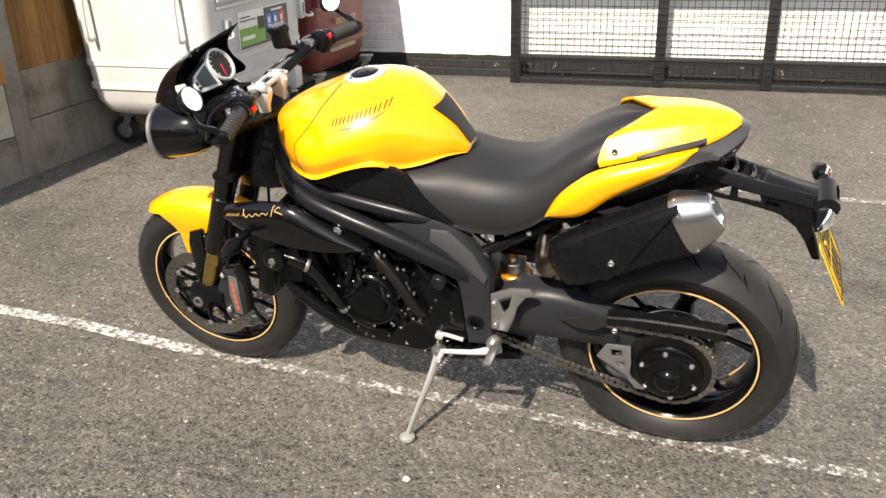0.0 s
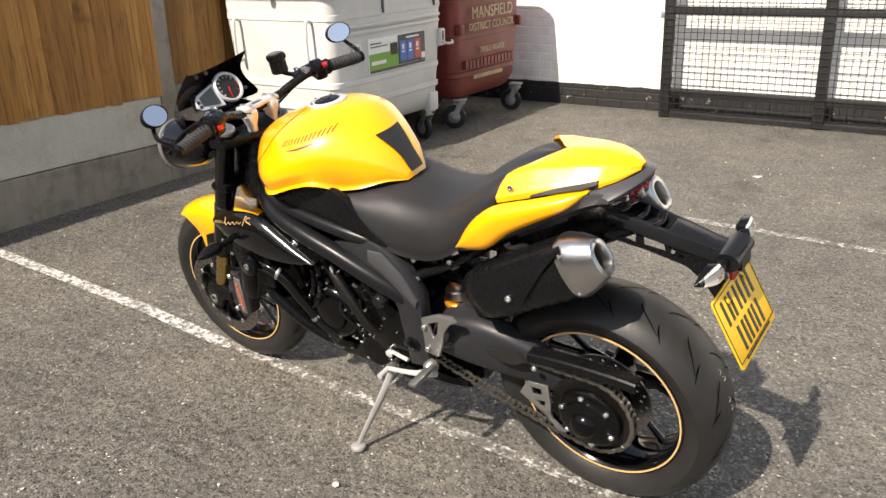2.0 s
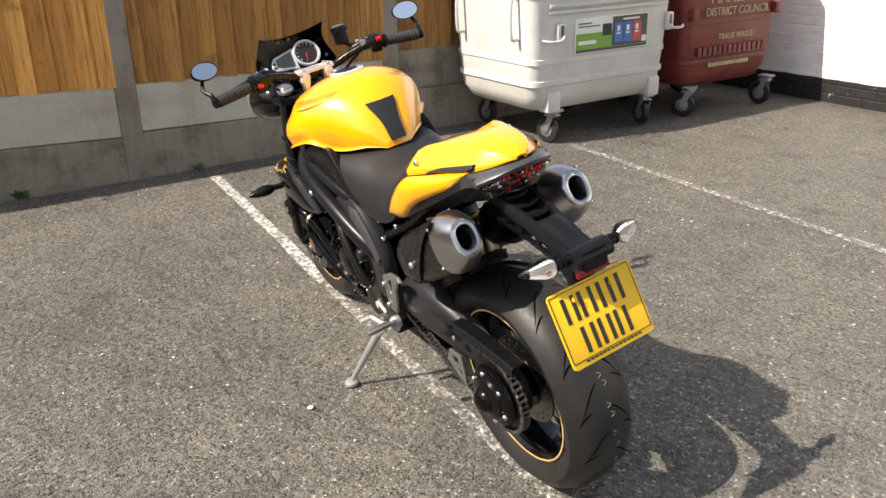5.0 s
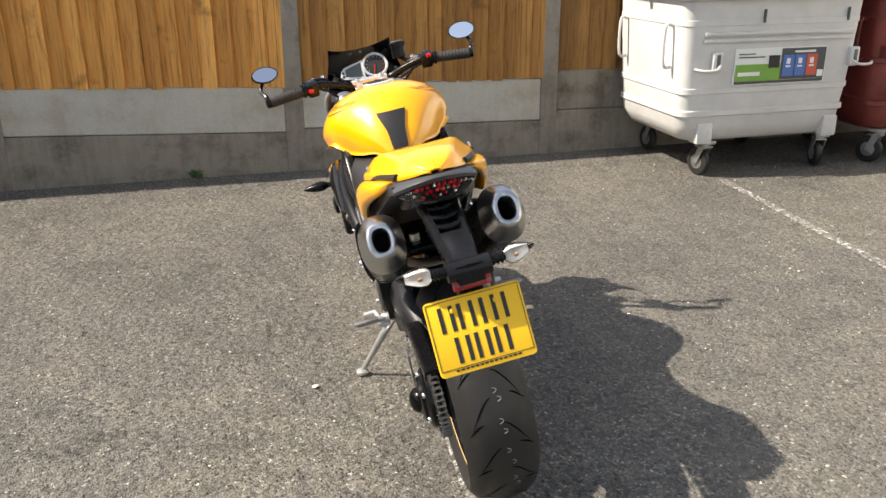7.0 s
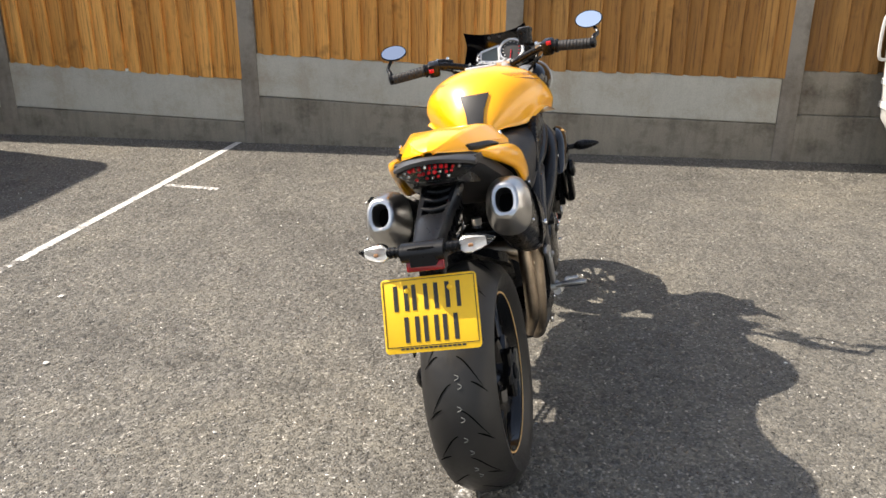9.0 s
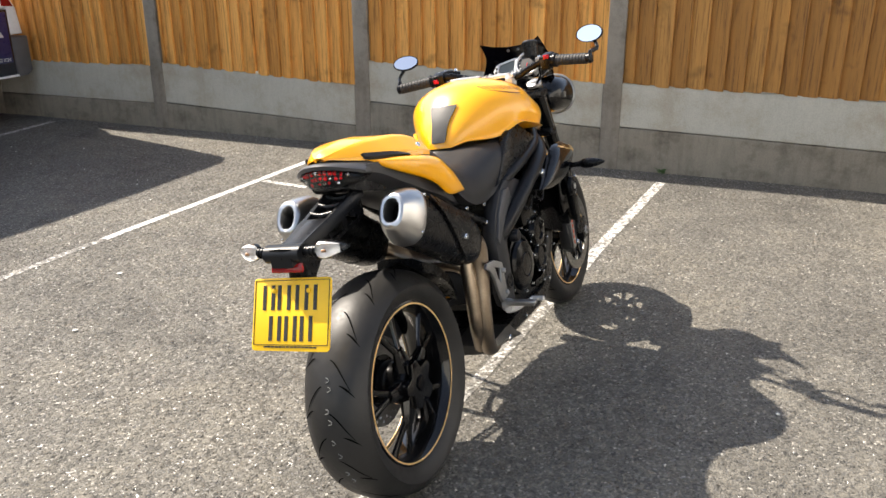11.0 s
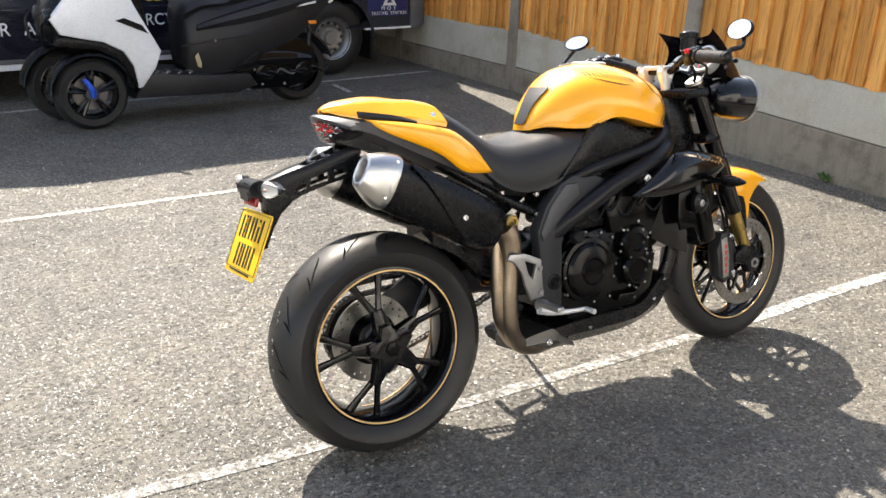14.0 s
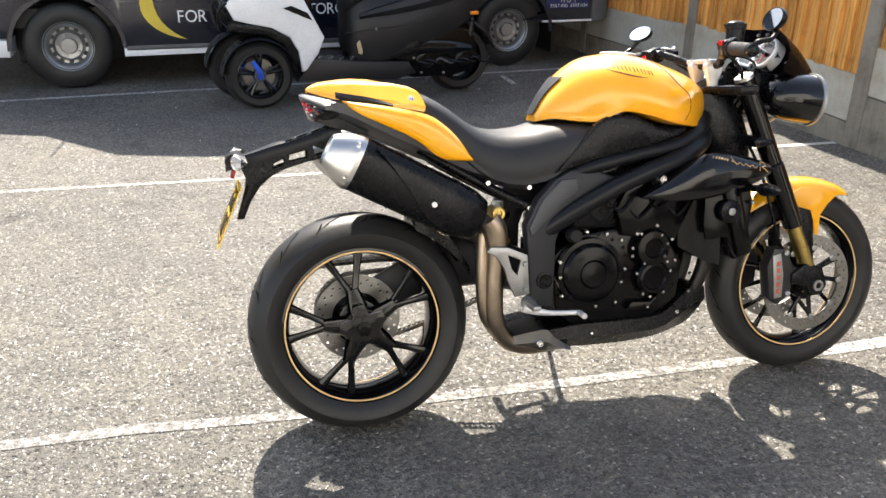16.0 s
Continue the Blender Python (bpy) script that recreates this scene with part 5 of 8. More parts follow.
disc("brake_disc", RC, 0.030, 0.125, 0.070, 20, rear)
bm = B()
lathe(bm, (RC[0], 0.026, RC[1]), (0, 1, 0), [(0.05, 0), (0.075, 0.002), (0.075, 0.012), (0.05, 0.014)], 32)
P("disc_carrier", bm, ENGINE, rear)
for s in (-1, 1):
    d = disc("brake_disc", FC, s * 0.082 - 0.0025, 0.155, 0.118, 30, front)
    for k in range(9):
        a = 2 * math.pi * k / 9
        bolt((FC[0] + 0.114 * math.cos(a), s * 0.088, FC[1] + 0.114 * math.sin(a)), (0, s, 0), 0.009, 0.003, STEEL, "disc_button", front)
    bm = B()
    lathe(bm, (FC[0], s * 0.074 - 0.004, FC[1]), (0, 1, 0), [(0.035, 0), (0.055, 0), (0.055, 0.008), (0.035, 0.008)], 28, True)
    car = P("disc_carrier", bm, ENGINE, front)
    for k in range(9):
        a = 2 * math.pi * k / 9
        bm = B()
        tube(bm, [(FC[0] + 0.045 * math.cos(a + 0.2), s * 0.074, FC[1] + 0.045 * math.sin(a + 0.2)), (FC[0] + 0.112 * math.cos(a), s * 0.082, FC[1] + 0.112 * math.sin(a))], 0.007, seg=6)
        P("carrier_arm", bm, ENGINE, front)

# ---- fork, mudguard, brakes ----
FT, FB = Vector((1.162, 0, 0.948)), Vector((1.421, 0, 0.335))
fdir = (FB - FT).normalized()
for s in (1, -1):
    # the bars are turned a few degrees to the left
    y = Vector((-0.012 if s > 0 else 0.004, s * 0.102, 0))
    def on_fork(f):
        return FT.lerp(FB, f) + y
    bm = B()
    cyl(bm, on_fork(0.0), on_fork(0.42), 0.0285, bev=0.004, seg=24)
    cyl(bm, on_fork(0.42), on_fork(0.74), 0.031, 0.030, bev=0.004, seg=24)
    fk = P("fork_leg", bm, GLOSS, None, "black upside-down fork leg")
    bm = B()
    cyl(bm, on_fork(0.72), on_fork(0.97), 0.0225, seg=20)
    P("stanchion", bm, GOLD, fk, "gold fork stanchion")
    bm = B()
    lathe(bm, on_fork(0.0), -fdir, [(0.0285, -0.004), (0.0285, 0.006), (0.022, 0.010), (0.012, 0.010), (0.012, 0.014), (0.005, 0.014)], 20)
    P("fork_cap", bm, ALU, fk, "bright fork cap")
    bm = B()
    prism(bm, [(1.395, 0.375), (1.455, 0.360), (1.475, 0.30), (1.455, 0.268), (1.415, 0.268), (1.402, 0.30), (1.345, 0.315), (1.345, 0.345)], 0.035, bev=0.008, place=Matrix.Translation((0, s * 0.108 - 0.0175, 0)))
    P("axle_clamp", bm, BLACK, fk)
    bm = B()
    lathe(bm, (FC[0] + 0.01, s * 0.122, FC[1]), (0, s, 0), [(0.0, 0.003), (0.009, 0.003), (0.010, 0.008), (0.017, 0.008), (0.019, 0.0)], 20)
    P("axle_end", bm, CAST, fk)
    # radial caliper behind the leg
    bm = B()
    prism(bm, [(1.285, 0.432), (1.330, 0.428), (1.362, 0.36), (1.350, 0.275), (1.305, 0.250), (1.272, 0.275), (1.262, 0.375)], 0.05, bev=0.012, place=Matrix.Translation((0, s * 0.092 - 0.025, 0)))
    cal = P("brake_caliper", bm, CALIPER, None, "dark grey radial brake caliper")
    bm = B()
    prism(bm, [(1.278, 0.408), (1.306, 0.415), (1.318, 0.345), (1.314, 0.275), (1.288, 0.272), (1.284, 0.335)], 0.004, bev=0.0015, place=Matrix.Translation((0, s * 0.1185 - 0.002, 0)))
    P("caliper_badge", bm, CAST, cal)
    bm = B()
    for k in range(5):
        z = 0.288 + k * 0.022
        box(bm, 1.294, 1.304, s * 0.1212 - 0.001, s * 0.1212 + 0.001, z, z + 0.014)
    P("badge_print", bm, LABEL_R, cal, "faded red printed bars", 0)
    for x, z in ((1.325, 0.415), (1.335, 0.285)):
        bolt((x, s * 0.117, z), (0, s, 0), 0.010, 0.008, parent=cal)
    bm = B()
    tube(bm, [(1.32, s * 0.10, 0.43), (1.28, s * 0.12, 0.50), (1.24, s * 0.10, 0.66), (1.20, s * 0.06, 0.78)], 0.005, seg=6)
    P("brake_hose", bm, BLACK, None)
    # triangular guard bracket between leg and mudguard
    bm = B()
    prism(bm, [(1.385, 0.55), (1.43, 0.535), (1.44, 0.50), (1.45, 0.36), (1.41, 0.37)], 0.012, bev=0.003, place=Matrix.Translation((0, s * 0.082 - 0.006, 0)))
    P("guard_bracket", bm, BLACK, fk)

bm = B()
rings = []
for a, hw, drop in ((70, 0.012, 0.0), (70, 0.040, 0.006), (75, 0.058, 0.012), (84, 0.066, 0.03), (96, 0.068, 0.05), (108, 0.068, 0.05), (120, 0.066, 0.035), (133, 0.062, 0.02), (146, 0.05, 0.012)):
    a2 = a - 14
    c, q = math.cos(radians(a2)), math.sin(radians(a2))
    r = 0.318
    ring = []
    for yy, rr in ((-1, -drop), (-0.97, -drop * 0.5), (-0.75, 0.0), (-0.4, 0.009), (0, 0.012), (0.4, 0.009), (0.75, 0.0), (0.97, -drop * 0.5), (1, -drop), (0.93, -drop * 0.5 - 0.002), (0.7, -0.006), (0, 0.006), (-0.7, -0.006), (-0.93, -drop * 0.5 - 0.002)):
        ring.append((FC[0] + (r + rr) * c, yy * hw, FC[1] + (r + rr) * q))
    rings.append(ring)
loft(bm, rings[1:], nv=30)
P("front_mudguard", bm, YELLOW, None, "yellow front mudguard")
for s in (1, -1):
    bm = B()
    prism(bm, [(1.34, 0.575), (1.40, 0.605), (1.47, 0.600), (1.535, 0.575), (1.50, 0.545), (1.478, 0.515), (1.472, 0.45), (1.463, 0.43), (1.452, 0.50), (1.425, 0.525), (1.36, 0.53)], 0.005, bev=0.0015, place=Matrix.Translation((0, s * 0.070 - 0.0025, 0)))
    P("mudguard_side", bm, YELLOW, None)

# ---- tank ----
TANK = [  # x, top, bottom, half width, height of the widest part, half width of the bottom edge
    (1.090, 0.902, 0.868, 0.004, 0.886, 0.005), (1.080, 0.915, 0.848, 0.030, 0.883, 0.029), (1.053, 0.940, 0.832, 0.074, 0.883, 0.068), (0.995, 0.973, 0.819, 0.141, 0.874, 0.124),
    (0.930, 0.997, 0.826, 0.196, 0.876, 0.177), (0.875, 1.016, 0.837, 0.217, 0.884, 0.202), (0.800, 1.032, 0.862, 0.210, 0.905, 0.193), (0.735, 1.030, 0.873, 0.186, 0.922, 0.183),
    (0.684, 1.018, 0.847, 0.157, 0.915, 0.139), (0.630, 0.984, 0.850, 0.120, 0.898, 0.114), (0.580, 0.932, 0.858, 0.080, 0.888, 0.078), (0.540, 0.872, 0.851, 0.037, 0.854, 0.036)]


def half_ring(x, zt, zb, w, zw, wb):
    h, g = zt - zw, zw - zb
    right = [(0, zt), (0.40 * w, zt - 0.08 * h), (0.74 * w, zt - 0.32 * h), (0.94 * w, zw + 0.32 * h), (w, zw), (0.66 * w + 0.34 * wb + 0.002, zw - 0.42 * g), (0.32 * w + 0.68 * wb + 0.001, zw - 0.80 * g), (wb, zb)]
    return [(x, y, z) for y, z in right] + [(x, 0, zb)] + [(x, -y, z) for y, z in right[:0:-1]]


bm = B()
loft(bm, [half_ring(*s) for s in TANK], nu=3, nv=72)
# pressed hollow behind the front cover, and the knee recess
for v in bm.verts:
    q = abs(v.co.y)
    e = ((v.co.x - 0.905) / 0.048) ** 2 + ((v.co.z - 0.938) / 0.026) ** 2
    k = 0.010 * math.exp(-e) + 0.002 * math.exp(-((v.co.x - 0.70) / 0.07) ** 2 - ((v.co.z - 0.92) / 0.045) ** 2)
    if q > 0.06:
        v.co.y -= math.copysign(k, v.co.y)
tank_bvh_bm = bm.copy()
tank = P("fuel_tank", bm, YELLOW, None, "glossy yellow fuel tank", 60)
from mathutils.bvhtree import BVHTree
bmesh.ops.recalc_face_normals(tank_bvh_bm, faces=tank_bvh_bm.faces)
TANK_BVH = BVHTree.FromBMesh(tank_bvh_bm)


def on_tank(p, d, lift=0.0015):
    hit = TANK_BVH.ray_cast(Vector(p), Vector(d))
    return hit[0] - Vector(d).normalized() * lift if hit[0] else None


def tank_patch(name, grid, d, material, lift=0.0015, thick=0.0, label=""):
    """A sheet laid on the tank: rows of start points shot along d."""
    bm = B()
    rows = [[bm.verts.new(q) if (q := on_tank(p, d, lift)) else None for p in r] for r in grid]
    for a, b in zip(rows, rows[1:]):
        for i in range(len(a) - 1):
            q = (a[i], a[i + 1], b[i + 1], b[i])
            if all(q):
                bm.faces.new(q)
    bmesh.ops.delete(bm, geom=[v for v in bm.verts if not v.link_faces], context="VERTS")
    if thick:
        bmesh.ops.solidify(bm, geom=bm.faces, thickness=-thick)
    return part(name, bm, material, tank, label, 50)


# knee-side badge: letter-sized bars over an arc, on both flanks
for s in (1, -1):
    for i in range(7):
        for h in (0.16, 0.62):
            u0 = (i + h) / 7
            bar = [[(0.834 - 0.136 * u, s * 0.4, 0.973 + 0.033 * u + 0.0135 * (v - 0.5)) for u in (u0, u0 + 0.024)] for v in (0, 0.25, 0.5, 0.75, 1)]
            tank_patch("badge_bar", bar, (0, -s, 0), DECAL, 0.0012)
    tank_patch("badge_swoosh", [[(0.815 - 0.112 * j / 10, s * 0.4, 0.962 + 0.032 * (j / 10) ** 1.6 + 0.0045 * (k - 0.5) * math.sin(math.pi * (j + 0.5) / 11)) for j in range(11)] for k in range(2)], (0, -s, 0), DECAL, 0.0012)
    # seam of the front tank cover
    guide = spline([(0.862, 0.05, 1.05), (0.870, 0.13, 1.03), (0.893, 0.18, 0.976), (0.925, 0.21, 0.935), (0.945, 0.21, 0.905), (0.942, 0.21, 0.868), (0.925, 0.20, 0.838)], 60)
    pts = []
    for g in guide:
        d = Vector((0, -s * g.y, 0.92 - g.z))
        pts.append(on_tank(Vector((g.x, s * g.y, g.z)) - d * 2, d, 0.0004))
    bm = B()
    tube(bm, [p for p in pts if p], 0.0013, seg=6, curve=False)
    part("tank_seam", bm, DECAL, tank)

# rear pad and filler cap
tank_patch("tank_pad", [[(0.2, (0.043 - 0.023 * v + 0.003 * math.cos(6.283 * v)) * u, 1.004 - 0.108 * v) for u in (-1, -0.8, -0.6, -0.4, -0.2, 0, 0.2, 0.4, 0.6, 0.8, 1)] for v in [k / 10 for k in range(11)]], (1, 0, -0.08), SEAT, 0.0035, 0.003, "black rubber tank pad")
cap = on_tank((0.812, 0, 1.3), (0, 0, -1), 0)
bm = B()
lathe(bm, cap + Vector((0, 0, -0.004)), (0.10, 0, 1), [(0.054, 0), (0.054, 0.005), (0.051, 0.0075), (0.036, 0.0075), (0.036, 0.003), (0.0, 0.003)], 40)
P("filler_ring", bm, SILVER, tank, "silver filler cap ring")
bm = B()
lathe(bm, cap + Vector((0, 0, -0.004)), (0.10, 0, 1), [(0.035, 0), (0.035, 0.008), (0.031, 0.010), (0.012, 0.011), (0.010, 0.013), (0.0, 0.013)], 36)
P("filler_cap", bm, BLACK, tank, "black filler cap")
for k in range(6):
    a = k * math.pi / 3
    bolt(cap + Vector((0.0445 * math.cos(a), 0.0445 * math.sin(a), 0.0025)), (0, 0, 1), 0.003, 0.002, INK, "cap_bolt", tank)

# ---- seat and tail ----
SEATS = [(0.70, 0.845, 0.835, 0.140, 0.11), (0.66, 0.848, 0.800, 0.160, 0.14), (0.61, 0.852, 0.752, 0.168, 0.152), (0.555, 0.850, 0.708, 0.165, 0.150), (0.50, 0.838, 0.690, 0.160, 0.145), (0.43, 0.833, 0.690, 0.158, 0.140),
         (0.37, 0.843, 0.712, 0.158, 0.14), (0.32, 0.872, 0.748, 0.154, 0.14), (0.27, 0.911, 0.80, 0.146, 0.13), (0.225, 0.937, 0.85, 0.138, 0.12), (0.19, 0.952, 0.888, 0.122, 0.10), (0.165, 0.960, 0.93, 0.098, 0.08), (0.135, 0.968, 0.945, 0.058, 0.05), (0.110, 0.974, 0.955, 0.026, 0.02), (0.084, 0.978, 0.966, 0.004, 0.003)]


def seat_ring(x, zt, zb, w, wb):
    h = zt - zb
    r = [(0, zt), (0.45 * w, zt - 0.008), (0.72 * w, zt - 0.10 * h - 0.004), (0.92 * w, zt - 0.36 * h), (w, zt - 0.68 * h), (0.98 * w, zt - 0.92 * h), (wb, zb)]
    return [(x, y, z) for y, z in r] + [(x, 0, zb)] + [(x, -y, z) for y, z in r[:0:-1]]


bm = B()
loft(bm, [seat_ring(*s) for s in SEATS], nu=3, nv=48)
P("seat", bm, SEAT, None, "black stitched vinyl rider seat", 60)
COWL = [  # x, crown height, ridge height and half width, lower edge height and half width
    (0.215, 0.920, 0.938, 0.117, 0.892, 0.154), (0.190, 0.937, 0.952, 0.111, 0.898, 0.151), (0.165, 0.956, 0.962, 0.103, 0.904, 0.147), (0.120, 0.975, 0.973, 0.091, 0.913, 0.135), (0.070, 0.986, 0.976, 0.081, 0.922, 0.121), (0.020, 0.990, 0.980, 0.071, 0.930, 0.104),
    (-0.030, 0.987, 0.979, 0.059, 0.938, 0.086), (-0.065, 0.983, 0.974, 0.043, 0.948, 0.058), (-0.085, 0.976, 0.969, 0.028, 0.956, 0.036), (-0.097, 0.967, 0.965, 0.011, 0.960, 0.016)]


def cowl_at(x, u):
    """A point of the cowl's skin: u runs from 0 at its crown over 0.5 at the ridge to 1 at its lower edge."""
    i = 0
    while i < len(COWL) - 2 and COWL[i + 1][0] > x:
        i += 1
    k = (COWL[i][0] - x) / (COWL[i][0] - COWL[i + 1][0])
    zc, zr, wr, zb, w = [COWL[i][j] * (1 - k) + COWL[i + 1][j] * k for j in (1, 2, 3, 4, 5)]
    line = [(0, zc), (0.5 * wr, 0.62 * zc + 0.38 * zr), (0.93 * wr, zr + 0.001), (1.04 * wr, zr - 0.004), (0.45 * wr + 0.55 * w, 0.55 * zr + 0.45 * zb), (w * 0.99, 0.22 * zr + 0.78 * zb), (w, zb)]
    f = min(u, 0.9999) * 6
    a, b = line[int(f)], line[int(f) + 1]
    g = f - int(f)
    return Vector((x, a[0] + (b[0] - a[0]) * g, a[1] + (b[1] - a[1]) * g))


def cowl_front(u):
    """Where the skin begins: a V at the crown that the seat's point fills, and two shoulders."""
    knots = [(0, 0.084), (0.06, 0.100), (0.30, 0.152), (0.45, 0.178), (0.62, 0.192), (0.8, 0.196), (1, 0.191)]
    for (u0, x0), (u1, x1) in zip(knots, knots[1:]):
        if u <= u1:
            return x0 + (x1 - x0) * (u - u0) / (u1 - u0)
    return knots[-1][1]


bm = B()
cols = [k / 24 for k in range(-24, 25)]
grid = []
for k in range(27):
    row = []
    for u in cols:
        x0 = cowl_front(abs(u))
        p = cowl_at(x0 + (-0.097 - x0) * k / 26, abs(u))
        row.append(bm.verts.new((p.x, math.copysign(p.y, u), p.z)))
    grid.append(row)
for a, b in zip(grid, grid[1:]):
    for i in range(len(cols) - 1):
        bm.faces.new((a[i], a[i + 1], b[i + 1], b[i]))
bmesh.ops.recalc_face_normals(bm, faces=bm.faces)
bmesh.ops.solidify(bm, geom=bm.faces, thickness=0.006)
cowl = P("seat_cowl", bm, YELLOW, None, "yellow single-seat cowl", 38)
for s in (1, -1):
    bolt((0.160, s * 0.1365, 0.932), (0, s, 0.25), 0.0075, 0.005, CHROME, "cowl_bolt", cowl)
    # lower yellow tail panel
    up = [(0.314, 0.770), (0.285, 0.818), (0.244, 0.860), (0.193, 0.893), (0.11, 0.914), (0.05, 0.926), (-0.014, 0.936)]
    lo = [(0.314, 0.764), (0.265, 0.770), (0.221, 0.786), (0.165, 0.831), (0.10, 0.864), (0.03, 0.898), (-0.014, 0.931)]
    rings = []
    for i, ((xu, zu), (xl, zl)) in enumerate(zip(up, lo)):
        yo = (0.170, 0.176, 0.179, 0.176, 0.162, 0.141, 0.104)[i]
        th = (zu - zl)
        rings.append([(xu, s * (yo - 0.022), zu), (xu * 0.8 + xl * 0.2, s * (yo - 0.001), zu * 0.8 + zl * 0.2), ((xu + xl) / 2, s * (yo + 0.003), (zu + zl) / 2), (xl, s * (yo - 0.004), zl), (xl, s * (yo - 0.02), zl + 0.001), ((xu + xl) / 2, s * (yo - 0.022), (zu + zl) / 2)])
    bm = B()
    loft(bm, rings, nu=2, nv=30)
    P("tail_panel", bm, YELLOW, None, "yellow lower tail panel", 50)
    bm = B()
    rings = [[(x, s * y, zt), (x, s * (y + 0.006), (zt + zb) / 2), (x, s * y, zb), (x, s * (y - 0.02), (zt + zb) / 2)] for x, y, zt, zb in ((0.112, 0.134, 0.921, 0.914), (0.06, 0.121, 0.939, 0.922), (0.0, 0.100, 0.951, 0.931), (-0.030, 0.087, 0.957, 0.941))]
    loft(bm, rings, nv=12)
    P("grab_recess", bm, SEAT, None, "dark grab recess")

# dark tail: sides and an overhanging lip, with the lamp slung beneath it
bm = B()
loft(bm, [[(x, y, z) for y, z in ((-w, zt), (-w * 0.97, (zt + zb) / 2), (-w * 0.6, zb), (w * 0.6, zb), (w * 0.97, (zt + zb) / 2), (w, zt))] for x, zt, zb, w in ((0.50, 0.72, 0.66, 0.10), (0.34, 0.75, 0.70, 0.130), (0.24, 0.80, 0.745, 0.140), (0.14, 0.85, 0.795, 0.132), (0.06, 0.895, 0.835, 0.120), (0.0, 0.925, 0.868, 0.112), (-0.045, 0.930, 0.892, 0.104))], nv=26)
P("undertray", bm, TAIL, None, "satin black tail undertray", 35)


def tail_curve(y):
    """How far back the tail reaches at a distance y from its middle line."""
    return -0.114 + 0.056 * abs(y / 0.104) ** 2.2


ys = [-0.104 + 0.208 * k / 16 for k in range(17)]
bm = B()
loft(bm, [[(0.02, y, 0.950 - 0.02 * abs(y / 0.104) ** 2), (tail_curve(y) + 0.004, y, 0.954 - 0.030 * abs(y / 0.104) ** 2), (tail_curve(y) - 0.003, y, 0.950 - 0.030 * abs(y / 0.104) ** 2), (tail_curve(y), y, 0.940 - 0.028 * abs(y / 0.104) ** 2), (0.02, y, 0.915)] for y in ys])
P("tail_lip", bm, TAIL, None, "satin black lip over the tail light", 35)


def lens_ring(k, dx, lo):
    up = [(tail_curve(y * k) + 0.004 + dx, y * k, 0.937 - 0.028 * abs(y / 0.104) ** 2 - (1 - k) * 0.02) for y in ys]
    dn = [(tail_curve(y * k) + 0.020 + dx, y * k, 0.937 - 0.028 * abs(y / 0.104) ** 2 - (0.004 + lo * (1 - abs(y / 0.104) ** 2.4))) for y in ys[::-1]]
    return up + dn


bm = B()
loft(bm, [lens_ring(0.97, 0.004, 0.050), lens_ring(0.96, 0.0, 0.049), lens_ring(0.88, -0.004, 0.038)])
tl = P("tail_light", bm, GLASS, None, "clear tail light with red diodes", 50)
tl.visible_shadow = False
bm = B()
loft(bm, [lens_ring(1.0, 0.030, 0.056), lens_ring(1.0, 0.012, 0.054), lens_ring(0.97, 0.010, 0.052)])
P("light_housing", bm, INK, tl)
lamps = random.Random(8)
for i in range(11):
    for j in range(3):
        y = -0.066 + i * 0.0132 + 0.005 * (j % 2) + lamps.uniform(-0.002, 0.002)
        z = 0.929 - j * 0.0130 - 0.028 * (y / 0.104) ** 2 + lamps.uniform(-0.0015, 0.0015)
        if abs(y) > 0.072 - 0.012 * j or lamps.random() < 0.10:
            continue
        bm = B()
        r = lamps.uniform(0.0042, 0.0060)
        lathe(bm, (tail_curve(y) + 0.011 + 0.005 * j, y, z), (-1, lamps.uniform(-0.3, 0.3), lamps.uniform(-0.4, 0.3)), [(r, 0), (r * 0.9, 0.003), (r * 0.5, 0.006), (0.0, 0.0065)], 8)
        if lamps.random() < 0.64:
            P("diode", bm, RED, tl)
        else:
            P("diode_cup", bm, CHROME, tl)
bm = B()
loft(bm, [[(x, y, z) for y, z in ((-w, zt), (-w, zb), (w, zb), (w, zt))] for x, zt, zb, w in ((0.05, 0.90, 0.84, 0.085), (-0.03, 0.895, 0.862, 0.075), (-0.075, 0.892, 0.880, 0.055))], nv=10)
P("tail_floor", bm, BLACK, None)

# ---- number plate hanger ----
for s in (1, -1):
    bm = B()
    hole = [[(-0.046, 0.799), (-0.088, 0.788), (-0.091, 0.818)], [(-0.107, 0.785), (-0.159, 0.776), (-0.154, 0.797), (-0.106, 0.809)], [(-0.166, 0.773), (-0.204, 0.762), (-0.197, 0.777), (-0.171, 0.788)], [(-0.216, 0.758), (-0.240, 0.752), (-0.236, 0.765), (-0.221, 0.770)]]
    prism(bm, [(-0.015, 0.855), (-0.10, 0.835), (-0.18, 0.812), (-0.28, 0.790), (-0.285, 0.770), (-0.268, 0.735), (-0.246, 0.728), (-0.212, 0.748), (-0.160, 0.763), (-0.111, 0.776), (-0.042, 0.789), (-0.015, 0.792)], 0.008, hole, place=Matrix.Translation((0, s * 0.040 - 0.0045, 0)) @ pose(0, 0, 0, 0, 0, s * 3))
    P("hanger_plate", bm, BLACK, None, "pierced black plate hanger", 30)
bm = B()
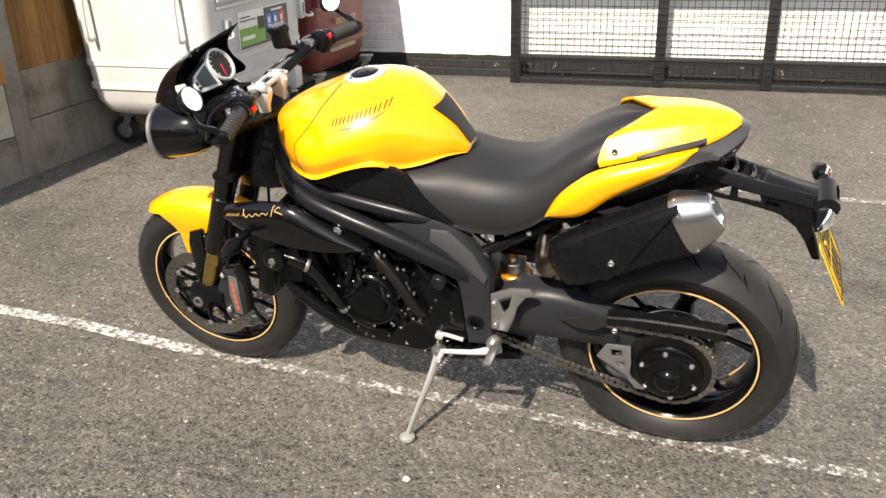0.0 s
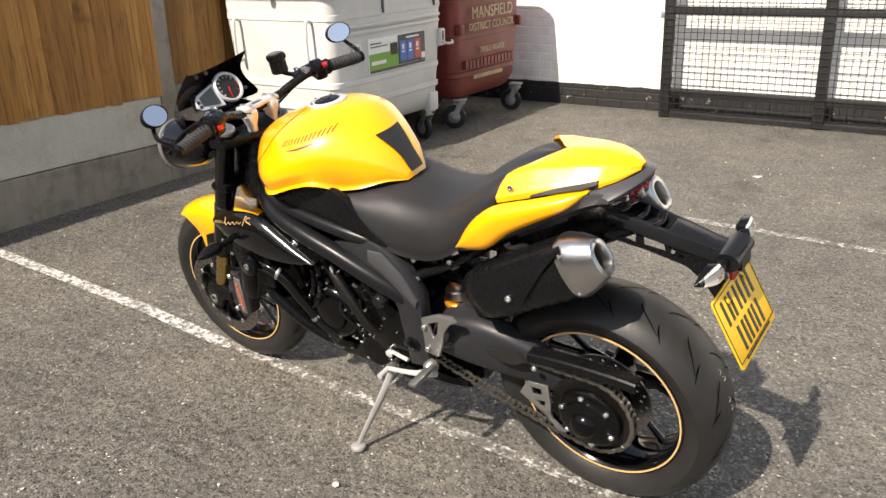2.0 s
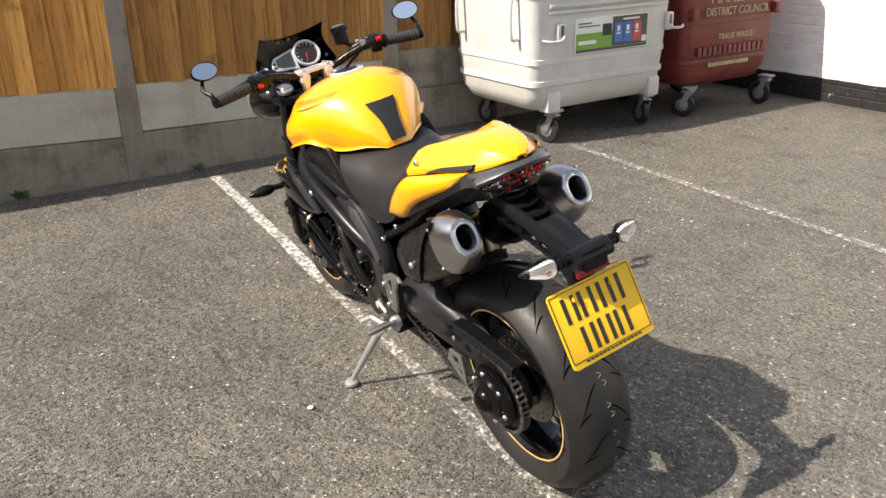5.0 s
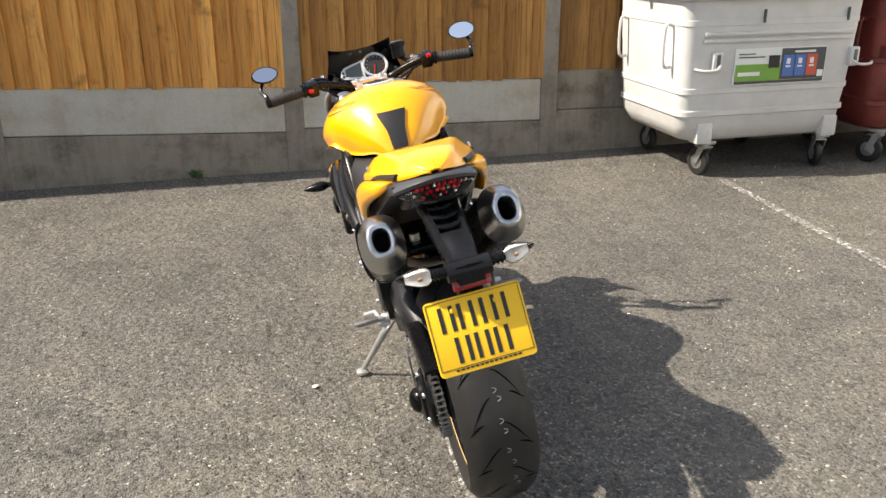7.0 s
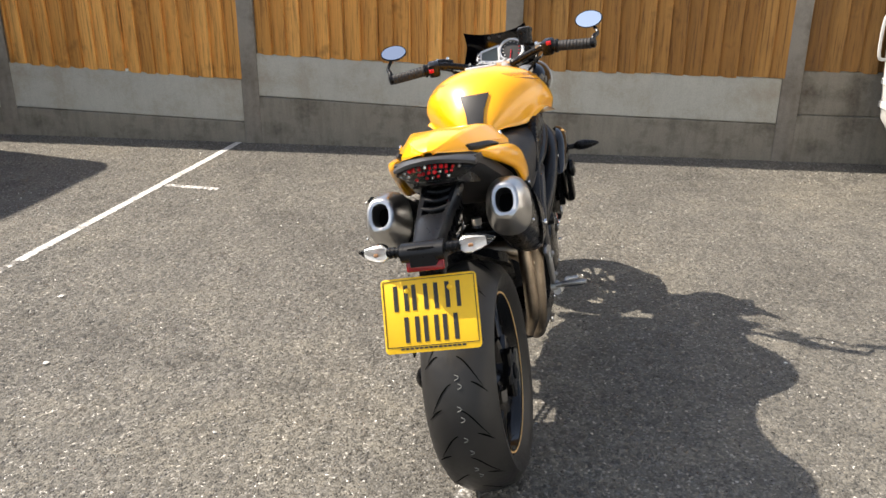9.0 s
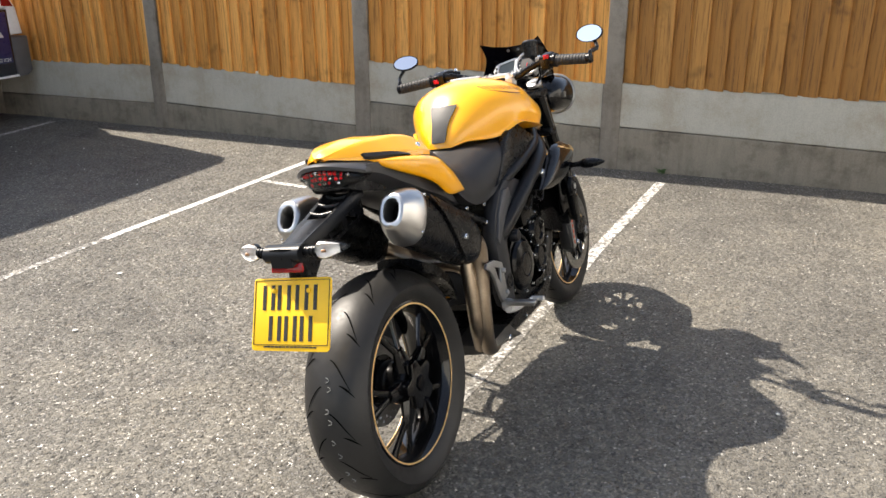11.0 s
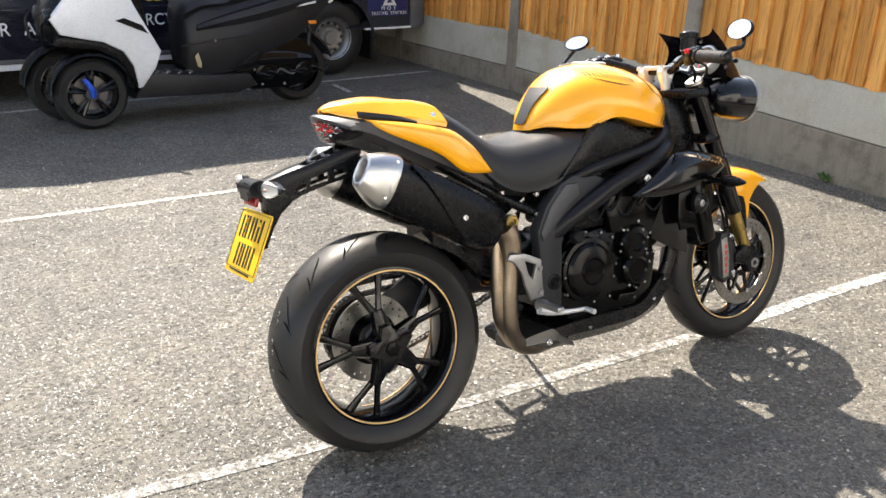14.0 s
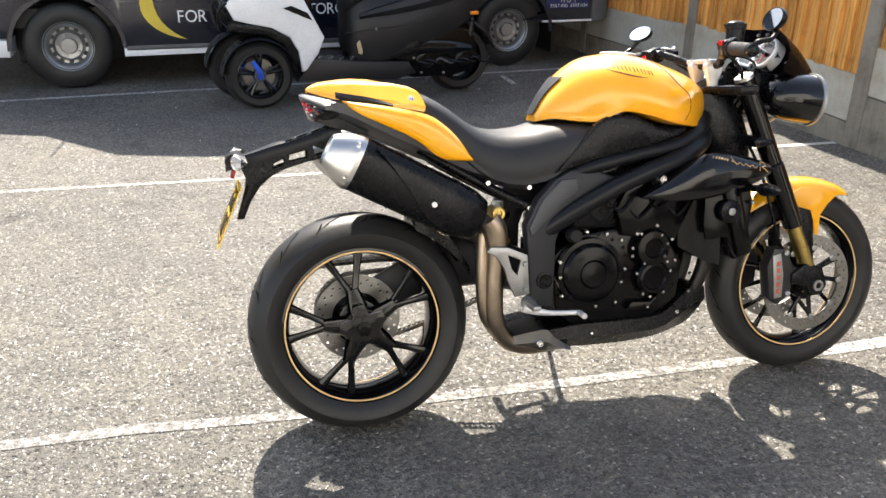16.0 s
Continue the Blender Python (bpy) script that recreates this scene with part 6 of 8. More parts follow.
# hollowed near the tail lamp, a smooth crown further out
loft(bm, [[(x, y * w, zt + dz) for y, dz in ((-1, -0.030), (-1.02, -0.012), (-0.88, 0), (-0.66, -0.0005), (-0.54, -d), (0.54, -d), (0.66, -0.0005), (0.88, 0), (1.02, -0.012), (1, -0.030))] for x, w, zt, d in ((-0.015, 0.054, 0.876, 0.020), (-0.07, 0.049, 0.858, 0.020), (-0.12, 0.045, 0.843, 0.019), (-0.150, 0.043, 0.834, 0.014), (-0.166, 0.042, 0.830, -0.002), (-0.20, 0.039, 0.822, -0.003), (-0.235, 0.035, 0.812, -0.002), (-0.265, 0.033, 0.804, -0.001), (-0.30, 0.034, 0.799, 0.0), (-0.322, 0.029, 0.791, 0.0))], nv=28)
P("hanger_cover", bm, FRAME, None, "smooth black hanger arm with a ribbed hollow", 45)
for x, z in ((-0.050, 0.857), (-0.090, 0.846), (-0.130, 0.835)):
    bm = B()
    tube(bm, [(x, -0.032, z), (x - 0.006, 0, z - 0.004), (x, 0.032, z)], 0.0075, seg=10)
    P("hanger_rib", bm, BLACK, None)
bm = B()
loft(bm, [[(-0.295 + 0.028 * math.cos(a), y, 0.788 + 0.022 * math.sin(a)) for a in [2 * math.pi * k / 12 for k in range(12)]] for y in (-0.05, 0.05)])
P("hanger_head", bm, FRAME, None)
bm = B()
loft(bm, [[(-0.318 + dx * k, y * k, 0.786 + dz * k) for dx, y, dz in ((0.012, -0.034, 0), (0, -0.03, 0.018), (0, 0.03, 0.018), (0.012, 0.034, 0), (0, 0.03, -0.016), (0, -0.03, -0.016))] for k in (1.0, 0.9, 0.6)], nu=2)
P("plate_lamp", bm, BLACK, None, "black plate lamp housing")
bm = B()
prism(bm, [(-0.285, 0.785), (-0.20, 0.768), (-0.165, 0.760), (-0.205, 0.742), (-0.238, 0.715), (-0.262, 0.680), (-0.285, 0.632), (-0.303, 0.632), (-0.276, 0.712), (-0.272, 0.75)], 0.06, bev=0.008, place=Matrix.Translation((0, -0.030, 0)))
P("plate_bracket", bm, BLACK, None)
bm = B()
box(bm, -0.006, 0.004, -0.044, 0.044, -0.012, 0.012, 0.003)
bmesh.ops.transform(bm, matrix=pose(-0.303, 0, 0.756, 0, 18), verts=bm.verts)
P("reflector", bm, REDLENS, None, "red rear reflector")
PL = pose(-0.322, 0.006, 0.648, 0, 25, 0)
bm = B()
ring = [(p[0], p[1]) for p in rounded(0, 0, 0.112, 0.085, 0.010, 0)]
prism(bm, ring, 0.003, bev=0.0008, place=PL @ Matrix(((0, -1, 0, 0), (1, 0, 0, 0), (0, 0, 1, 0), (0, 0, 0, 1))))
plate = P("number_plate", bm, PLATE, None, "yellow number plate with black bars for characters")


def plate_bar(y0, y1, z0, z1, name="plate_bar"):
    bm = B()
    box(bm, -0.0045, -0.0028, y0, y1, z0, z1)
    bmesh.ops.transform(bm, matrix=PL, verts=bm.verts)
    part(name, bm, INK, plate, smooth=0)


# each character stands as a pair of upright bars
for y, w in ((0.066, 0.019), (0.021, 0.021), (-0.017, 0.0), (-0.056, 0.019)):
    for k in ((-1, 1) if w else (0,)):
        plate_bar(y + k * w * 0.66 - 0.0048, y + k * w * 0.66 + 0.0048, 0.010, 0.068)
for y in (0.045, 0.0, -0.045):
    for k in (-1, 1):
        plate_bar(y + k * 0.0125 - 0.0048, y + k * 0.0125 + 0.0048, -0.062, -0.004)
for i in range(14):
    plate_bar(0.075 - i * 0.011 - 0.008, 0.075 - i * 0.011, -0.0775, -0.0735, "print_bar")
for z in (-0.0705, 0.0795):
    plate_bar(-0.107, 0.107, z - 0.0006, z + 0.0006, "plate_border")
for y in (-0.107, 0.107):
    plate_bar(y - 0.0006, y + 0.0006, -0.0705, 0.0795, "plate_border")
for y in (0.05, -0.05):
    bm = B()
    lathe(bm, PL @ Vector((-0.003, y, 0.055)), (-1, 0, 0.36), [(0.006, 0), (0.006, 0.004), (0.003, 0.006)], 12)
    part("plate_screw_cap", bm, PLATE, plate)
# indicators
for s in (1, -1):
    bm = B()
    tube(bm, [(-0.293, s * 0.045, 0.79), (-0.290, s * 0.085, 0.792)], 0.011, seg=12)
    for k in range(3):
        lathe(bm, (-0.291, s * (0.055 + k * 0.010), 0.79), (0, s, 0), [(0.011, 0), (0.0135, 0.001), (0.0135, 0.004), (0.011, 0.005)], 12)
    ind = P("indicator", bm, BLACK, None, "rear indicator on a ribbed stalk")
    secs = ((0.084, 0.013, 0), (0.096, 0.0215, 0), (0.116, 0.021, 0.003), (0.140, 0.013, 0.010), (0.160, 0.003, 0.018))
    bm = B()
    loft(bm, [[(-0.288 + a * r + off, s * y, 0.792 + b * r * 0.95) for a, b in ((1.04, 0), (0.62, 0.84), (-0.22, 1.0), (-0.25, 0.9), (-0.25, -0.9), (-0.22, -1.0), (0.72, -0.74))] for y, r, off in secs], nv=14)
    P("indicator_shell", bm, BLACK, ind, "black indicator shell")
    bm = B()
    loft(bm, [[(-0.288 + a * r + off, s * y, 0.792 + b * r * 0.95) for a, b in ((-0.26, 0.86), (-0.32, 0.84), (-0.50, 0.72), (-0.34, 0.5), (-0.29, 0.0), (-0.34, -0.5), (-0.46, -0.70), (-0.32, -0.82), (-0.26, -0.84))] for y, r, off in ((0.086, 0.013, 0), (0.096, 0.021, 0), (0.116, 0.0205, 0.003), (0.140, 0.0125, 0.010))], nv=12)
    P("indicator_reflector", bm, SILVER, ind)
    bm = B()
    loft(bm, [[(-0.288 + a * r + off, s * y, 0.792 + b * r * 0.95) for a, b in ((-0.27, 0.9), (-0.40, 0.96), (-0.86, 0.6), (-0.95, -0.1), (-0.74, -0.75), (-0.27, -0.9))] for y, r, off in secs], nu=2, nv=14)
    o = P("indicator_lens", bm, GLASS, ind, "clear pointed indicator lens")
    o.visible_shadow = False
    bm = B()
    lathe(bm, (-0.301, s * 0.104, 0.792), (0, s, 0), [(0.003, 0), (0.0042, 0.005), (0.003, 0.010), (0.0, 0.011)], 10)
    P("bulb", bm, BULB, ind, "amber bulb")


# ---- exhaust ----
for s in (1, -1):
    C0, C1 = Vector((0.325 if s < 0 else 0.282, s * 0.142, 0.603 if s < 0 else 0.626)), Vector((-0.006, s * 0.156, 0.782))
    ax = (C1 - C0).normalized()
    side = Vector((0, 1, 0))
    upv = side.cross(ax).normalized()
    if upv.z < 0:
        upv = -upv

    def oval(d, hw, hh, n=28, e=2.6, dx=0.0):
        """A ring round the silencer at d metres from its front."""
        o = C0 + ax * d
        out = []
        for k in range(n):
            a = 2 * math.pi * k / n
            c, q = math.cos(a), math.sin(a)
            out.append(o + side * (hw * math.copysign(abs(c) ** (2 / e), c)) + upv * (hh * math.copysign(abs(q) ** (2 / e), q) + dx))
        return out
    L = (C1 - C0).length
    bm = B()
    loft(bm, [oval(d, a, b) for d, a, b in ((-0.012, 0.034, 0.042), (0.0, 0.048, 0.060), (0.04, 0.055, 0.071), (0.12, 0.056, 0.073), (L, 0.056, 0.073))])
    sil = P("silencer", bm, BLACK, None, "satin black silencer with brushed end cap", 50)
    bm = B()
    loft(bm, [oval(d, a, b, e=2.45) for d, a, b in ((L - 0.010, 0.0575, 0.075), (L + 0.000, 0.0582, 0.0756), (L + 0.004, 0.0575, 0.075), (L + 0.036, 0.0500, 0.0635), (L + 0.064, 0.0385, 0.0480), (L + 0.071, 0.0345, 0.0435), (L + 0.0735, 0.0290, 0.0375), (L + 0.072, 0.0225, 0.0310), (L + 0.062, 0.0195, 0.0275), (L + 0.020, 0.0185, 0.0265))])
    P("end_cap", bm, TITAN, sil, "brushed metal end cap", 35)
    bm = B()
    loft(bm, [oval(d, 0.0192, 0.0270, e=2.45) for d in (L + 0.024, L + 0.028)])
    P("outlet", bm, GROOVE, sil)
    # strap and guard plate with its swept edge
    bm = B()
    loft(bm, [oval(d, 0.0595, 0.0745) for d in (0.095, 0.100, 0.104, 0.109)])
    P("silencer_strap", bm, BLACK, sil)
    bm = B()
    rings = []
    for d, top, bot in ((0.10, 0.060, -0.062), (0.16, 0.062, -0.040), (0.22, 0.063, -0.004), (0.29, 0.064, 0.034), (0.34, 0.066, 0.055)):
        o = C0 + ax * d + side * s * 0.0
        ys = lambda h: 0.0610 * (1 - abs(h / 0.078) ** 2.8) ** (1 / 2.8)
        hs = [bot + (top - bot) * k / 5 for k in range(6)]
        rings.append([o + side * s * (ys(h) + 0.0025) + upv * h for h in hs] + [o + side * s * (ys(h) - 0.004) + upv * h for h in hs[::-1]])
    loft(bm, rings, nv=20)
    P("heat_shield", bm, BLACK, sil, "matt black heat shield", 50)
    for d, h in ((0.145, -0.01), (L + 0.012, 0.05), (L + 0.012, -0.045)):
        o = C0 + ax * d + side * s * 0.064 * (1 - abs(h / 0.078) ** 2.8) ** (1 / 2.8) + upv * h
        bolt(o, (0, s, 0), 0.009 if d < 0.2 else 0.004, 0.007 if d < 0.2 else 0.004, parent=sil)
    bm = B()
    prism(bm, [(0.13, 0.782), (0.15, 0.786), (0.20, 0.766), (0.18, 0.762)], 0.006, place=Matrix.Translation((0, s * 0.125 - 0.004, 0)))
    P("silencer_hanger", bm, CAST, sil)
bm = B()
tube(bm, [(0.36, -0.142, 0.60), (0.378, -0.142, 0.565), (0.382, -0.14, 0.50), (0.374, -0.135, 0.40), (0.380, -0.125, 0.30), (0.420, -0.105, 0.235), (0.50, -0.08, 0.205), (0.60, -0.04, 0.20)], [0.034, 0.034, 0.029, 0.026, 0.025, 0.026, 0.028, 0.030], seg=20)
P("link_pipe", bm, PIPE, None, "heat-tinted exhaust link pipe")
bm = B()
tube(bm, [(0.288, 0.142, 0.622), (0.325, 0.115, 0.585), (0.350, 0.03, 0.545), (0.365, -0.08, 0.53), (0.376, -0.130, 0.48)], 0.027, seg=16)
P("crossover_pipe", bm, PIPE, None)
bm = B()
tube(bm, [(0.356, -0.115, 0.56), (0.348, -0.118, 0.44), (0.358, -0.11, 0.32), (0.41, -0.085, 0.24)], 0.022, seg=14)
P("link_pipe", bm, PIPE, None)
for i, y in enumerate((-0.085, 0.0, 0.085)):
    bm = B()
    tube(bm, [(0.955, y, 0.52), (1.03, y * 1.2, 0.50), (1.045, y * 1.25, 0.40), (0.985, y * 1.0, 0.28), (0.86, y * 0.6, 0.215), (0.66, y * 0.3 - 0.02, 0.20)], 0.021, seg=14)
    P("header_pipe", bm, SOOT, None, "dark sooty exhaust header")
# belly cover
bm = B()
loft(bm, [[(x, y, z) for y, z in ((-w, zt), (-w - 0.006, (zt + zb) / 2), (-w * 0.75, zb), (0, zb - 0.006), (w * 0.52, zb), (w * 0.70, (zt + zb) / 2), (w * 0.68, zt))] for x, zt, zb, w in ((0.42, 0.243, 0.215, 0.112), (0.50, 0.256, 0.202, 0.128), (0.63, 0.266, 0.192, 0.134), (0.78, 0.264, 0.188, 0.134), (0.89, 0.268, 0.194, 0.130), (0.965, 0.315, 0.212, 0.122), (1.01, 0.343, 0.228, 0.114), (1.055, 0.332, 0.262, 0.10))], nv=24)
P("belly_pan", bm, BLACK, None, "black exhaust belly cover", 35)
bm = B()
loft(bm, [[(x, y, z) for y, z in ((-w, zt), (-w - 0.006, (zt + zb) / 2), (-w * 0.75, zb), (0, zb - 0.006), (0, zt))] for x, zt, zb, w in ((0.408, 0.240, 0.212, 0.108), (0.43, 0.251, 0.207, 0.124), (0.50, 0.263, 0.197, 0.134), (0.530, 0.262, 0.193, 0.1375), (0.555, 0.236, 0.190, 0.139), (0.60, 0.206, 0.188, 0.138))], nv=18)
P("collector_shell", bm, COLLECTOR, None, "dull metal collector shell", 35)
bolt((0.505, -0.140, 0.228), (0, -1, 0), 0.011, 0.008)
bolt((0.665, -0.14, 0.240), (0, -1, 0), 0.006)
bolt((0.945, -0.130, 0.272), (0, -1, 0), 0.007)

# ---- frame ----
for s in (1, -1):
    bm = B()
    tube(bm, [(1.06, s * 0.055, 0.835), (1.01, s * 0.115, 0.805), (0.93, s * 0.152, 0.775), (0.82, s * 0.165, 0.757), (0.70, s * 0.165, 0.735), (0.63, s * 0.156, 0.718), (0.575, s * 0.142, 0.700)], [0.028, 0.024, 0.021, 0.020, 0.020, 0.019, 0.015], seg=16)
    P("frame_tube", bm, FRAME, None, "graphite grey frame spar", 60)
    bm = B()
    tube(bm, [(1.06, s * 0.060, 0.79), (1.01, s * 0.125, 0.768), (0.93, s * 0.170, 0.740), (0.83, s * 0.185, 0.710), (0.72, s * 0.185, 0.670), (0.62, s * 0.176, 0.620), (0.545, s * 0.160, 0.575), (0.515, s * 0.146, 0.545)], [0.030, 0.028, 0.026, 0.026, 0.026, 0.027, 0.027, 0.024], seg=16)
    P("frame_tube", bm, FRAME, None, "graphite grey frame spar", 60)
    # cast side plate down to the swingarm pivot
    bm = B()
    prism(bm, [(0.745, 0.686), (0.66, 0.722), (0.590, 0.724), (0.545, 0.702), (0.492, 0.648), (0.456, 0.578), (0.460, 0.520), (0.462, 0.385), (0.474, 0.345), (0.538, 0.340), (0.544, 0.450), (0.548, 0.525), (0.566, 0.572), (0.612, 0.602), (0.70, 0.655)], 0.050, bev=0.016, place=Matrix.Translation((0, s * 0.150 - 0.025, 0)))
    pl = P("frame_plate", bm, PLATE_GREY, None, "cast graphite grey frame plate")
    bm = B()
    prism(bm, [(0.605, 0.700), (0.560, 0.700), (0.503, 0.645), (0.464, 0.572), (0.472, 0.548), (0.520, 0.592), (0.570, 0.636), (0.612, 0.664)], 0.014, bev=0.0065, place=Matrix.Translation((0, s * 0.1745 - 0.007, 0)))
    P("frame_facet", bm, FACET, pl, "paler cast facet")
    bm = B()
    prism(bm, [(0.782, 0.738), (0.67, 0.738), (0.600, 0.722), (0.655, 0.694), (0.73, 0.713)], 0.004, place=Matrix.Translation((0, s * 0.150 - 0.002, 0)))
    P("frame_recess", bm, INK, pl)
    bm = B()
    lathe(bm, (0.508, s * 0.172, 0.420), (0, s, 0), [(0.0, 0.003), (0.016, 0.003), (0.019, 0.006), (0.024, 0.005), (0.026, 0.0)], 24)
    P("pivot_cap", bm, BLACK, pl)
    for x, z, r in ((0.853, 0.683, 0.013), (0.598, 0.541, 0.013)):
        bolt((x, s * (0.196 if x > 0.7 else 0.178), z), (0, s, 0), r, 0.012, CHROME, "frame_bolt")
        bm = B()
        lathe(bm, (x, s * (0.170 if x > 0.7 else 0.165), z), (0, s, 0), [(0.022, 0), (0.020, 0.022), (0.016, 0.026)], 18)
        P("bolt_boss", bm, FRAME, pl)
    # rear subframe
    bm = B()
    tube(bm, [(0.49, s * 0.13, 0.62), (0.42, s * 0.125, 0.655), (0.30, s * 0.115, 0.725), (0.18, s * 0.108, 0.80)], 0.014, seg=12)
    P("subframe_tube", bm, BLACK, None)
    bm = B()
    tube(bm, [(0.50, s * 0.13, 0.70), (0.42, s * 0.122, 0.705), (0.32, s * 0.115, 0.745)], 0.012, seg=10)
    P("subframe_tube", bm, BLACK, None)
    for x, z in ((0.478, 0.622), (0.478, 0.680), (0.36, 0.70)):
        bolt((x, s * 0.142, z), (0, s, 0), 0.008, 0.008)
    # airbox side cover between tank, seat and spar
    bm = B()
    prism(bm, [(0.925, 0.800), (0.86, 0.826), (0.78, 0.868), (0.70, 0.862), (0.665, 0.842), (0.60, 0.775), (0.545, 0.715), (0.60, 0.728), (0.70, 0.752), (0.82, 0.772)], 0.03, bev=0.010, place=Matrix.Translation((0, s * 0.158 - 0.015, 0)))
    P("side_cover", bm, BLACK, None, "matt black airbox side cover")
    # rider peg hanger
    bm = B()
    prism(bm, [(0.340, 0.517), (0.352, 0.529), (0.402, 0.525), (0.458, 0.499), (0.462, 0.388), (0.418, 0.384), (0.398, 0.430), (0.388, 0.470), (0.366, 0.502)], 0.012, [[(0.402, 0.502), (0.412, 0.462), (0.426, 0.446), (0.438, 0.486)][::-1]], bev=0.004, place=Matrix.Translation((0, s * 0.178 - 0.006, 0.026 if s > 0 else 0)))
    hg = P("peg_hanger", bm, CAST, None, "cast aluminium heel guard")
    for x, z in ((0.449, 0.475 + 0.013 * (s + 1)), (0.449, 0.405 + 0.013 * (s + 1))):
        bolt((x, s * 0.185, z), (0, s, 0), 0.008, 0.007, STEEL, "bolt", hg)
    bm = B()
    tube(bm, [(0.448, s * 0.18, 0.368), (0.448, s * 0.27, 0.368)], 0.009, seg=10)
    box(bm, 0.436, 0.460, min(s * 0.20, s * 0.278), max(s * 0.20, s * 0.278), 0.366, 0.378, 0.004)
    P("footpeg", bm, CAST, hg, "ribbed aluminium footpeg")
    bm = B()
    tube(bm, [(0.440, s * 0.185, 0.352), (0.475, s * 0.188, 0.340), (0.52, s * 0.192, 0.330), (0.60, s * 0.20, 0.325)], [0.013, 0.012, 0.008, 0.007], seg=10)
    cyl(bm, (0.60, s * 0.20, 0.325), (0.60, s * 0.24, 0.325), 0.008)
    P("foot_lever", bm, SILVER, hg, "aluminium foot lever")
    bm = B()
    lathe(bm, (0.46, s * 0.165, 0.36), (0, s, 0), [(0.02, 0), (0.02, 0.02), (0.012, 0.03)], 14)
    P("lever_pivot", bm, STEEL, hg)

# ---- swingarm, chain, final drive (left) ----
bm = B()
SW = [(0.535, 0.420, 0.045, 0.130, -0.12), (0.47, 0.430, 0.062, 0.140, -0.10), (0.40, 0.440, 0.072, 0.145, 0.03), (0.32, 0.440, 0.078, 0.142, 0.06), (0.24, 0.428, 0.072, 0.134, 0.07), (0.17, 0.405, 0.062, 0.118, 0.065), (0.10, 0.372, 0.060, 0.098, 0.06), (0.04, 0.340, 0.066, 0.096, 0.06), (-0.04, 0.318, 0.060, 0.094, 0.06), (-0.08, 0.315, 0.02, 0.090, 0.07)]
loft(bm, [[(x, y0 + (y1 - y0) * u, z + h * v) for u, v in ((0, -0.8), (0.3, -1), (0.75, -0.95), (1, -0.6), (1, 0.35), (0.85, 0.85), (0.4, 1), (0, 0.85))] for x, z, h, y1, y0 in SW], nu=2, nv=40)
P("swingarm", bm, PLATE_GREY, None, "graphite single-sided swingarm", 60)
bm = B()
prism(bm, [(0.285, 0.455), (0.19, 0.475), (0.165, 0.452), (0.20, 0.432), (0.24, 0.432)], 0.006, place=Matrix.Translation((0, 0.139, 0)) @ pose(0, 0, 0, 0, 0, 2))
P("swingarm_recess", bm, INK, None)
bm = B()
loft(bm, [[(x, y, z) for y, z in ((0.092, zc + 0.004), (0.092, zc + 0.014), (0.100, zc + 0.020), (0.131, zc + 0.020), (0.136, zc + 0.0165), (0.138, zc - 0.004), (0.134, zc - 0.004), (0.132, zc + 0.008), (0.12, zc + 0.012), (0.10, zc + 0.012))] for x, zc in ((0.17, 0.446), (0.08, 0.452), (-0.05, 0.450), (-0.12, 0.444))], nv=14)
P("chain_guard", bm, BLACK, None, "black chain guard", 30)
bolt((0.148, 0.141, 0.432), (0, 1, 0), 0.008)
bm = B()
lathe(bm, (RC[0], 0.125, RC[1]), (0, 1, 0), [(0.086, 0), (0.084, 0.010), (0.078, 0.016), (0.064, 0.020), (0.060, 0.028), (0.036, 0.036), (0.034, 0.042), (0.026, 0.052), (0.016, 0.058), (0.0, 0.060)], 48)
P("hub_cover", bm, ENGINE, None, "black domed wheel hub cover", 30)
for k in range(6):
    a = radians(22 + 60 * k)
    bolt((RC[0] + 0.071 * math.cos(a), 0.143, RC[1] + 0.071 * math.sin(a)), (0, 1, 0), 0.008, 0.007)
bm = B()
teeth = []
for k in range(42):
    for f, r in ((0, 0.106), (0.3, 0.114), (0.6, 0.114), (0.9, 0.106)):
        a = 2 * math.pi * (k + f) / 42
        teeth.append((RC[0] + r * math.cos(a), RC[1] + r * math.sin(a)))
prism(bm, teeth, 0.007, place=Matrix.Translation((0, 0.107, 0)))
P("sprocket", bm, SOOT, None, "oily steel rear sprocket", 20)
bm = B()
prism(bm, [(0.190, 0.352), (0.165, 0.395), (0.105, 0.398), (0.102, 0.340), (0.108, 0.29), (0.088, 0.262), (0.066, 0.262), (0.090, 0.288)], 0.006, [h[::-1] for h in ([(0.155, 0.382), (0.125, 0.382), (0.125, 0.362), (0.150, 0.358)], [(0.145, 0.342), (0.118, 0.346), (0.118, 0.328), (0.130, 0.325)], [(0.116, 0.315), (0.106, 0.316), (0.100, 0.296), (0.104, 0.298)])], bev=0.0015, place=Matrix.Translation((0, 0.150, 0)))
P("toe_guard", bm, CAST, None, "pierced aluminium chain toe guard")
# chain: a closed run of link plates and rollers
run = []
fs = (0.515, 0.395, 0.040)
rr = 0.112
for k in range(15):
    a = radians(83 + k * (277 - 83) / 14)
    run.append(Vector((RC[0] + rr * math.cos(a), 0, RC[1] + rr * math.sin(a))))
low0, low1 = run[-1], Vector((fs[0], 0, fs[1] - 0.045))
for k in range(1, 28):
    p = low0.lerp(low1, k / 27)
    p.z -= 0.012 * math.sin(math.pi * k / 27)
    run.append(p)
top0, top1 = Vector((fs[0], 0, fs[1] + 0.045)), run[0]
run.append(Vector((fs[0] + 0.042, 0, fs[1])))
for k in range(0, 27):
    run.append(top0.lerp(top1, k / 27))
total = sum((b - a).length for a, b in zip(run, run[1:] + run[:1]))
links = int(total / 0.0159)
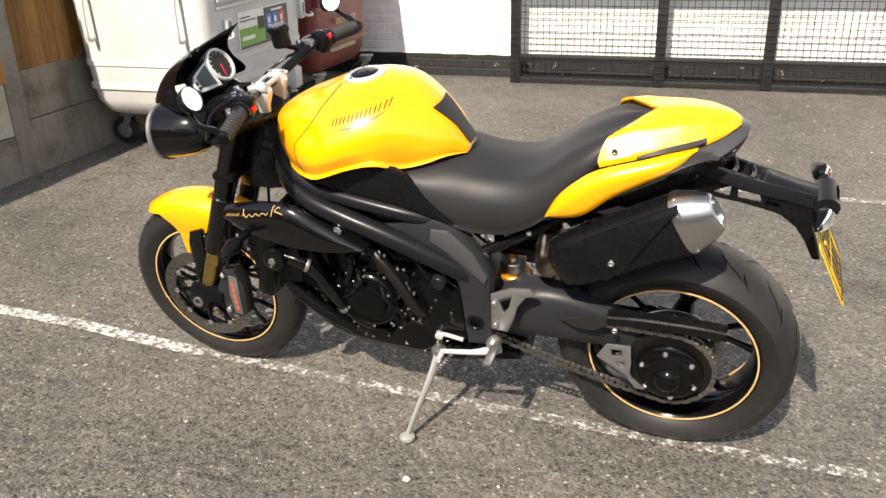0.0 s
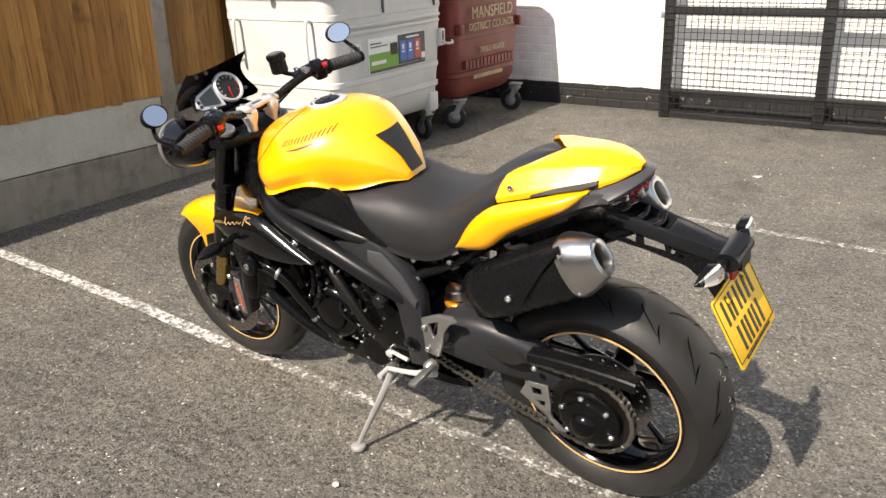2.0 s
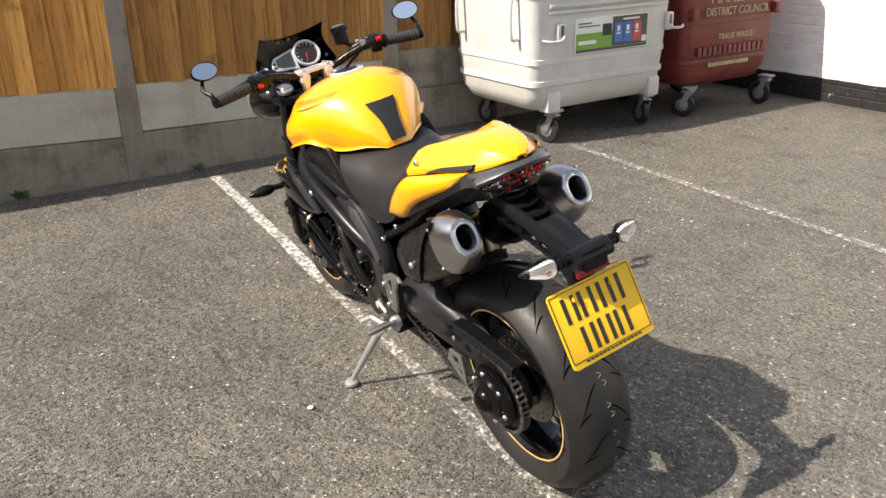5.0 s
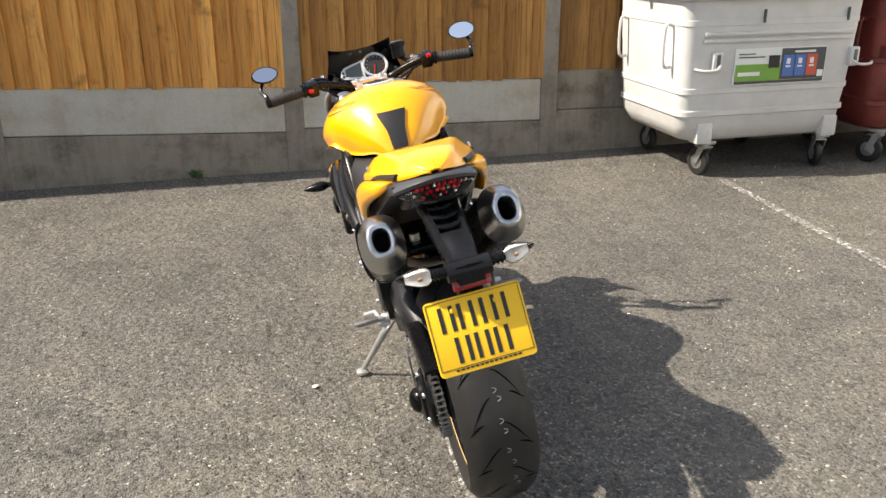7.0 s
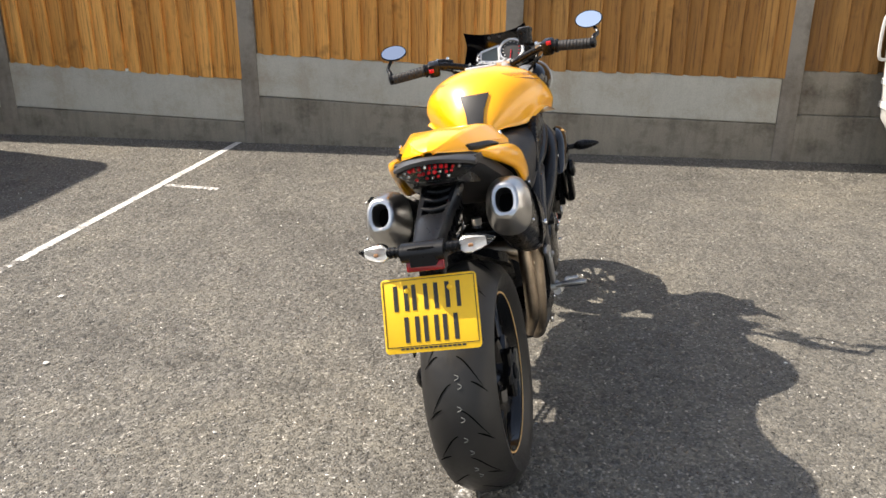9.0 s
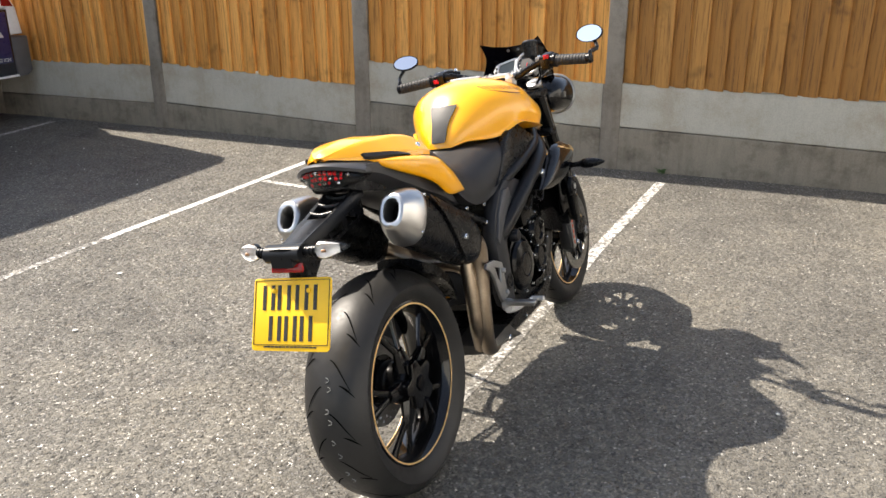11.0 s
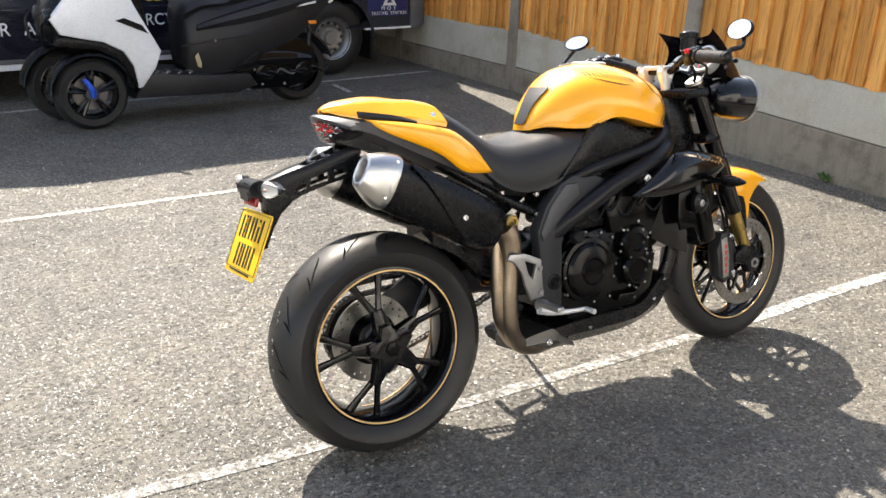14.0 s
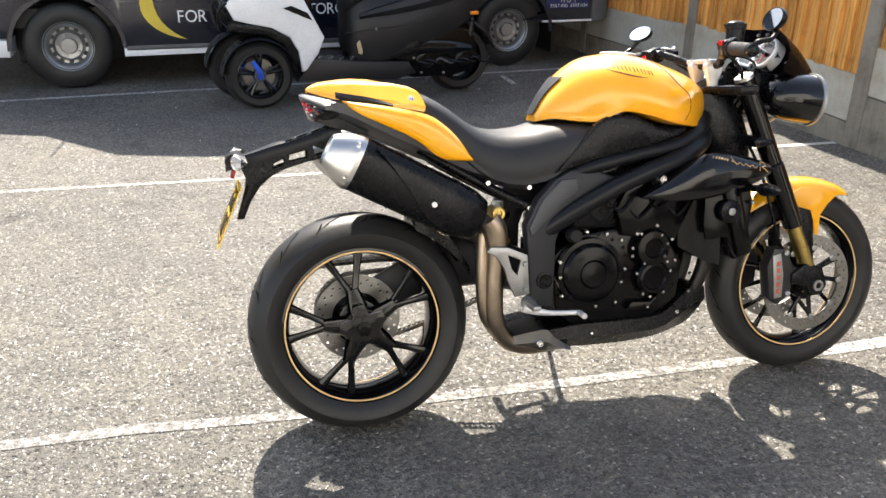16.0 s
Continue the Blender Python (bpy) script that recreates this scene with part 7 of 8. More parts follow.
pts = []
loop = run + run[:1]
seglen = [(b - a).length for a, b in zip(loop, loop[1:])]
for k in range(links + 1):
    d = total * k / links
    i, acc = 0, 0.0
    while i < len(seglen) - 1 and acc + seglen[i] < d:
        acc += seglen[i]
        i += 1
    pts.append(loop[i].lerp(loop[i + 1], (d - acc) / max(seglen[i], 1e-6)))
bm = B()
for k in range(links):
    a, b = pts[k], pts[k + 1]
    w = 0.010 if k % 2 else 0.0075
    d = (b - a).normalized()
    up = Vector((-d.z, 0, d.x)) * 0.0072
    for s in (-1, 1):
        y = Vector((0, 0.1105 + s * w, 0))
        t = Vector((0, s * 0.002, 0))
        q = [a - d * 0.006 + y, a + up * 0.9 + y, (a + b) / 2 + up * 0.65 + y, b + up * 0.9 + y, b + d * 0.006 + y, b - up * 0.9 + y, (a + b) / 2 - up * 0.65 + y, a - up * 0.9 + y]
        v0, v1 = [bm.verts.new(p) for p in q], [bm.verts.new(p + t) for p in q]
        bm.faces.new(v0)
        bm.faces.new(v1)
        for j in range(8):
            bm.faces.new((v0[j], v0[(j + 1) % 8], v1[(j + 1) % 8], v1[j]))
    cyl(bm, a + Vector((0, 0.0985, 0)), a + Vector((0, 0.1225, 0)), 0.0045, seg=6)
tagged(P("drive_chain", bm, mat("oily_chain", (0.24, 0.228, 0.21), 0.32, 0.85, var=0.4, fine=200, bmp=0.2), None, "oily steel drive chain", 30), kind="stuff")

# rear shock
bm = B()
cyl(bm, (0.445, 0.03, 0.62), (0.425, 0.03, 0.36), 0.016)
sh = P("rear_shock", bm, ALU, None, "rear shock absorber with gold adjusters")
bm = B()
pts = []
for k in range(60):
    a = k * 2 * math.pi * 6 / 59
    f = k / 59
    pts.append((0.440 - 0.015 * f + 0.034 * math.cos(a), 0.03 + 0.034 * math.sin(a), 0.492 - 0.10 * f))
tube(bm, pts, 0.0055, n=240, seg=6)
P("shock_spring", bm, BLACK, sh)
for z, r, h, mt in ((0.590, 0.022, 0.018, CHROME), (0.560, 0.018, 0.022, ORANGE), (0.526, 0.034, 0.030, ALU), (0.500, 0.044, 0.014, ORANGE), (0.40, 0.040, 0.016, ORANGE)):
    bm = B()
    lathe(bm, (0.445 - (0.62 - z) * 0.075, 0.035, z - h / 2), (0, 0, 1), [(r - 0.003, 0), (r, 0.003), (r, h - 0.003), (r - 0.003, h)], 24)
    P("shock_collar", bm, mt, sh)
bm = B()
lathe(bm, (0.386, -0.136, 0.614), (0, -1, 0), [(0.016, -0.05), (0.016, 0.0), (0.021, 0.0), (0.021, 0.016), (0.017, 0.020), (0.010, 0.020), (0.008, 0.014), (0.0, 0.014)], 24)
P("shock_mount", bm, GOLD, sh, "gold anodised shock mount")
bm = B()
box(bm, 0.37, 0.46, -0.05, 0.07, 0.575, 0.60, 0.008)
P("shock_bracket", bm, BLACK, None)
bm = B()
loft(bm, [[(x, y, z) for y, z in ((-w, z0 - 0.03), (-w, z0), (-w * 0.6, z0 + 0.012), (w * 0.6, z0 + 0.012), (w, z0), (w, z0 - 0.03), (0, z0 + 0.002))] for x, z0, w in ((0.17, 0.603, 0.075), (0.21, 0.580, 0.088), (0.25, 0.550, 0.09), (0.29, 0.508, 0.088), (0.32, 0.46, 0.08))], nv=24)
P("rear_hugger", bm, BLACK, None, "black rear tyre hugger", 40)

# ---- engine ----
bm = B()
prism(bm, [(0.56, 0.30), (0.55, 0.47), (0.62, 0.53), (0.78, 0.545), (0.92, 0.50), (0.97, 0.42), (0.95, 0.31), (0.86, 0.245), (0.65, 0.235)], 0.25, bev=0.02, place=Matrix.Translation((0, -0.125, 0)))
eng = P("crankcase", bm, ENGINE, None, "black painted engine crankcase")
bm = B()
prism(bm, [(0.76, 0.52), (0.93, 0.49), (1.0, 0.62), (0.97, 0.70), (0.80, 0.70), (0.74, 0.60)], 0.29, bev=0.015, place=Matrix.Translation((0, -0.145, 0)))
P("cylinder_head", bm, ENGINE, eng)
bm = B()
box(bm, 0.62, 0.80, -0.12, 0.12, 0.54, 0.66, 0.02)
P("throttle_body", bm, BLACK, None)
bm = B()
box(bm, 0.62, 1.03, -0.125, 0.125, 0.66, 0.835, 0.03)
P("airbox", bm, BLACK, None)


def cover(c, r, y0, s, prof, bolts, rb, material=ENGINE, name="engine_cover"):
    bm = B()
    lathe(bm, (c[0], s * y0, c[1]), (0, s, 0), [(r * a, h) for a, h in prof], 44)
    o = P(name, bm, material, None, "round black engine cover", 35)
    for k in range(bolts):
        a = 2 * math.pi * k / bolts + 0.3
        bolt((c[0] + rb * math.cos(a), s * (y0 + 0.020), c[1] + rb * math.sin(a)), (0, s, 0), 0.0052, 0.005, parent=o)
    return o


bm = B()
prism(bm, circle(0.656, 0.424, 0.100, 48), 0.030, bev=0.008, place=Matrix.Translation((0, -0.156, 0)))
clutch = P("clutch_case", bm, ENGINE, None, "black cast clutch case", 50)
bm = B()
lathe(bm, (0.656, -0.150, 0.424), (0, -1, 0), [(0.088, 0), (0.085, 0.012), (0.076, 0.021), (0.052, 0.027), (0.042, 0.0275), (0.039, 0.024), (0.036, 0.0275), (0.0, 0.029)], 44)
P("clutch_dome", bm, ENGINE, clutch, "", 30)
for x, z in ((0.645, 0.544), (0.705, 0.533), (0.750, 0.512), (0.813, 0.524), (0.877, 0.515), (0.896, 0.488), (0.786, 0.484), (0.823, 0.436), (0.887, 0.452), (0.921, 0.437), (0.761, 0.426), (0.974, 0.392), (0.750, 0.389), (0.966, 0.340), (0.670, 0.324), (0.732, 0.330), (0.564, 0.463), (0.562, 0.419), (0.568, 0.365), (0.842, 0.335), (0.835, 0.305)):
    bolt((x, -0.150, z), (0, -1, 0), 0.0050, 0.010, parent=clutch)
cover((0.853, 0.478), 0.060, 0.125, -1, [(1.0, 0), (1.0, 0.016), (0.9, 0.026), (0.82, 0.034), (0.5, 0.036), (0.42, 0.03), (0, 0.03)], 6, 0.066)
cover((0.858, 0.388), 0.052, 0.125, -1, [(1.0, 0), (1.0, 0.02), (0.85, 0.03), (0.7, 0.031), (0.62, 0.026), (0, 0.026)], 5, 0.056)
cover((0.825, 0.430), 0.092, 0.125, 1, [(1.0, 0), (1.0, 0.02), (0.92, 0.034), (0.84, 0.038), (0.80, 0.030), (0.62, 0.030), (0.58, 0.038), (0.3, 0.042), (0, 0.042)], 10, 0.096)
cover((0.690, 0.320), 0.055, 0.120, 1, [(1.0, 0), (1.0, 0.02), (0.85, 0.028), (0, 0.03)], 6, 0.056)
bm = B()
prism(bm, [(0.545, 0.33), (0.552, 0.48), (0.60, 0.515), (0.69, 0.51), (0.70, 0.40), (0.66, 0.34)], 0.03, bev=0.010, place=Matrix.Translation((0, 0.120, 0)))
P("sprocket_cover", bm, ENGINE, None, "black front sprocket cover")
rnd = random.Random(11)
for s in (1, -1):
    for x, z in () if s < 0 else ((0.735, 0.53), (0.775, 0.50), (0.79, 0.54), (0.93, 0.49), (0.90, 0.32), (0.955, 0.40), (0.77, 0.33), (0.745, 0.275), (0.60, 0.27), (0.91, 0.545), (0.885, 0.60), (0.955, 0.62), (0.80, 0.64), (0.84, 0.28), (0.71, 0.55), (0.985, 0.47)):
        bolt((x + rnd.uniform(-0.006, 0.006), s * (0.127 if z < 0.55 else 0.147), z + rnd.uniform(-0.006, 0.006)), (0, s, 0), rnd.uniform(0.0045, 0.0065), 0.006, parent=eng)
    bm = B()
    prism(bm, [(0.775, 0.30), (0.79, 0.32), (0.85, 0.315), (0.875, 0.335), (0.88, 0.31), (0.84, 0.29)], 0.02, bev=0.004, place=Matrix.Translation((0, s * 0.135 - 0.01, 0)))
    P("case_rib", bm, ENGINE, eng)
rnd = random.Random(5)
for k in range(80):
    x, z = rnd.uniform(0.58, 1.0), rnd.uniform(0.27, 0.60)
    if (x - 0.825) ** 2 + (z - 0.43) ** 2 < 0.088 ** 2 or z < 0.27 + (x - 0.8) * 0.5:
        continue
    bolt((x, 0.126 + rnd.uniform(0, 0.03), z), (rnd.uniform(-0.3, 0.3), 1, rnd.uniform(-0.2, 0.5)), rnd.uniform(0.0025, 0.0045), rnd.uniform(0.004, 0.012), CHROME if k % 3 else STEEL, "fitting", eng)
for k in range(9):
    x, z = rnd.uniform(0.66, 0.95), rnd.uniform(0.48, 0.62)
    bm = B()
    tube(bm, [(x, 0.15, z), (x - 0.02, 0.165 + rnd.uniform(0, 0.02), z - 0.03), (x - rnd.uniform(-0.03, 0.06), 0.16, z - rnd.uniform(0.06, 0.12))], rnd.uniform(0.0035, 0.008), seg=8)
    P("engine_hose", bm, GLOSS if k % 2 else BLACK, None)
    bm = B()
    lathe(bm, (x - 0.02, 0.158, z - 0.03), (0.4, 0, 1), [(0.008, 0), (0.008, 0.004), (0.006, 0.004)], 10)
    P("hose_clip", bm, STEEL, None)
# hoses and pipes on the left
bm = B()
tube(bm, [(0.79, 0.155, 0.60), (0.755, 0.168, 0.57), (0.71, 0.172, 0.50), (0.675, 0.165, 0.43), (0.66, 0.14, 0.40)], [0.014, 0.015, 0.015, 0.015, 0.013], seg=12)
P("coolant_pipe", bm, SOOT, None, "dull bronze coolant pipe")
bm = B()
tube(bm, [(1.06, 0.17, 0.555), (1.045, 0.175, 0.46), (1.00, 0.165, 0.40), (0.95, 0.145, 0.34), (0.905, 0.12, 0.29)], [0.02, 0.018, 0.018, 0.018, 0.016], seg=12)
P("coolant_hose", bm, BLACK, None)
bm = B()
tube(bm, [(1.03, 0.20, 0.575), (0.985, 0.195, 0.560), (0.955, 0.180, 0.515), (0.940, 0.165, 0.46), (0.915, 0.150, 0.40), (0.87, 0.14, 0.345), (0.83, 0.13, 0.315)], [0.018, 0.019, 0.017, 0.017, 0.016, 0.016, 0.014], seg=14)
P("coolant_hose", bm, GLOSS, None, "black radiator hose")
for c, d in (((0.978, 0.193, 0.553), (-0.8, -0.3, -0.5)), ((0.908, 0.148, 0.390), (-0.5, -0.2, -0.8))):
    bm = B()
    lathe(bm, c, d, [(0.020, 0), (0.0208, 0.002), (0.0208, 0.008), (0.020, 0.010)], 16)
    P("hose_clip", bm, STEEL, None)
bm = B()
cyl(bm, (0.97, 0.06, 0.395), (1.075, 0.075, 0.40), 0.036, seg=24, bev=0.006)
P("oil_filter", bm, GLOSS, None, "black oil filter")
for k in range(10):
    bm = B()
    x, z = 0.66 + 0.03 * k, 0.60 + 0.012 * (k % 4)
    tube(bm, [(x, 0.14 if k % 2 else -0.14, z), (x + 0.03, 0.155 if k % 2 else -0.155, z - 0.03), (x + 0.08, 0.15 if k % 2 else -0.15, z + 0.02)], 0.004, seg=6)
    P("cable", bm, BLACK, None)

# radiator and its shrouds
bm = B()
box(bm, -0.018, 0.018, -0.185, 0.185, -0.13, 0.15, 0.008)
bmesh.ops.transform(bm, matrix=pose(1.085, 0, 0.555, 0, -14), verts=bm.verts)
rad = P("radiator", bm, BLACK, None, "black radiator core")
for s in (1, -1):
    bm = B()
    box(bm, -0.028, 0.028, min(s * 0.185, s * 0.225), max(s * 0.185, s * 0.222), -0.115, 0.12, 0.016)
    bmesh.ops.transform(bm, matrix=pose(1.085, 0, 0.555, 0, -14), verts=bm.verts)
    P("radiator_tank", bm, ENGINE, rad)
    bm = B()
    lathe(bm, (1.050, s * 0.225, 0.582), (0, s, 0), [(0.034, 0), (0.032, 0.012), (0.018, 0.017), (0.015, 0.014), (0, 0.014)], 20)
    P("radiator_boss", bm, BLACK, rad)
    bolt((1.050, s * 0.239, 0.582), (0, s, 0), 0.011, 0.004, STEEL, "bolt", rad)
    for x, z in ((1.13, 0.60), (1.155, 0.64), (1.10, 0.50)):
        bolt((x, s * 0.215, z), (0, s, 0), 0.006, 0.006, CHROME, "bolt", rad)
    # gloss shroud with a swept point to the rear
    up = [(0.778, 0.642), (0.84, 0.672), (0.90, 0.703), (0.98, 0.744), (1.06, 0.744), (1.14, 0.726), (1.200, 0.706)]
    lo = [(0.788, 0.634), (0.84, 0.628), (0.90, 0.624), (0.98, 0.628), (1.06, 0.640), (1.14, 0.655), (1.20, 0.676)]
    rings = []
    for i, ((xu, zu), (xl, zl)) in enumerate(zip(up, lo)):
        yo = (0.214, 0.222, 0.226, 0.228, 0.224, 0.213, 0.195)[i]
        rings.append([(xu, s * (yo - 0.03), zu), (xu, s * (yo - 0.006), zu * 0.85 + zl * 0.15), ((xu + xl) / 2, s * (yo + 0.006), (zu + zl) / 2), (xl, s * yo, zl), (xl, s * (yo - 0.02), zl), ((xu + xl) / 2, s * (yo - 0.02), (zu + zl) / 2)])
    bm = B()
    loft(bm, rings, nu=2, nv=30)
    skin = BVHTree.FromBMesh(bm)
    shr = P("radiator_shroud", bm, GLOSS, None, "gloss black radiator shroud with gold script", 40)
    # script as gold strokes laid on the shroud's skin
    def on_shroud(x, dz):
        x = x if s > 0 else 2.181 - x
        hit = skin.ray_cast(Vector((x, s * 0.5, 0.694 + (1.185 - x) * 0.235 + dz)), Vector((0, -s, 0)))
        return hit[0] + Vector((0, s * 0.0006, 0)) if hit[0] else Vector((x, s * 0.22, 0.70))
    for k in range(6):
        bm = B()
        x = 1.183 - 0.0085 * k
        tube(bm, [on_shroud(x, -0.003), on_shroud(x - 0.005, 0.003)], 0.0014, seg=5)
        P("script_stroke", bm, DECAL_GOLD, shr)
    bm = B()
    tube(bm, [on_shroud(1.122, 0.012), on_shroud(1.118, 0.0), on_shroud(1.112, -0.006)], 0.0012, n=12, seg=5)
    tube(bm, [on_shroud(1.126 - 0.088 * f, -0.004 + 0.004 * math.sin(f * 26) * (1 - 0.3 * f)) for f in [k / 22 for k in range(23)]], 0.0012, n=90, seg=5)
    tube(bm, [on_shroud(x, z) for x, z in ((1.030, -0.012), (1.022, 0.010), (1.008, 0.013), (1.006, 0.004), (1.020, 0.000), (1.008, -0.006), (0.996, -0.012))], 0.0015, n=36, seg=5)
    P("script_stroke", bm, DECAL_GOLD, shr)
    # lower front cowl under the shroud, and the front indicator
    bm = B()
    prism(bm, [(0.985, 0.632), (1.05, 0.642), (1.125, 0.650), (1.138, 0.605), (1.122, 0.480), (1.105, 0.458), (1.080, 0.460), (1.056, 0.503), (0.99, 0.500), (0.98, 0.545)], 0.012, bev=0.004, place=Matrix.Translation((0, s * 0.202 - 0.006, 0)))
    P("side_cowl", bm, ENGINE, None)
    bm = B()
    tube(bm, [(1.13, s * 0.19, 0.640), (1.135, s * 0.25, 0.642)], 0.010, seg=10)
    fi = P("front_indicator", bm, BLACK, None, "front indicator on a short stalk")
    bm = B()
    loft(bm, [[(1.135 + a * r, s * y, 0.643 + b * r * 0.8) for a, b in ((1, 0), (0.6, 0.8), (-0.2, 1), (-0.9, 0.6), (-1, -0.1), (-0.7, -0.8), (0, -1), (0.7, -0.7))] for y, r in ((0.245, 0.014), (0.262, 0.022), (0.285, 0.022), (0.315, 0.014), (0.335, 0.004))], nu=2, nv=12)
    P("indicator_body", bm, BLACK, fi)

bm = B()
loft(bm, [[(x, y, z) for y, z in ((-w, z0), (-w, z1), (w, z1), (w, z0))] for x, w, z0, z1 in ((0.95, 0.12, 0.47, 0.66), (1.01, 0.150, 0.43, 0.69), (1.062, 0.165, 0.41, 0.70))])
P("fan_shroud", bm, ENGINE, rad, "black radiator fan shroud", 30)
bm = B()
loft(bm, [[(x + dx, y, z) for dx, y in ((-0.07, -w * 0.85), (0.0, -w), (0.065, -w * 0.8), (0.065, w * 0.8), (0.0, w), (-0.07, w * 0.85))] for x, w, z in ((1.165, 0.055, 0.70), (1.155, 0.070, 0.76), (1.13, 0.070, 0.84), (1.11, 0.060, 0.905))], nu=2, nv=8)
P("wiring_cover", bm, BLACK, None, "black cover round the steering head", 50)

# ---- head: yokes, clocks, lamps, bars ----
bm = B()
prism(bm, [(y, x) for y, x in ((-0.14, 1.19), (-0.135, 1.135), (-0.05, 1.075), (0.05, 1.075), (0.135, 1.135), (0.14, 1.19), (0.06, 1.185), (-0.06, 1.185))], 0.028, bev=0.006, place=Matrix(((0, 0, 1, 0), (1, 0, 0, 0), (0, 1, 0, 0.900), (0, 0, 0, 1))))
P("top_yoke", bm, BLACK, None, "black top yoke")
bm = B()
box(bm, 1.19, 1.262, -0.132, 0.132, 0.745, 0.775, 0.012)
P("bottom_yoke", bm, BLACK, None)
bm = B()
cyl(bm, (1.11, 0, 0.945), (1.20, 0, 0.74), 0.045, bev=0.005, seg=24)
P("headstock", bm, FRAME, None)
bm = B()
lathe(bm, (1.112, 0, 0.928), (-0.38, 0, 0.92), [(0.022, 0), (0.022, 0.010), (0.018, 0.014), (0.008, 0.014), (0.0, 0.010)], 6)
P("stem_nut", bm, ALU, None)
for s in (1, -1):
    bm = B()
    loft(bm, [[(1.100 + dx * k, s * 0.042 + dy * k, z) for dx, dy in ((0.026, 0.012), (0, 0.018), (-0.026, 0.012), (-0.026, -0.012), (0, -0.018), (0.026, -0.012))] for z, k in ((0.926, 0.55), (0.945, 0.6), (0.964, 0.85), (0.982, 1.05), (0.991, 1.0), (1.0, 0.8))], nu=2)
    P("bar_riser", bm, SILVER, None, "polished aluminium bar riser", 40)
bm = B()
prism(bm, [(-0.062, 1.074), (-0.03, 1.080), (0.03, 1.080), (0.062, 1.074), (0.068, 1.100), (0.062, 1.127), (0.03, 1.120), (-0.03, 1.120), (-0.062, 1.127), (-0.068, 1.100)], 0.014, [[(-0.026, 1.090), (0.026, 1.090), (0.022, 1.110), (-0.022, 1.110)][::-1]], bev=0.004, place=Matrix(((0, 0, 1, 0), (1, 0, 0, 0), (0, 1, 0, 0.992), (0, 0, 0, 1))))
P("bar_clamp", bm, SILVER, None, "polished aluminium bar clamp")
for y in (-0.045, 0.045):
    for x in (1.082, 1.118):
        bolt((x, y, 1.005), (0, 0, 1), 0.006, 0.005, STEEL, "clamp_bolt")
bm = B()
tube(bm, [(1.008, 0.368, 1.014), (1.022, 0.30, 1.022), (1.045, 0.20, 1.030), (1.075, 0.13, 1.012), (1.100, 0.07, 0.990), (1.100, 0, 0.988), (1.100, -0.07, 0.990), (1.075, -0.13, 1.014), (1.045, -0.20, 1.034), (1.020, -0.30, 1.030), (1.004, -0.368, 1.024)], 0.0125, n=90, seg=14)
P("handlebar", bm, BLACK, None, "black tapered handlebar")
for s in (1, -1):
    e0, e1 = Vector((1.0325, s * 0.246, 1.026 - 0.005 * s)), Vector((1.0075, s * 0.362, 1.018 - 0.005 * s))
    bm = B()
    n = (e1 - e0).length
    ribs = [(0.0165, 0.0)]
    for k in range(10):
        ribs += [(0.0165, n * (k + 0.1) / 10), (0.0185, n * (k + 0.25) / 10), (0.0185, n * (k + 0.85) / 10), (0.0165, n * (k + 0.98) / 10)]
    lathe(bm, e0, e1 - e0, ribs, 20)
    P("grip", bm, GRIP, None, "ribbed rubber grip")
    bm = B()
    lathe(bm, e0, e0 - e1, [(0.020, -0.002), (0.024, 0.0), (0.024, 0.006), (0.021, 0.008), (0.021, 0.016)], 20)
    P("grip_collar", bm, BLACK, None)
    bm = B()
    d = (e0 - e1).normalized()
    c = e0 + d * 0.035
    box(bm, -0.026, 0.026, -0.020, 0.020, -0.026, 0.024, 0.008)
    bmesh.ops.transform(bm, matrix=Matrix.Translation(c) @ pose(0, 0, 0, 0, -15, s * 14), verts=bm.verts)
    sw = P("switch_block", bm, BLACK, None, "black switch block with a red button")
    bm = B()
    q = c + Vector((-0.026, s * 0.004, 0.014 if s < 0 else -0.004))
    box(bm, -0.005, 0.004, -0.009, 0.009, -0.007, 0.007, 0.002)
    bmesh.ops.transform(bm, matrix=Matrix.Translation(q), verts=bm.verts)
    P("button", bm, RED, sw, "red button")
    bm = B()
    tube(bm, [c + d * 0.03 + Vector((0.022, 0, 0.0)), c + Vector((0.055, 0, -0.002)), e0 + Vector((0.068, s * 0.02, -0.006)), e1 + Vector((0.055, -s * 0.01, -0.012)), e1 + Vector((0.045, s * 0.0, -0.012))], [0.010, 0.009, 0.007, 0.006, 0.006], seg=8)
    P("lever", bm, BLACK, None, "black control lever")
    bm = B()
    box(bm, -0.016, 0.022, -0.011, 0.011, -0.013, 0.013, 0.004)
    bmesh.ops.transform(bm, matrix=Matrix.Translation(c + d * 0.036 + Vector((0.012, 0, 0))) @ pose(0, 0, 0, 0, 0, s * 14), verts=bm.verts)
    P("lever_clamp", bm, BLACK if s > 0 else CAST, None)
    # bar-end mirror
    bm = B()
    lathe(bm, e1, e1 - e0, [(0.0165, 0), (0.017, 0.012), (0.012, 0.016)], 16)
    tube(bm, [e1 + (e1 - e0).normalized() * 0.008, e1 + Vector((0.012, s * 0.010, 0.02)), Vector((1.050, s * 0.386, 1.050)), Vector((1.074, s * 0.374, 1.075))], [0.008, 0.008, 0.0065, 0.006], seg=8)
    mr = P("mirror", bm, BLACK, None, "oval bar-end mirror on a black arm")
    mm = Matrix.Translation((1.076, s * 0.361, 1.098)) @ pose(0, 0, 0, 0, 17 if s < 0 else 34, s * 6 if s < 0 else 20)
    bm = B()
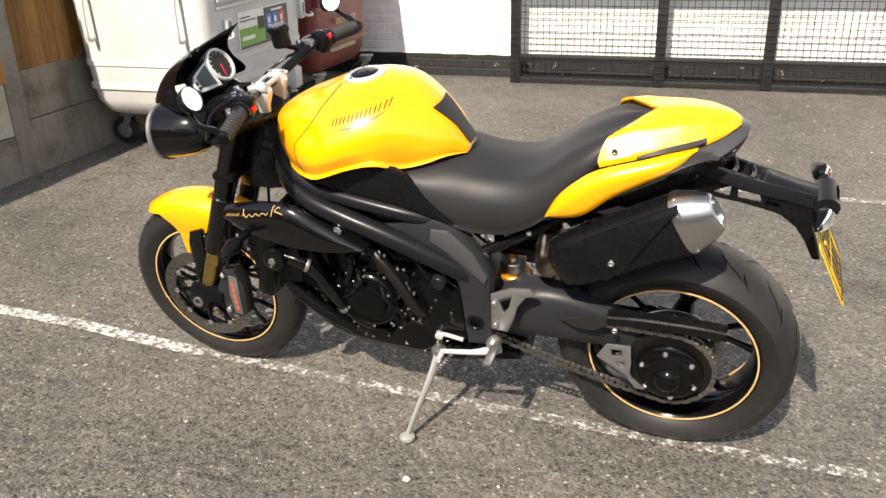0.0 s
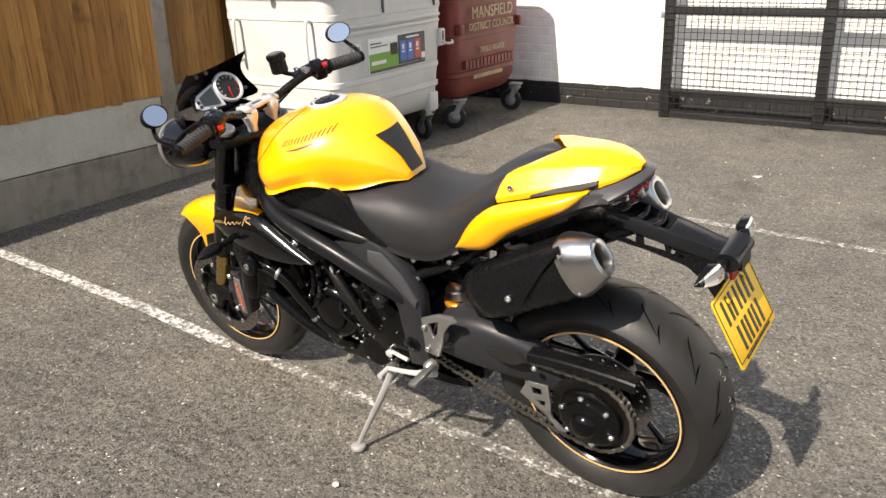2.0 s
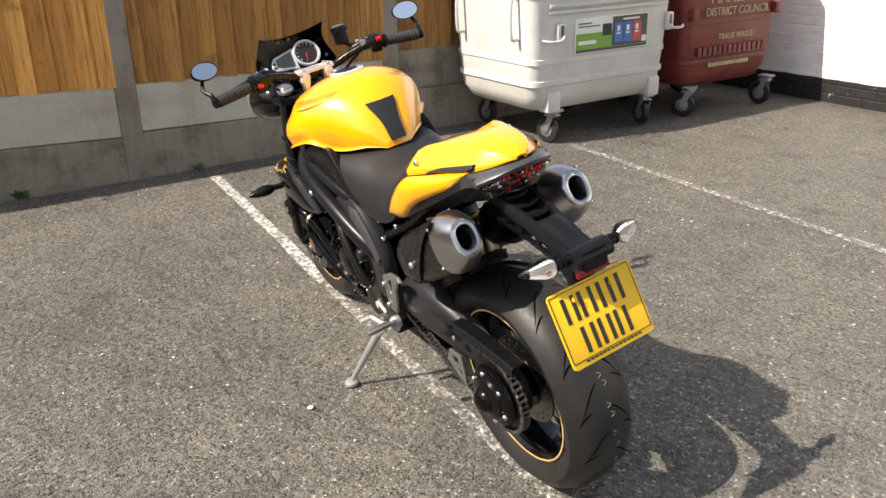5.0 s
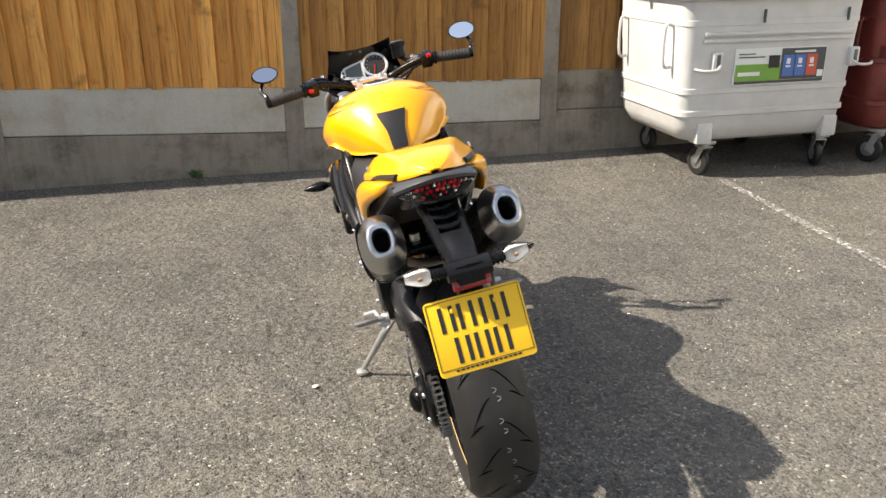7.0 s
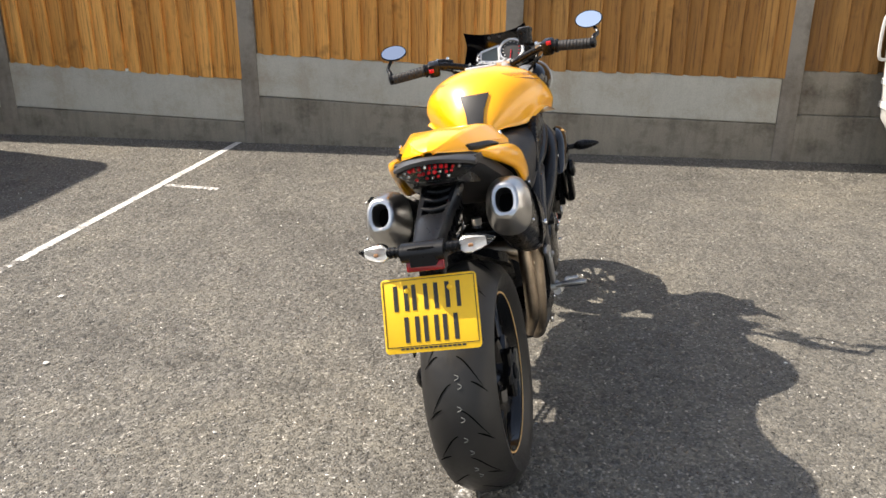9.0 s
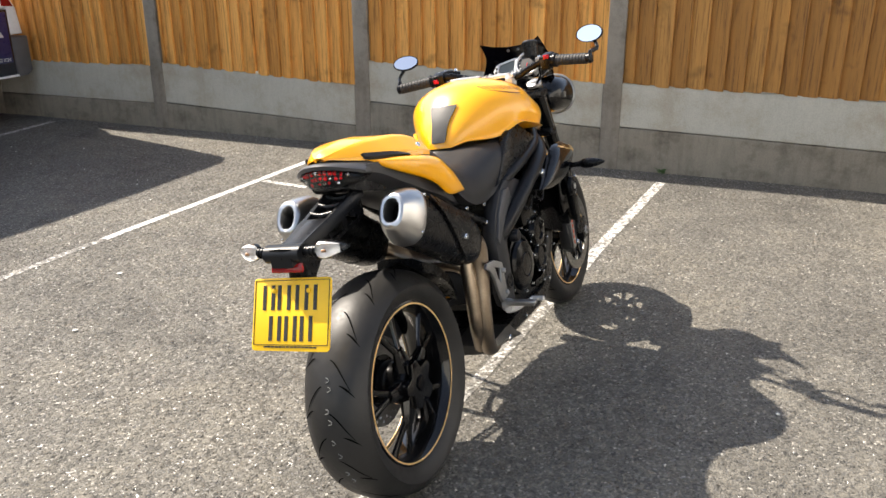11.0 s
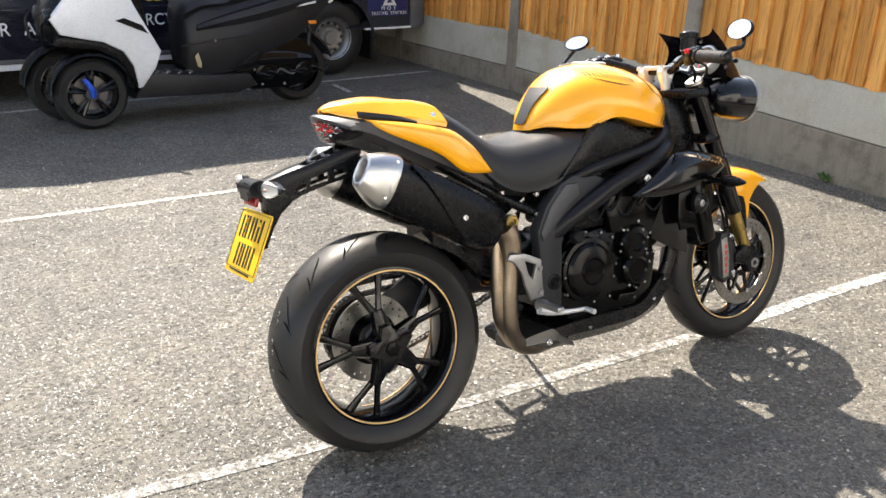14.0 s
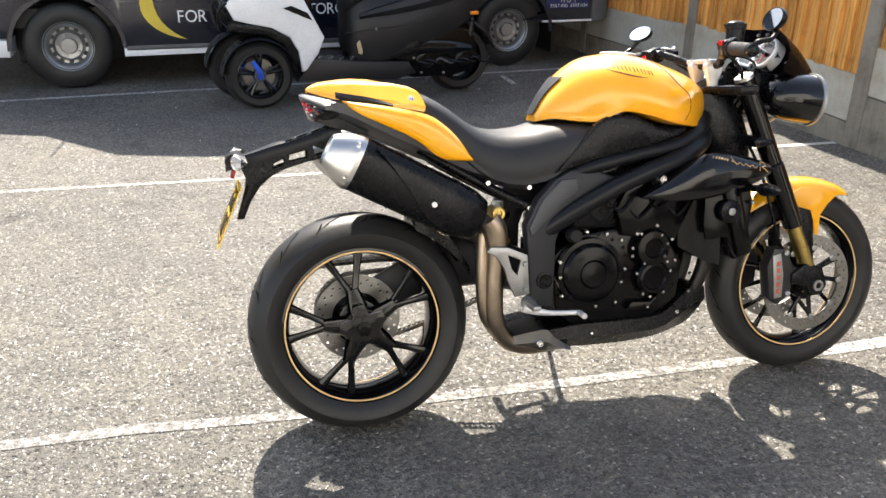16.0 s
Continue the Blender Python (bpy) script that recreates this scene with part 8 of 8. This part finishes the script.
    loft(bm, [[mm @ Vector((x, 0.048 * k * math.cos(a), 0.0295 * k * math.sin(a))) for a in [2 * math.pi * j / 32 for j in range(32)]] for x, k in ((0.014, 0.55), (0.010, 0.85), (0.002, 1.0), (-0.006, 1.02), (-0.0085, 1.0), (-0.0085, 0.94), (-0.006, 0.93))])
    P("mirror_shell", bm, BLACK, mr)
    bm = B()
    loft(bm, [[mm @ Vector((x, 0.0455 * k * math.cos(a), 0.0275 * k * math.sin(a))) for a in [2 * math.pi * j / 32 for j in range(32)]] for x, k in ((-0.0062, 1.0), (-0.0074, 1.0))])
    P("mirror_glass", bm, MIRROR, mr, "mirror glass", 20)
# brake fluid pot on the right bar
bm = B()
lathe(bm, (1.113, -0.126, 1.046), (0.1, 0, 1), [(0.0, 0), (0.022, 0), (0.0255, 0.004), (0.0255, 0.040), (0.0275, 0.042), (0.0275, 0.056), (0.024, 0.059), (0.0, 0.059)], 28)
pot = P("fluid_reservoir", bm, BLACK, None, "black brake fluid reservoir", 30)
bm = B()
lathe(bm, (1.119, -0.126, 1.1045), (0.1, 0, 1), [(0.021, 0), (0.021, 0.002), (0.018, 0.0035), (0.0, 0.0035)], 24)
P("reservoir_cap", bm, GREY, pot, "grey printed reservoir cap")
for k in range(14):
    a = 2 * math.pi * k / 14
    bm = B()
    cyl(bm, (1.117 + 0.0275 * math.cos(a), -0.126 + 0.0275 * math.sin(a), 1.089), (1.1183 + 0.0275 * math.cos(a), -0.126 + 0.0275 * math.sin(a), 1.101), 0.0022, seg=6)
    P("cap_rib", bm, BLACK, pot)
# master cylinder and clutch perch with their clamps
for s in (1, -1):
    bm = B()
    tube(bm, [(1.088, s * 0.150, 1.026), (1.074, s * 0.185, 1.034), (1.056, s * 0.232, 1.034)], [0.012, 0.016, 0.014], seg=12)
    cyl_m = P("lever_perch", bm, BLACK, None, "black lever perch")
    for q in (0.165, 0.200):
        bm = B()
        lathe(bm, (1.092 - (q - 0.15) * 0.42, s * q, 1.042), (0.3, 0, 1), [(0.007, 0), (0.007, 0.008), (0.004, 0.010), (0.0, 0.010)], 10)
        part("perch_bolt", bm, CHROME, cyl_m)
    bm = B()
    box(bm, 1.040, 1.068, min(s * 0.206, s * 0.222), max(s * 0.206, s * 0.222), 1.012, 1.050, 0.005)
    part("perch_clamp", bm, CAST, cyl_m)
bm = B()
tube(bm, [(1.111, -0.126, 1.050), (1.09, -0.15, 1.035), (1.055, -0.185, 1.032)], 0.007, seg=8)
P("reservoir_bracket", bm, BLACK, pot)
# instruments
CL = Matrix.Translation((1.272, -0.002, 1.014)) @ pose(0, 0, 0, 0, 32, 0)
bm = B()
lathe(bm, CL @ Vector((0, -0.045, 0.004)), CL.to_3x3() @ Vector((-1, 0, 0)), [(0.047, -0.03), (0.050, -0.01), (0.050, 0.003), (0.046, 0.007), (0.041, 0.006), (0.039, -0.001)], 40)
ins = P("instrument_pod", bm, SILVER, None, "silver-ringed tachometer beside a small display")
bm = B()
lathe(bm, CL @ Vector((0, -0.045, 0.004)), CL.to_3x3() @ Vector((-1, 0, 0)), [(0.0395, -0.004), (0.0395, 0.0), (0.0, 0.0005)], 36)
P("dial", bm, INK, ins, "black tachometer dial")
for k in range(11):
    a = radians(215 - k * 25)
    bm = B()
    p0 = CL @ Vector((-0.0018, -0.045 - 0.036 * math.cos(a), 0.004 + 0.036 * math.sin(a)))
    p1 = CL @ Vector((-0.0018, -0.045 - 0.030 * math.cos(a), 0.004 + 0.030 * math.sin(a)))
    tube(bm, [p0, p1], 0.0010, seg=5)
    P("dial_mark", bm, LETTER if k < 8 else RED, ins)
bm = B()
tube(bm, [CL @ Vector((-0.003, -0.045, 0.004)), CL @ Vector((-0.003, -0.045 + 0.008, -0.030))], [0.0016, 0.001], seg=5)
P("needle", bm, RED, ins, "red needle")
bm = B()
inner = [(y, z) for y, z in ((0.008, 0.026), (0.070, 0.010), (0.074, -0.020), (0.008, -0.034))]
outer = [(0.0, 0.034), (0.074, 0.018), (0.086, 0.006), (0.094, -0.016), (0.082, -0.030), (0.0, -0.043)]
rot = Matrix(((0, 1, 0, 0), (1, 0, 0, 0), (0, 0, 1, 0), (0, 0, 0, 1)))
prism(bm, outer, 0.012, [inner[::-1]], bev=0.002, place=CL @ Matrix.Translation((-0.004, 0, 0)) @ rot)
P("display_bezel", bm, SILVER, ins, "silver display bezel")
bm = B()
prism(bm, inner, 0.004, place=CL @ rot)
P("display", bm, LCD, ins, "grey liquid crystal display")
for z in (-0.004, -0.018):
    bm = B()
    box(bm, -0.0055, 0.0, 0.077, 0.087, z - 0.005, z + 0.005, 0.001)
    bmesh.ops.transform(bm, matrix=CL, verts=bm.verts)
    P("display_button", bm, INK, ins)
bm = B()
loft(bm, [[CL @ Vector((x, y * k, z * k)) for y, z in ((-0.10, 0.0), (-0.07, 0.045), (0.0, 0.04), (0.09, 0.02), (0.10, -0.02), (0.0, -0.05), (-0.07, -0.045))] for x, k in ((0.004, 1.0), (0.03, 0.9), (0.05, 0.6))])
P("instrument_housing", bm, BLACK, ins)
# flyscreen: a curved sheet with two raised horns
bm = B()
edge = spline([(1.33, 0.125, 0.945), (1.262, 0.148, 0.968), (1.292, 0.138, 1.015), (1.285, 0.124, 1.060), (1.232, 0.118, 1.114)], 15)
mid = spline([(1.458, 0, 0.945), (1.432, 0, 0.985), (1.392, 0, 1.025), (1.342, 0, 1.060), (1.288, 0, 1.088)], 15)
rows = []
for e, m in zip(edge, mid):
    row = []
    for j in range(17):
        u = -1 + j / 8
        w = abs(u) ** 2.4
        row.append((m.x + (e.x - m.x) * w, e.y * u, m.z + (e.z - m.z) * w))
    rows.append(row)
vs = [[bm.verts.new(p) for p in r] for r in rows]
for a, b in zip(vs, vs[1:]):
    for i in range(16):
        bm.faces.new((a[i], a[i + 1], b[i + 1], b[i]))
bmesh.ops.solidify(bm, geom=bm.faces, thickness=0.004)
fly = P("flyscreen", bm, SCREEN, None, "dark tinted flyscreen", 50)
for y, x, z in ((0.035, 1.305, 1.072), (-0.005, 1.308, 1.072), (0.125, 1.292, 0.985), (-0.125, 1.292, 0.985)):
    bolt((x, y, z), (-0.6, 0, 0.7), 0.006, 0.006, STEEL, "screen_bolt", fly)
for s in (1, -1):
    o = Vector((1.326, s * 0.098, 0.884))
    ax = Vector((1, 0, -0.12)).normalized()
    bm = B()
    lathe(bm, o, ax, [(0.020, -0.085), (0.043, -0.075), (0.062, -0.045), (0.070, 0.0), (0.073, 0.045), (0.074, 0.062)], 40)
    hl = P("headlamp", bm, GLOSS, None, "round black headlamp with clear lens", 60)
    bm = B()
    lathe(bm, o, ax, [(0.074, 0.060), (0.078, 0.062), (0.078, 0.072), (0.073, 0.076), (0.070, 0.072), (0.070, 0.06)], 40, True)
    P("lamp_ring", bm, STEEL, hl, "chrome lamp ring")
    bm = B()
    lathe(bm, o, ax, [(0.070, 0.068), (0.061, 0.082), (0.042, 0.093), (0.02, 0.100), (0.0, 0.101)], 40)
    g = P("lamp_lens", bm, GLASS, hl, "clear lamp lens", 60)
    g.visible_shadow = False
    bm = B()
    lathe(bm, o, ax, [(0.0, 0.0), (0.02, 0.002), (0.046, 0.022), (0.069, 0.064)], 36)
    P("lamp_reflector", bm, CHROME, hl, "", 60)
bm = B()
tube(bm, [(1.22, 0.10, 0.86), (1.28, 0.10, 0.86), (1.28, 0, 0.84), (1.28, -0.10, 0.86), (1.22, -0.10, 0.86)], 0.012, seg=8)
P("lamp_bracket", bm, BLACK, None)
bm = B()
prism(bm, [(1.19, 0.97), (1.30, 0.955), (1.33, 0.90), (1.22, 0.87)], 0.13, bev=0.012, place=Matrix.Translation((0, -0.065, 0)))
P("head_cowl", bm, BLACK, None)
bm = B()
for s in (1, -1):
    tube(bm, [(1.06, s * 0.17, 1.02), (1.13, s * 0.14, 0.97), (1.17, s * 0.07, 0.90), (1.12, s * 0.04, 0.80)], 0.005, seg=6)
    tube(bm, [(1.05, s * 0.20, 1.02), (1.15, s * 0.17, 0.99), (1.20, s * 0.08, 0.93), (1.15, s * 0.05, 0.82)], 0.0045, seg=6)
P("control_cable", bm, BLACK, None, "black control cables")
bm = B()
lathe(bm, (1.145, 0.0, 0.955), (-0.3, 0, 1), [(0.018, 0), (0.018, 0.012), (0.012, 0.016), (0, 0.016)], 18)
P("ignition_lock", bm, BLACK, None)

# ---- side stand ----
bm = B()
ft = bike.matrix_world.inverted() @ Vector((-0.449, 0.046, -0.004))
top = Vector((0.635, 0.140, 0.278))
tube(bm, [top, top.lerp(ft, 0.35) + Vector((-0.006, 0, 0.004)), top.lerp(ft, 0.75), top.lerp(ft, 0.97)], [0.014, 0.0135, 0.010, 0.009], seg=10, flat=0.7)
st = P("side_stand", bm, STAND, None, "grey aluminium side stand, down")
bm = B()
lathe(bm, ft, bike.matrix_world.to_3x3().inverted() @ Vector((0, 0, 1)), [(0.016, -0.009), (0.022, -0.007), (0.022, 0.002), (0.012, 0.009)], 16)
P("stand_foot", bm, STAND, st)
bm = B()
lathe(bm, top + Vector((0, -0.02, 0)), (0, 1, 0), [(0.019, 0), (0.019, 0.035), (0.009, 0.037), (0.008, 0.045), (0, 0.045)], 16)
P("stand_pivot", bm, CAST, st)
bm = B()
pts = [Vector((0.585, 0.15, 0.285)).lerp(top.lerp(ft, 0.35), k / 60) + Vector((0.005 * math.cos(k * 1.2), 0.005 * math.sin(k * 1.2), 0)) for k in range(61)]
tube(bm, pts, 0.0014, n=181, seg=5)
P("stand_spring", bm, STEEL, st)
bm = B()
box(bm, 0.56, 0.66, 0.07, 0.14, 0.245, 0.29, 0.01)
P("stand_bracket", bm, BLACK, st)
bm = B()
tube(bm, [(0.62, 0.155, 0.345), (0.60, 0.16, 0.35), (0.55, 0.165, 0.345)], 0.006, seg=8)
lathe(bm, (0.622, 0.15, 0.343), (0, 1, 0), [(0.012, 0), (0.012, 0.014), (0.006, 0.016)], 12)
P("gear_linkage", bm, SILVER, None, "aluminium gear linkage")
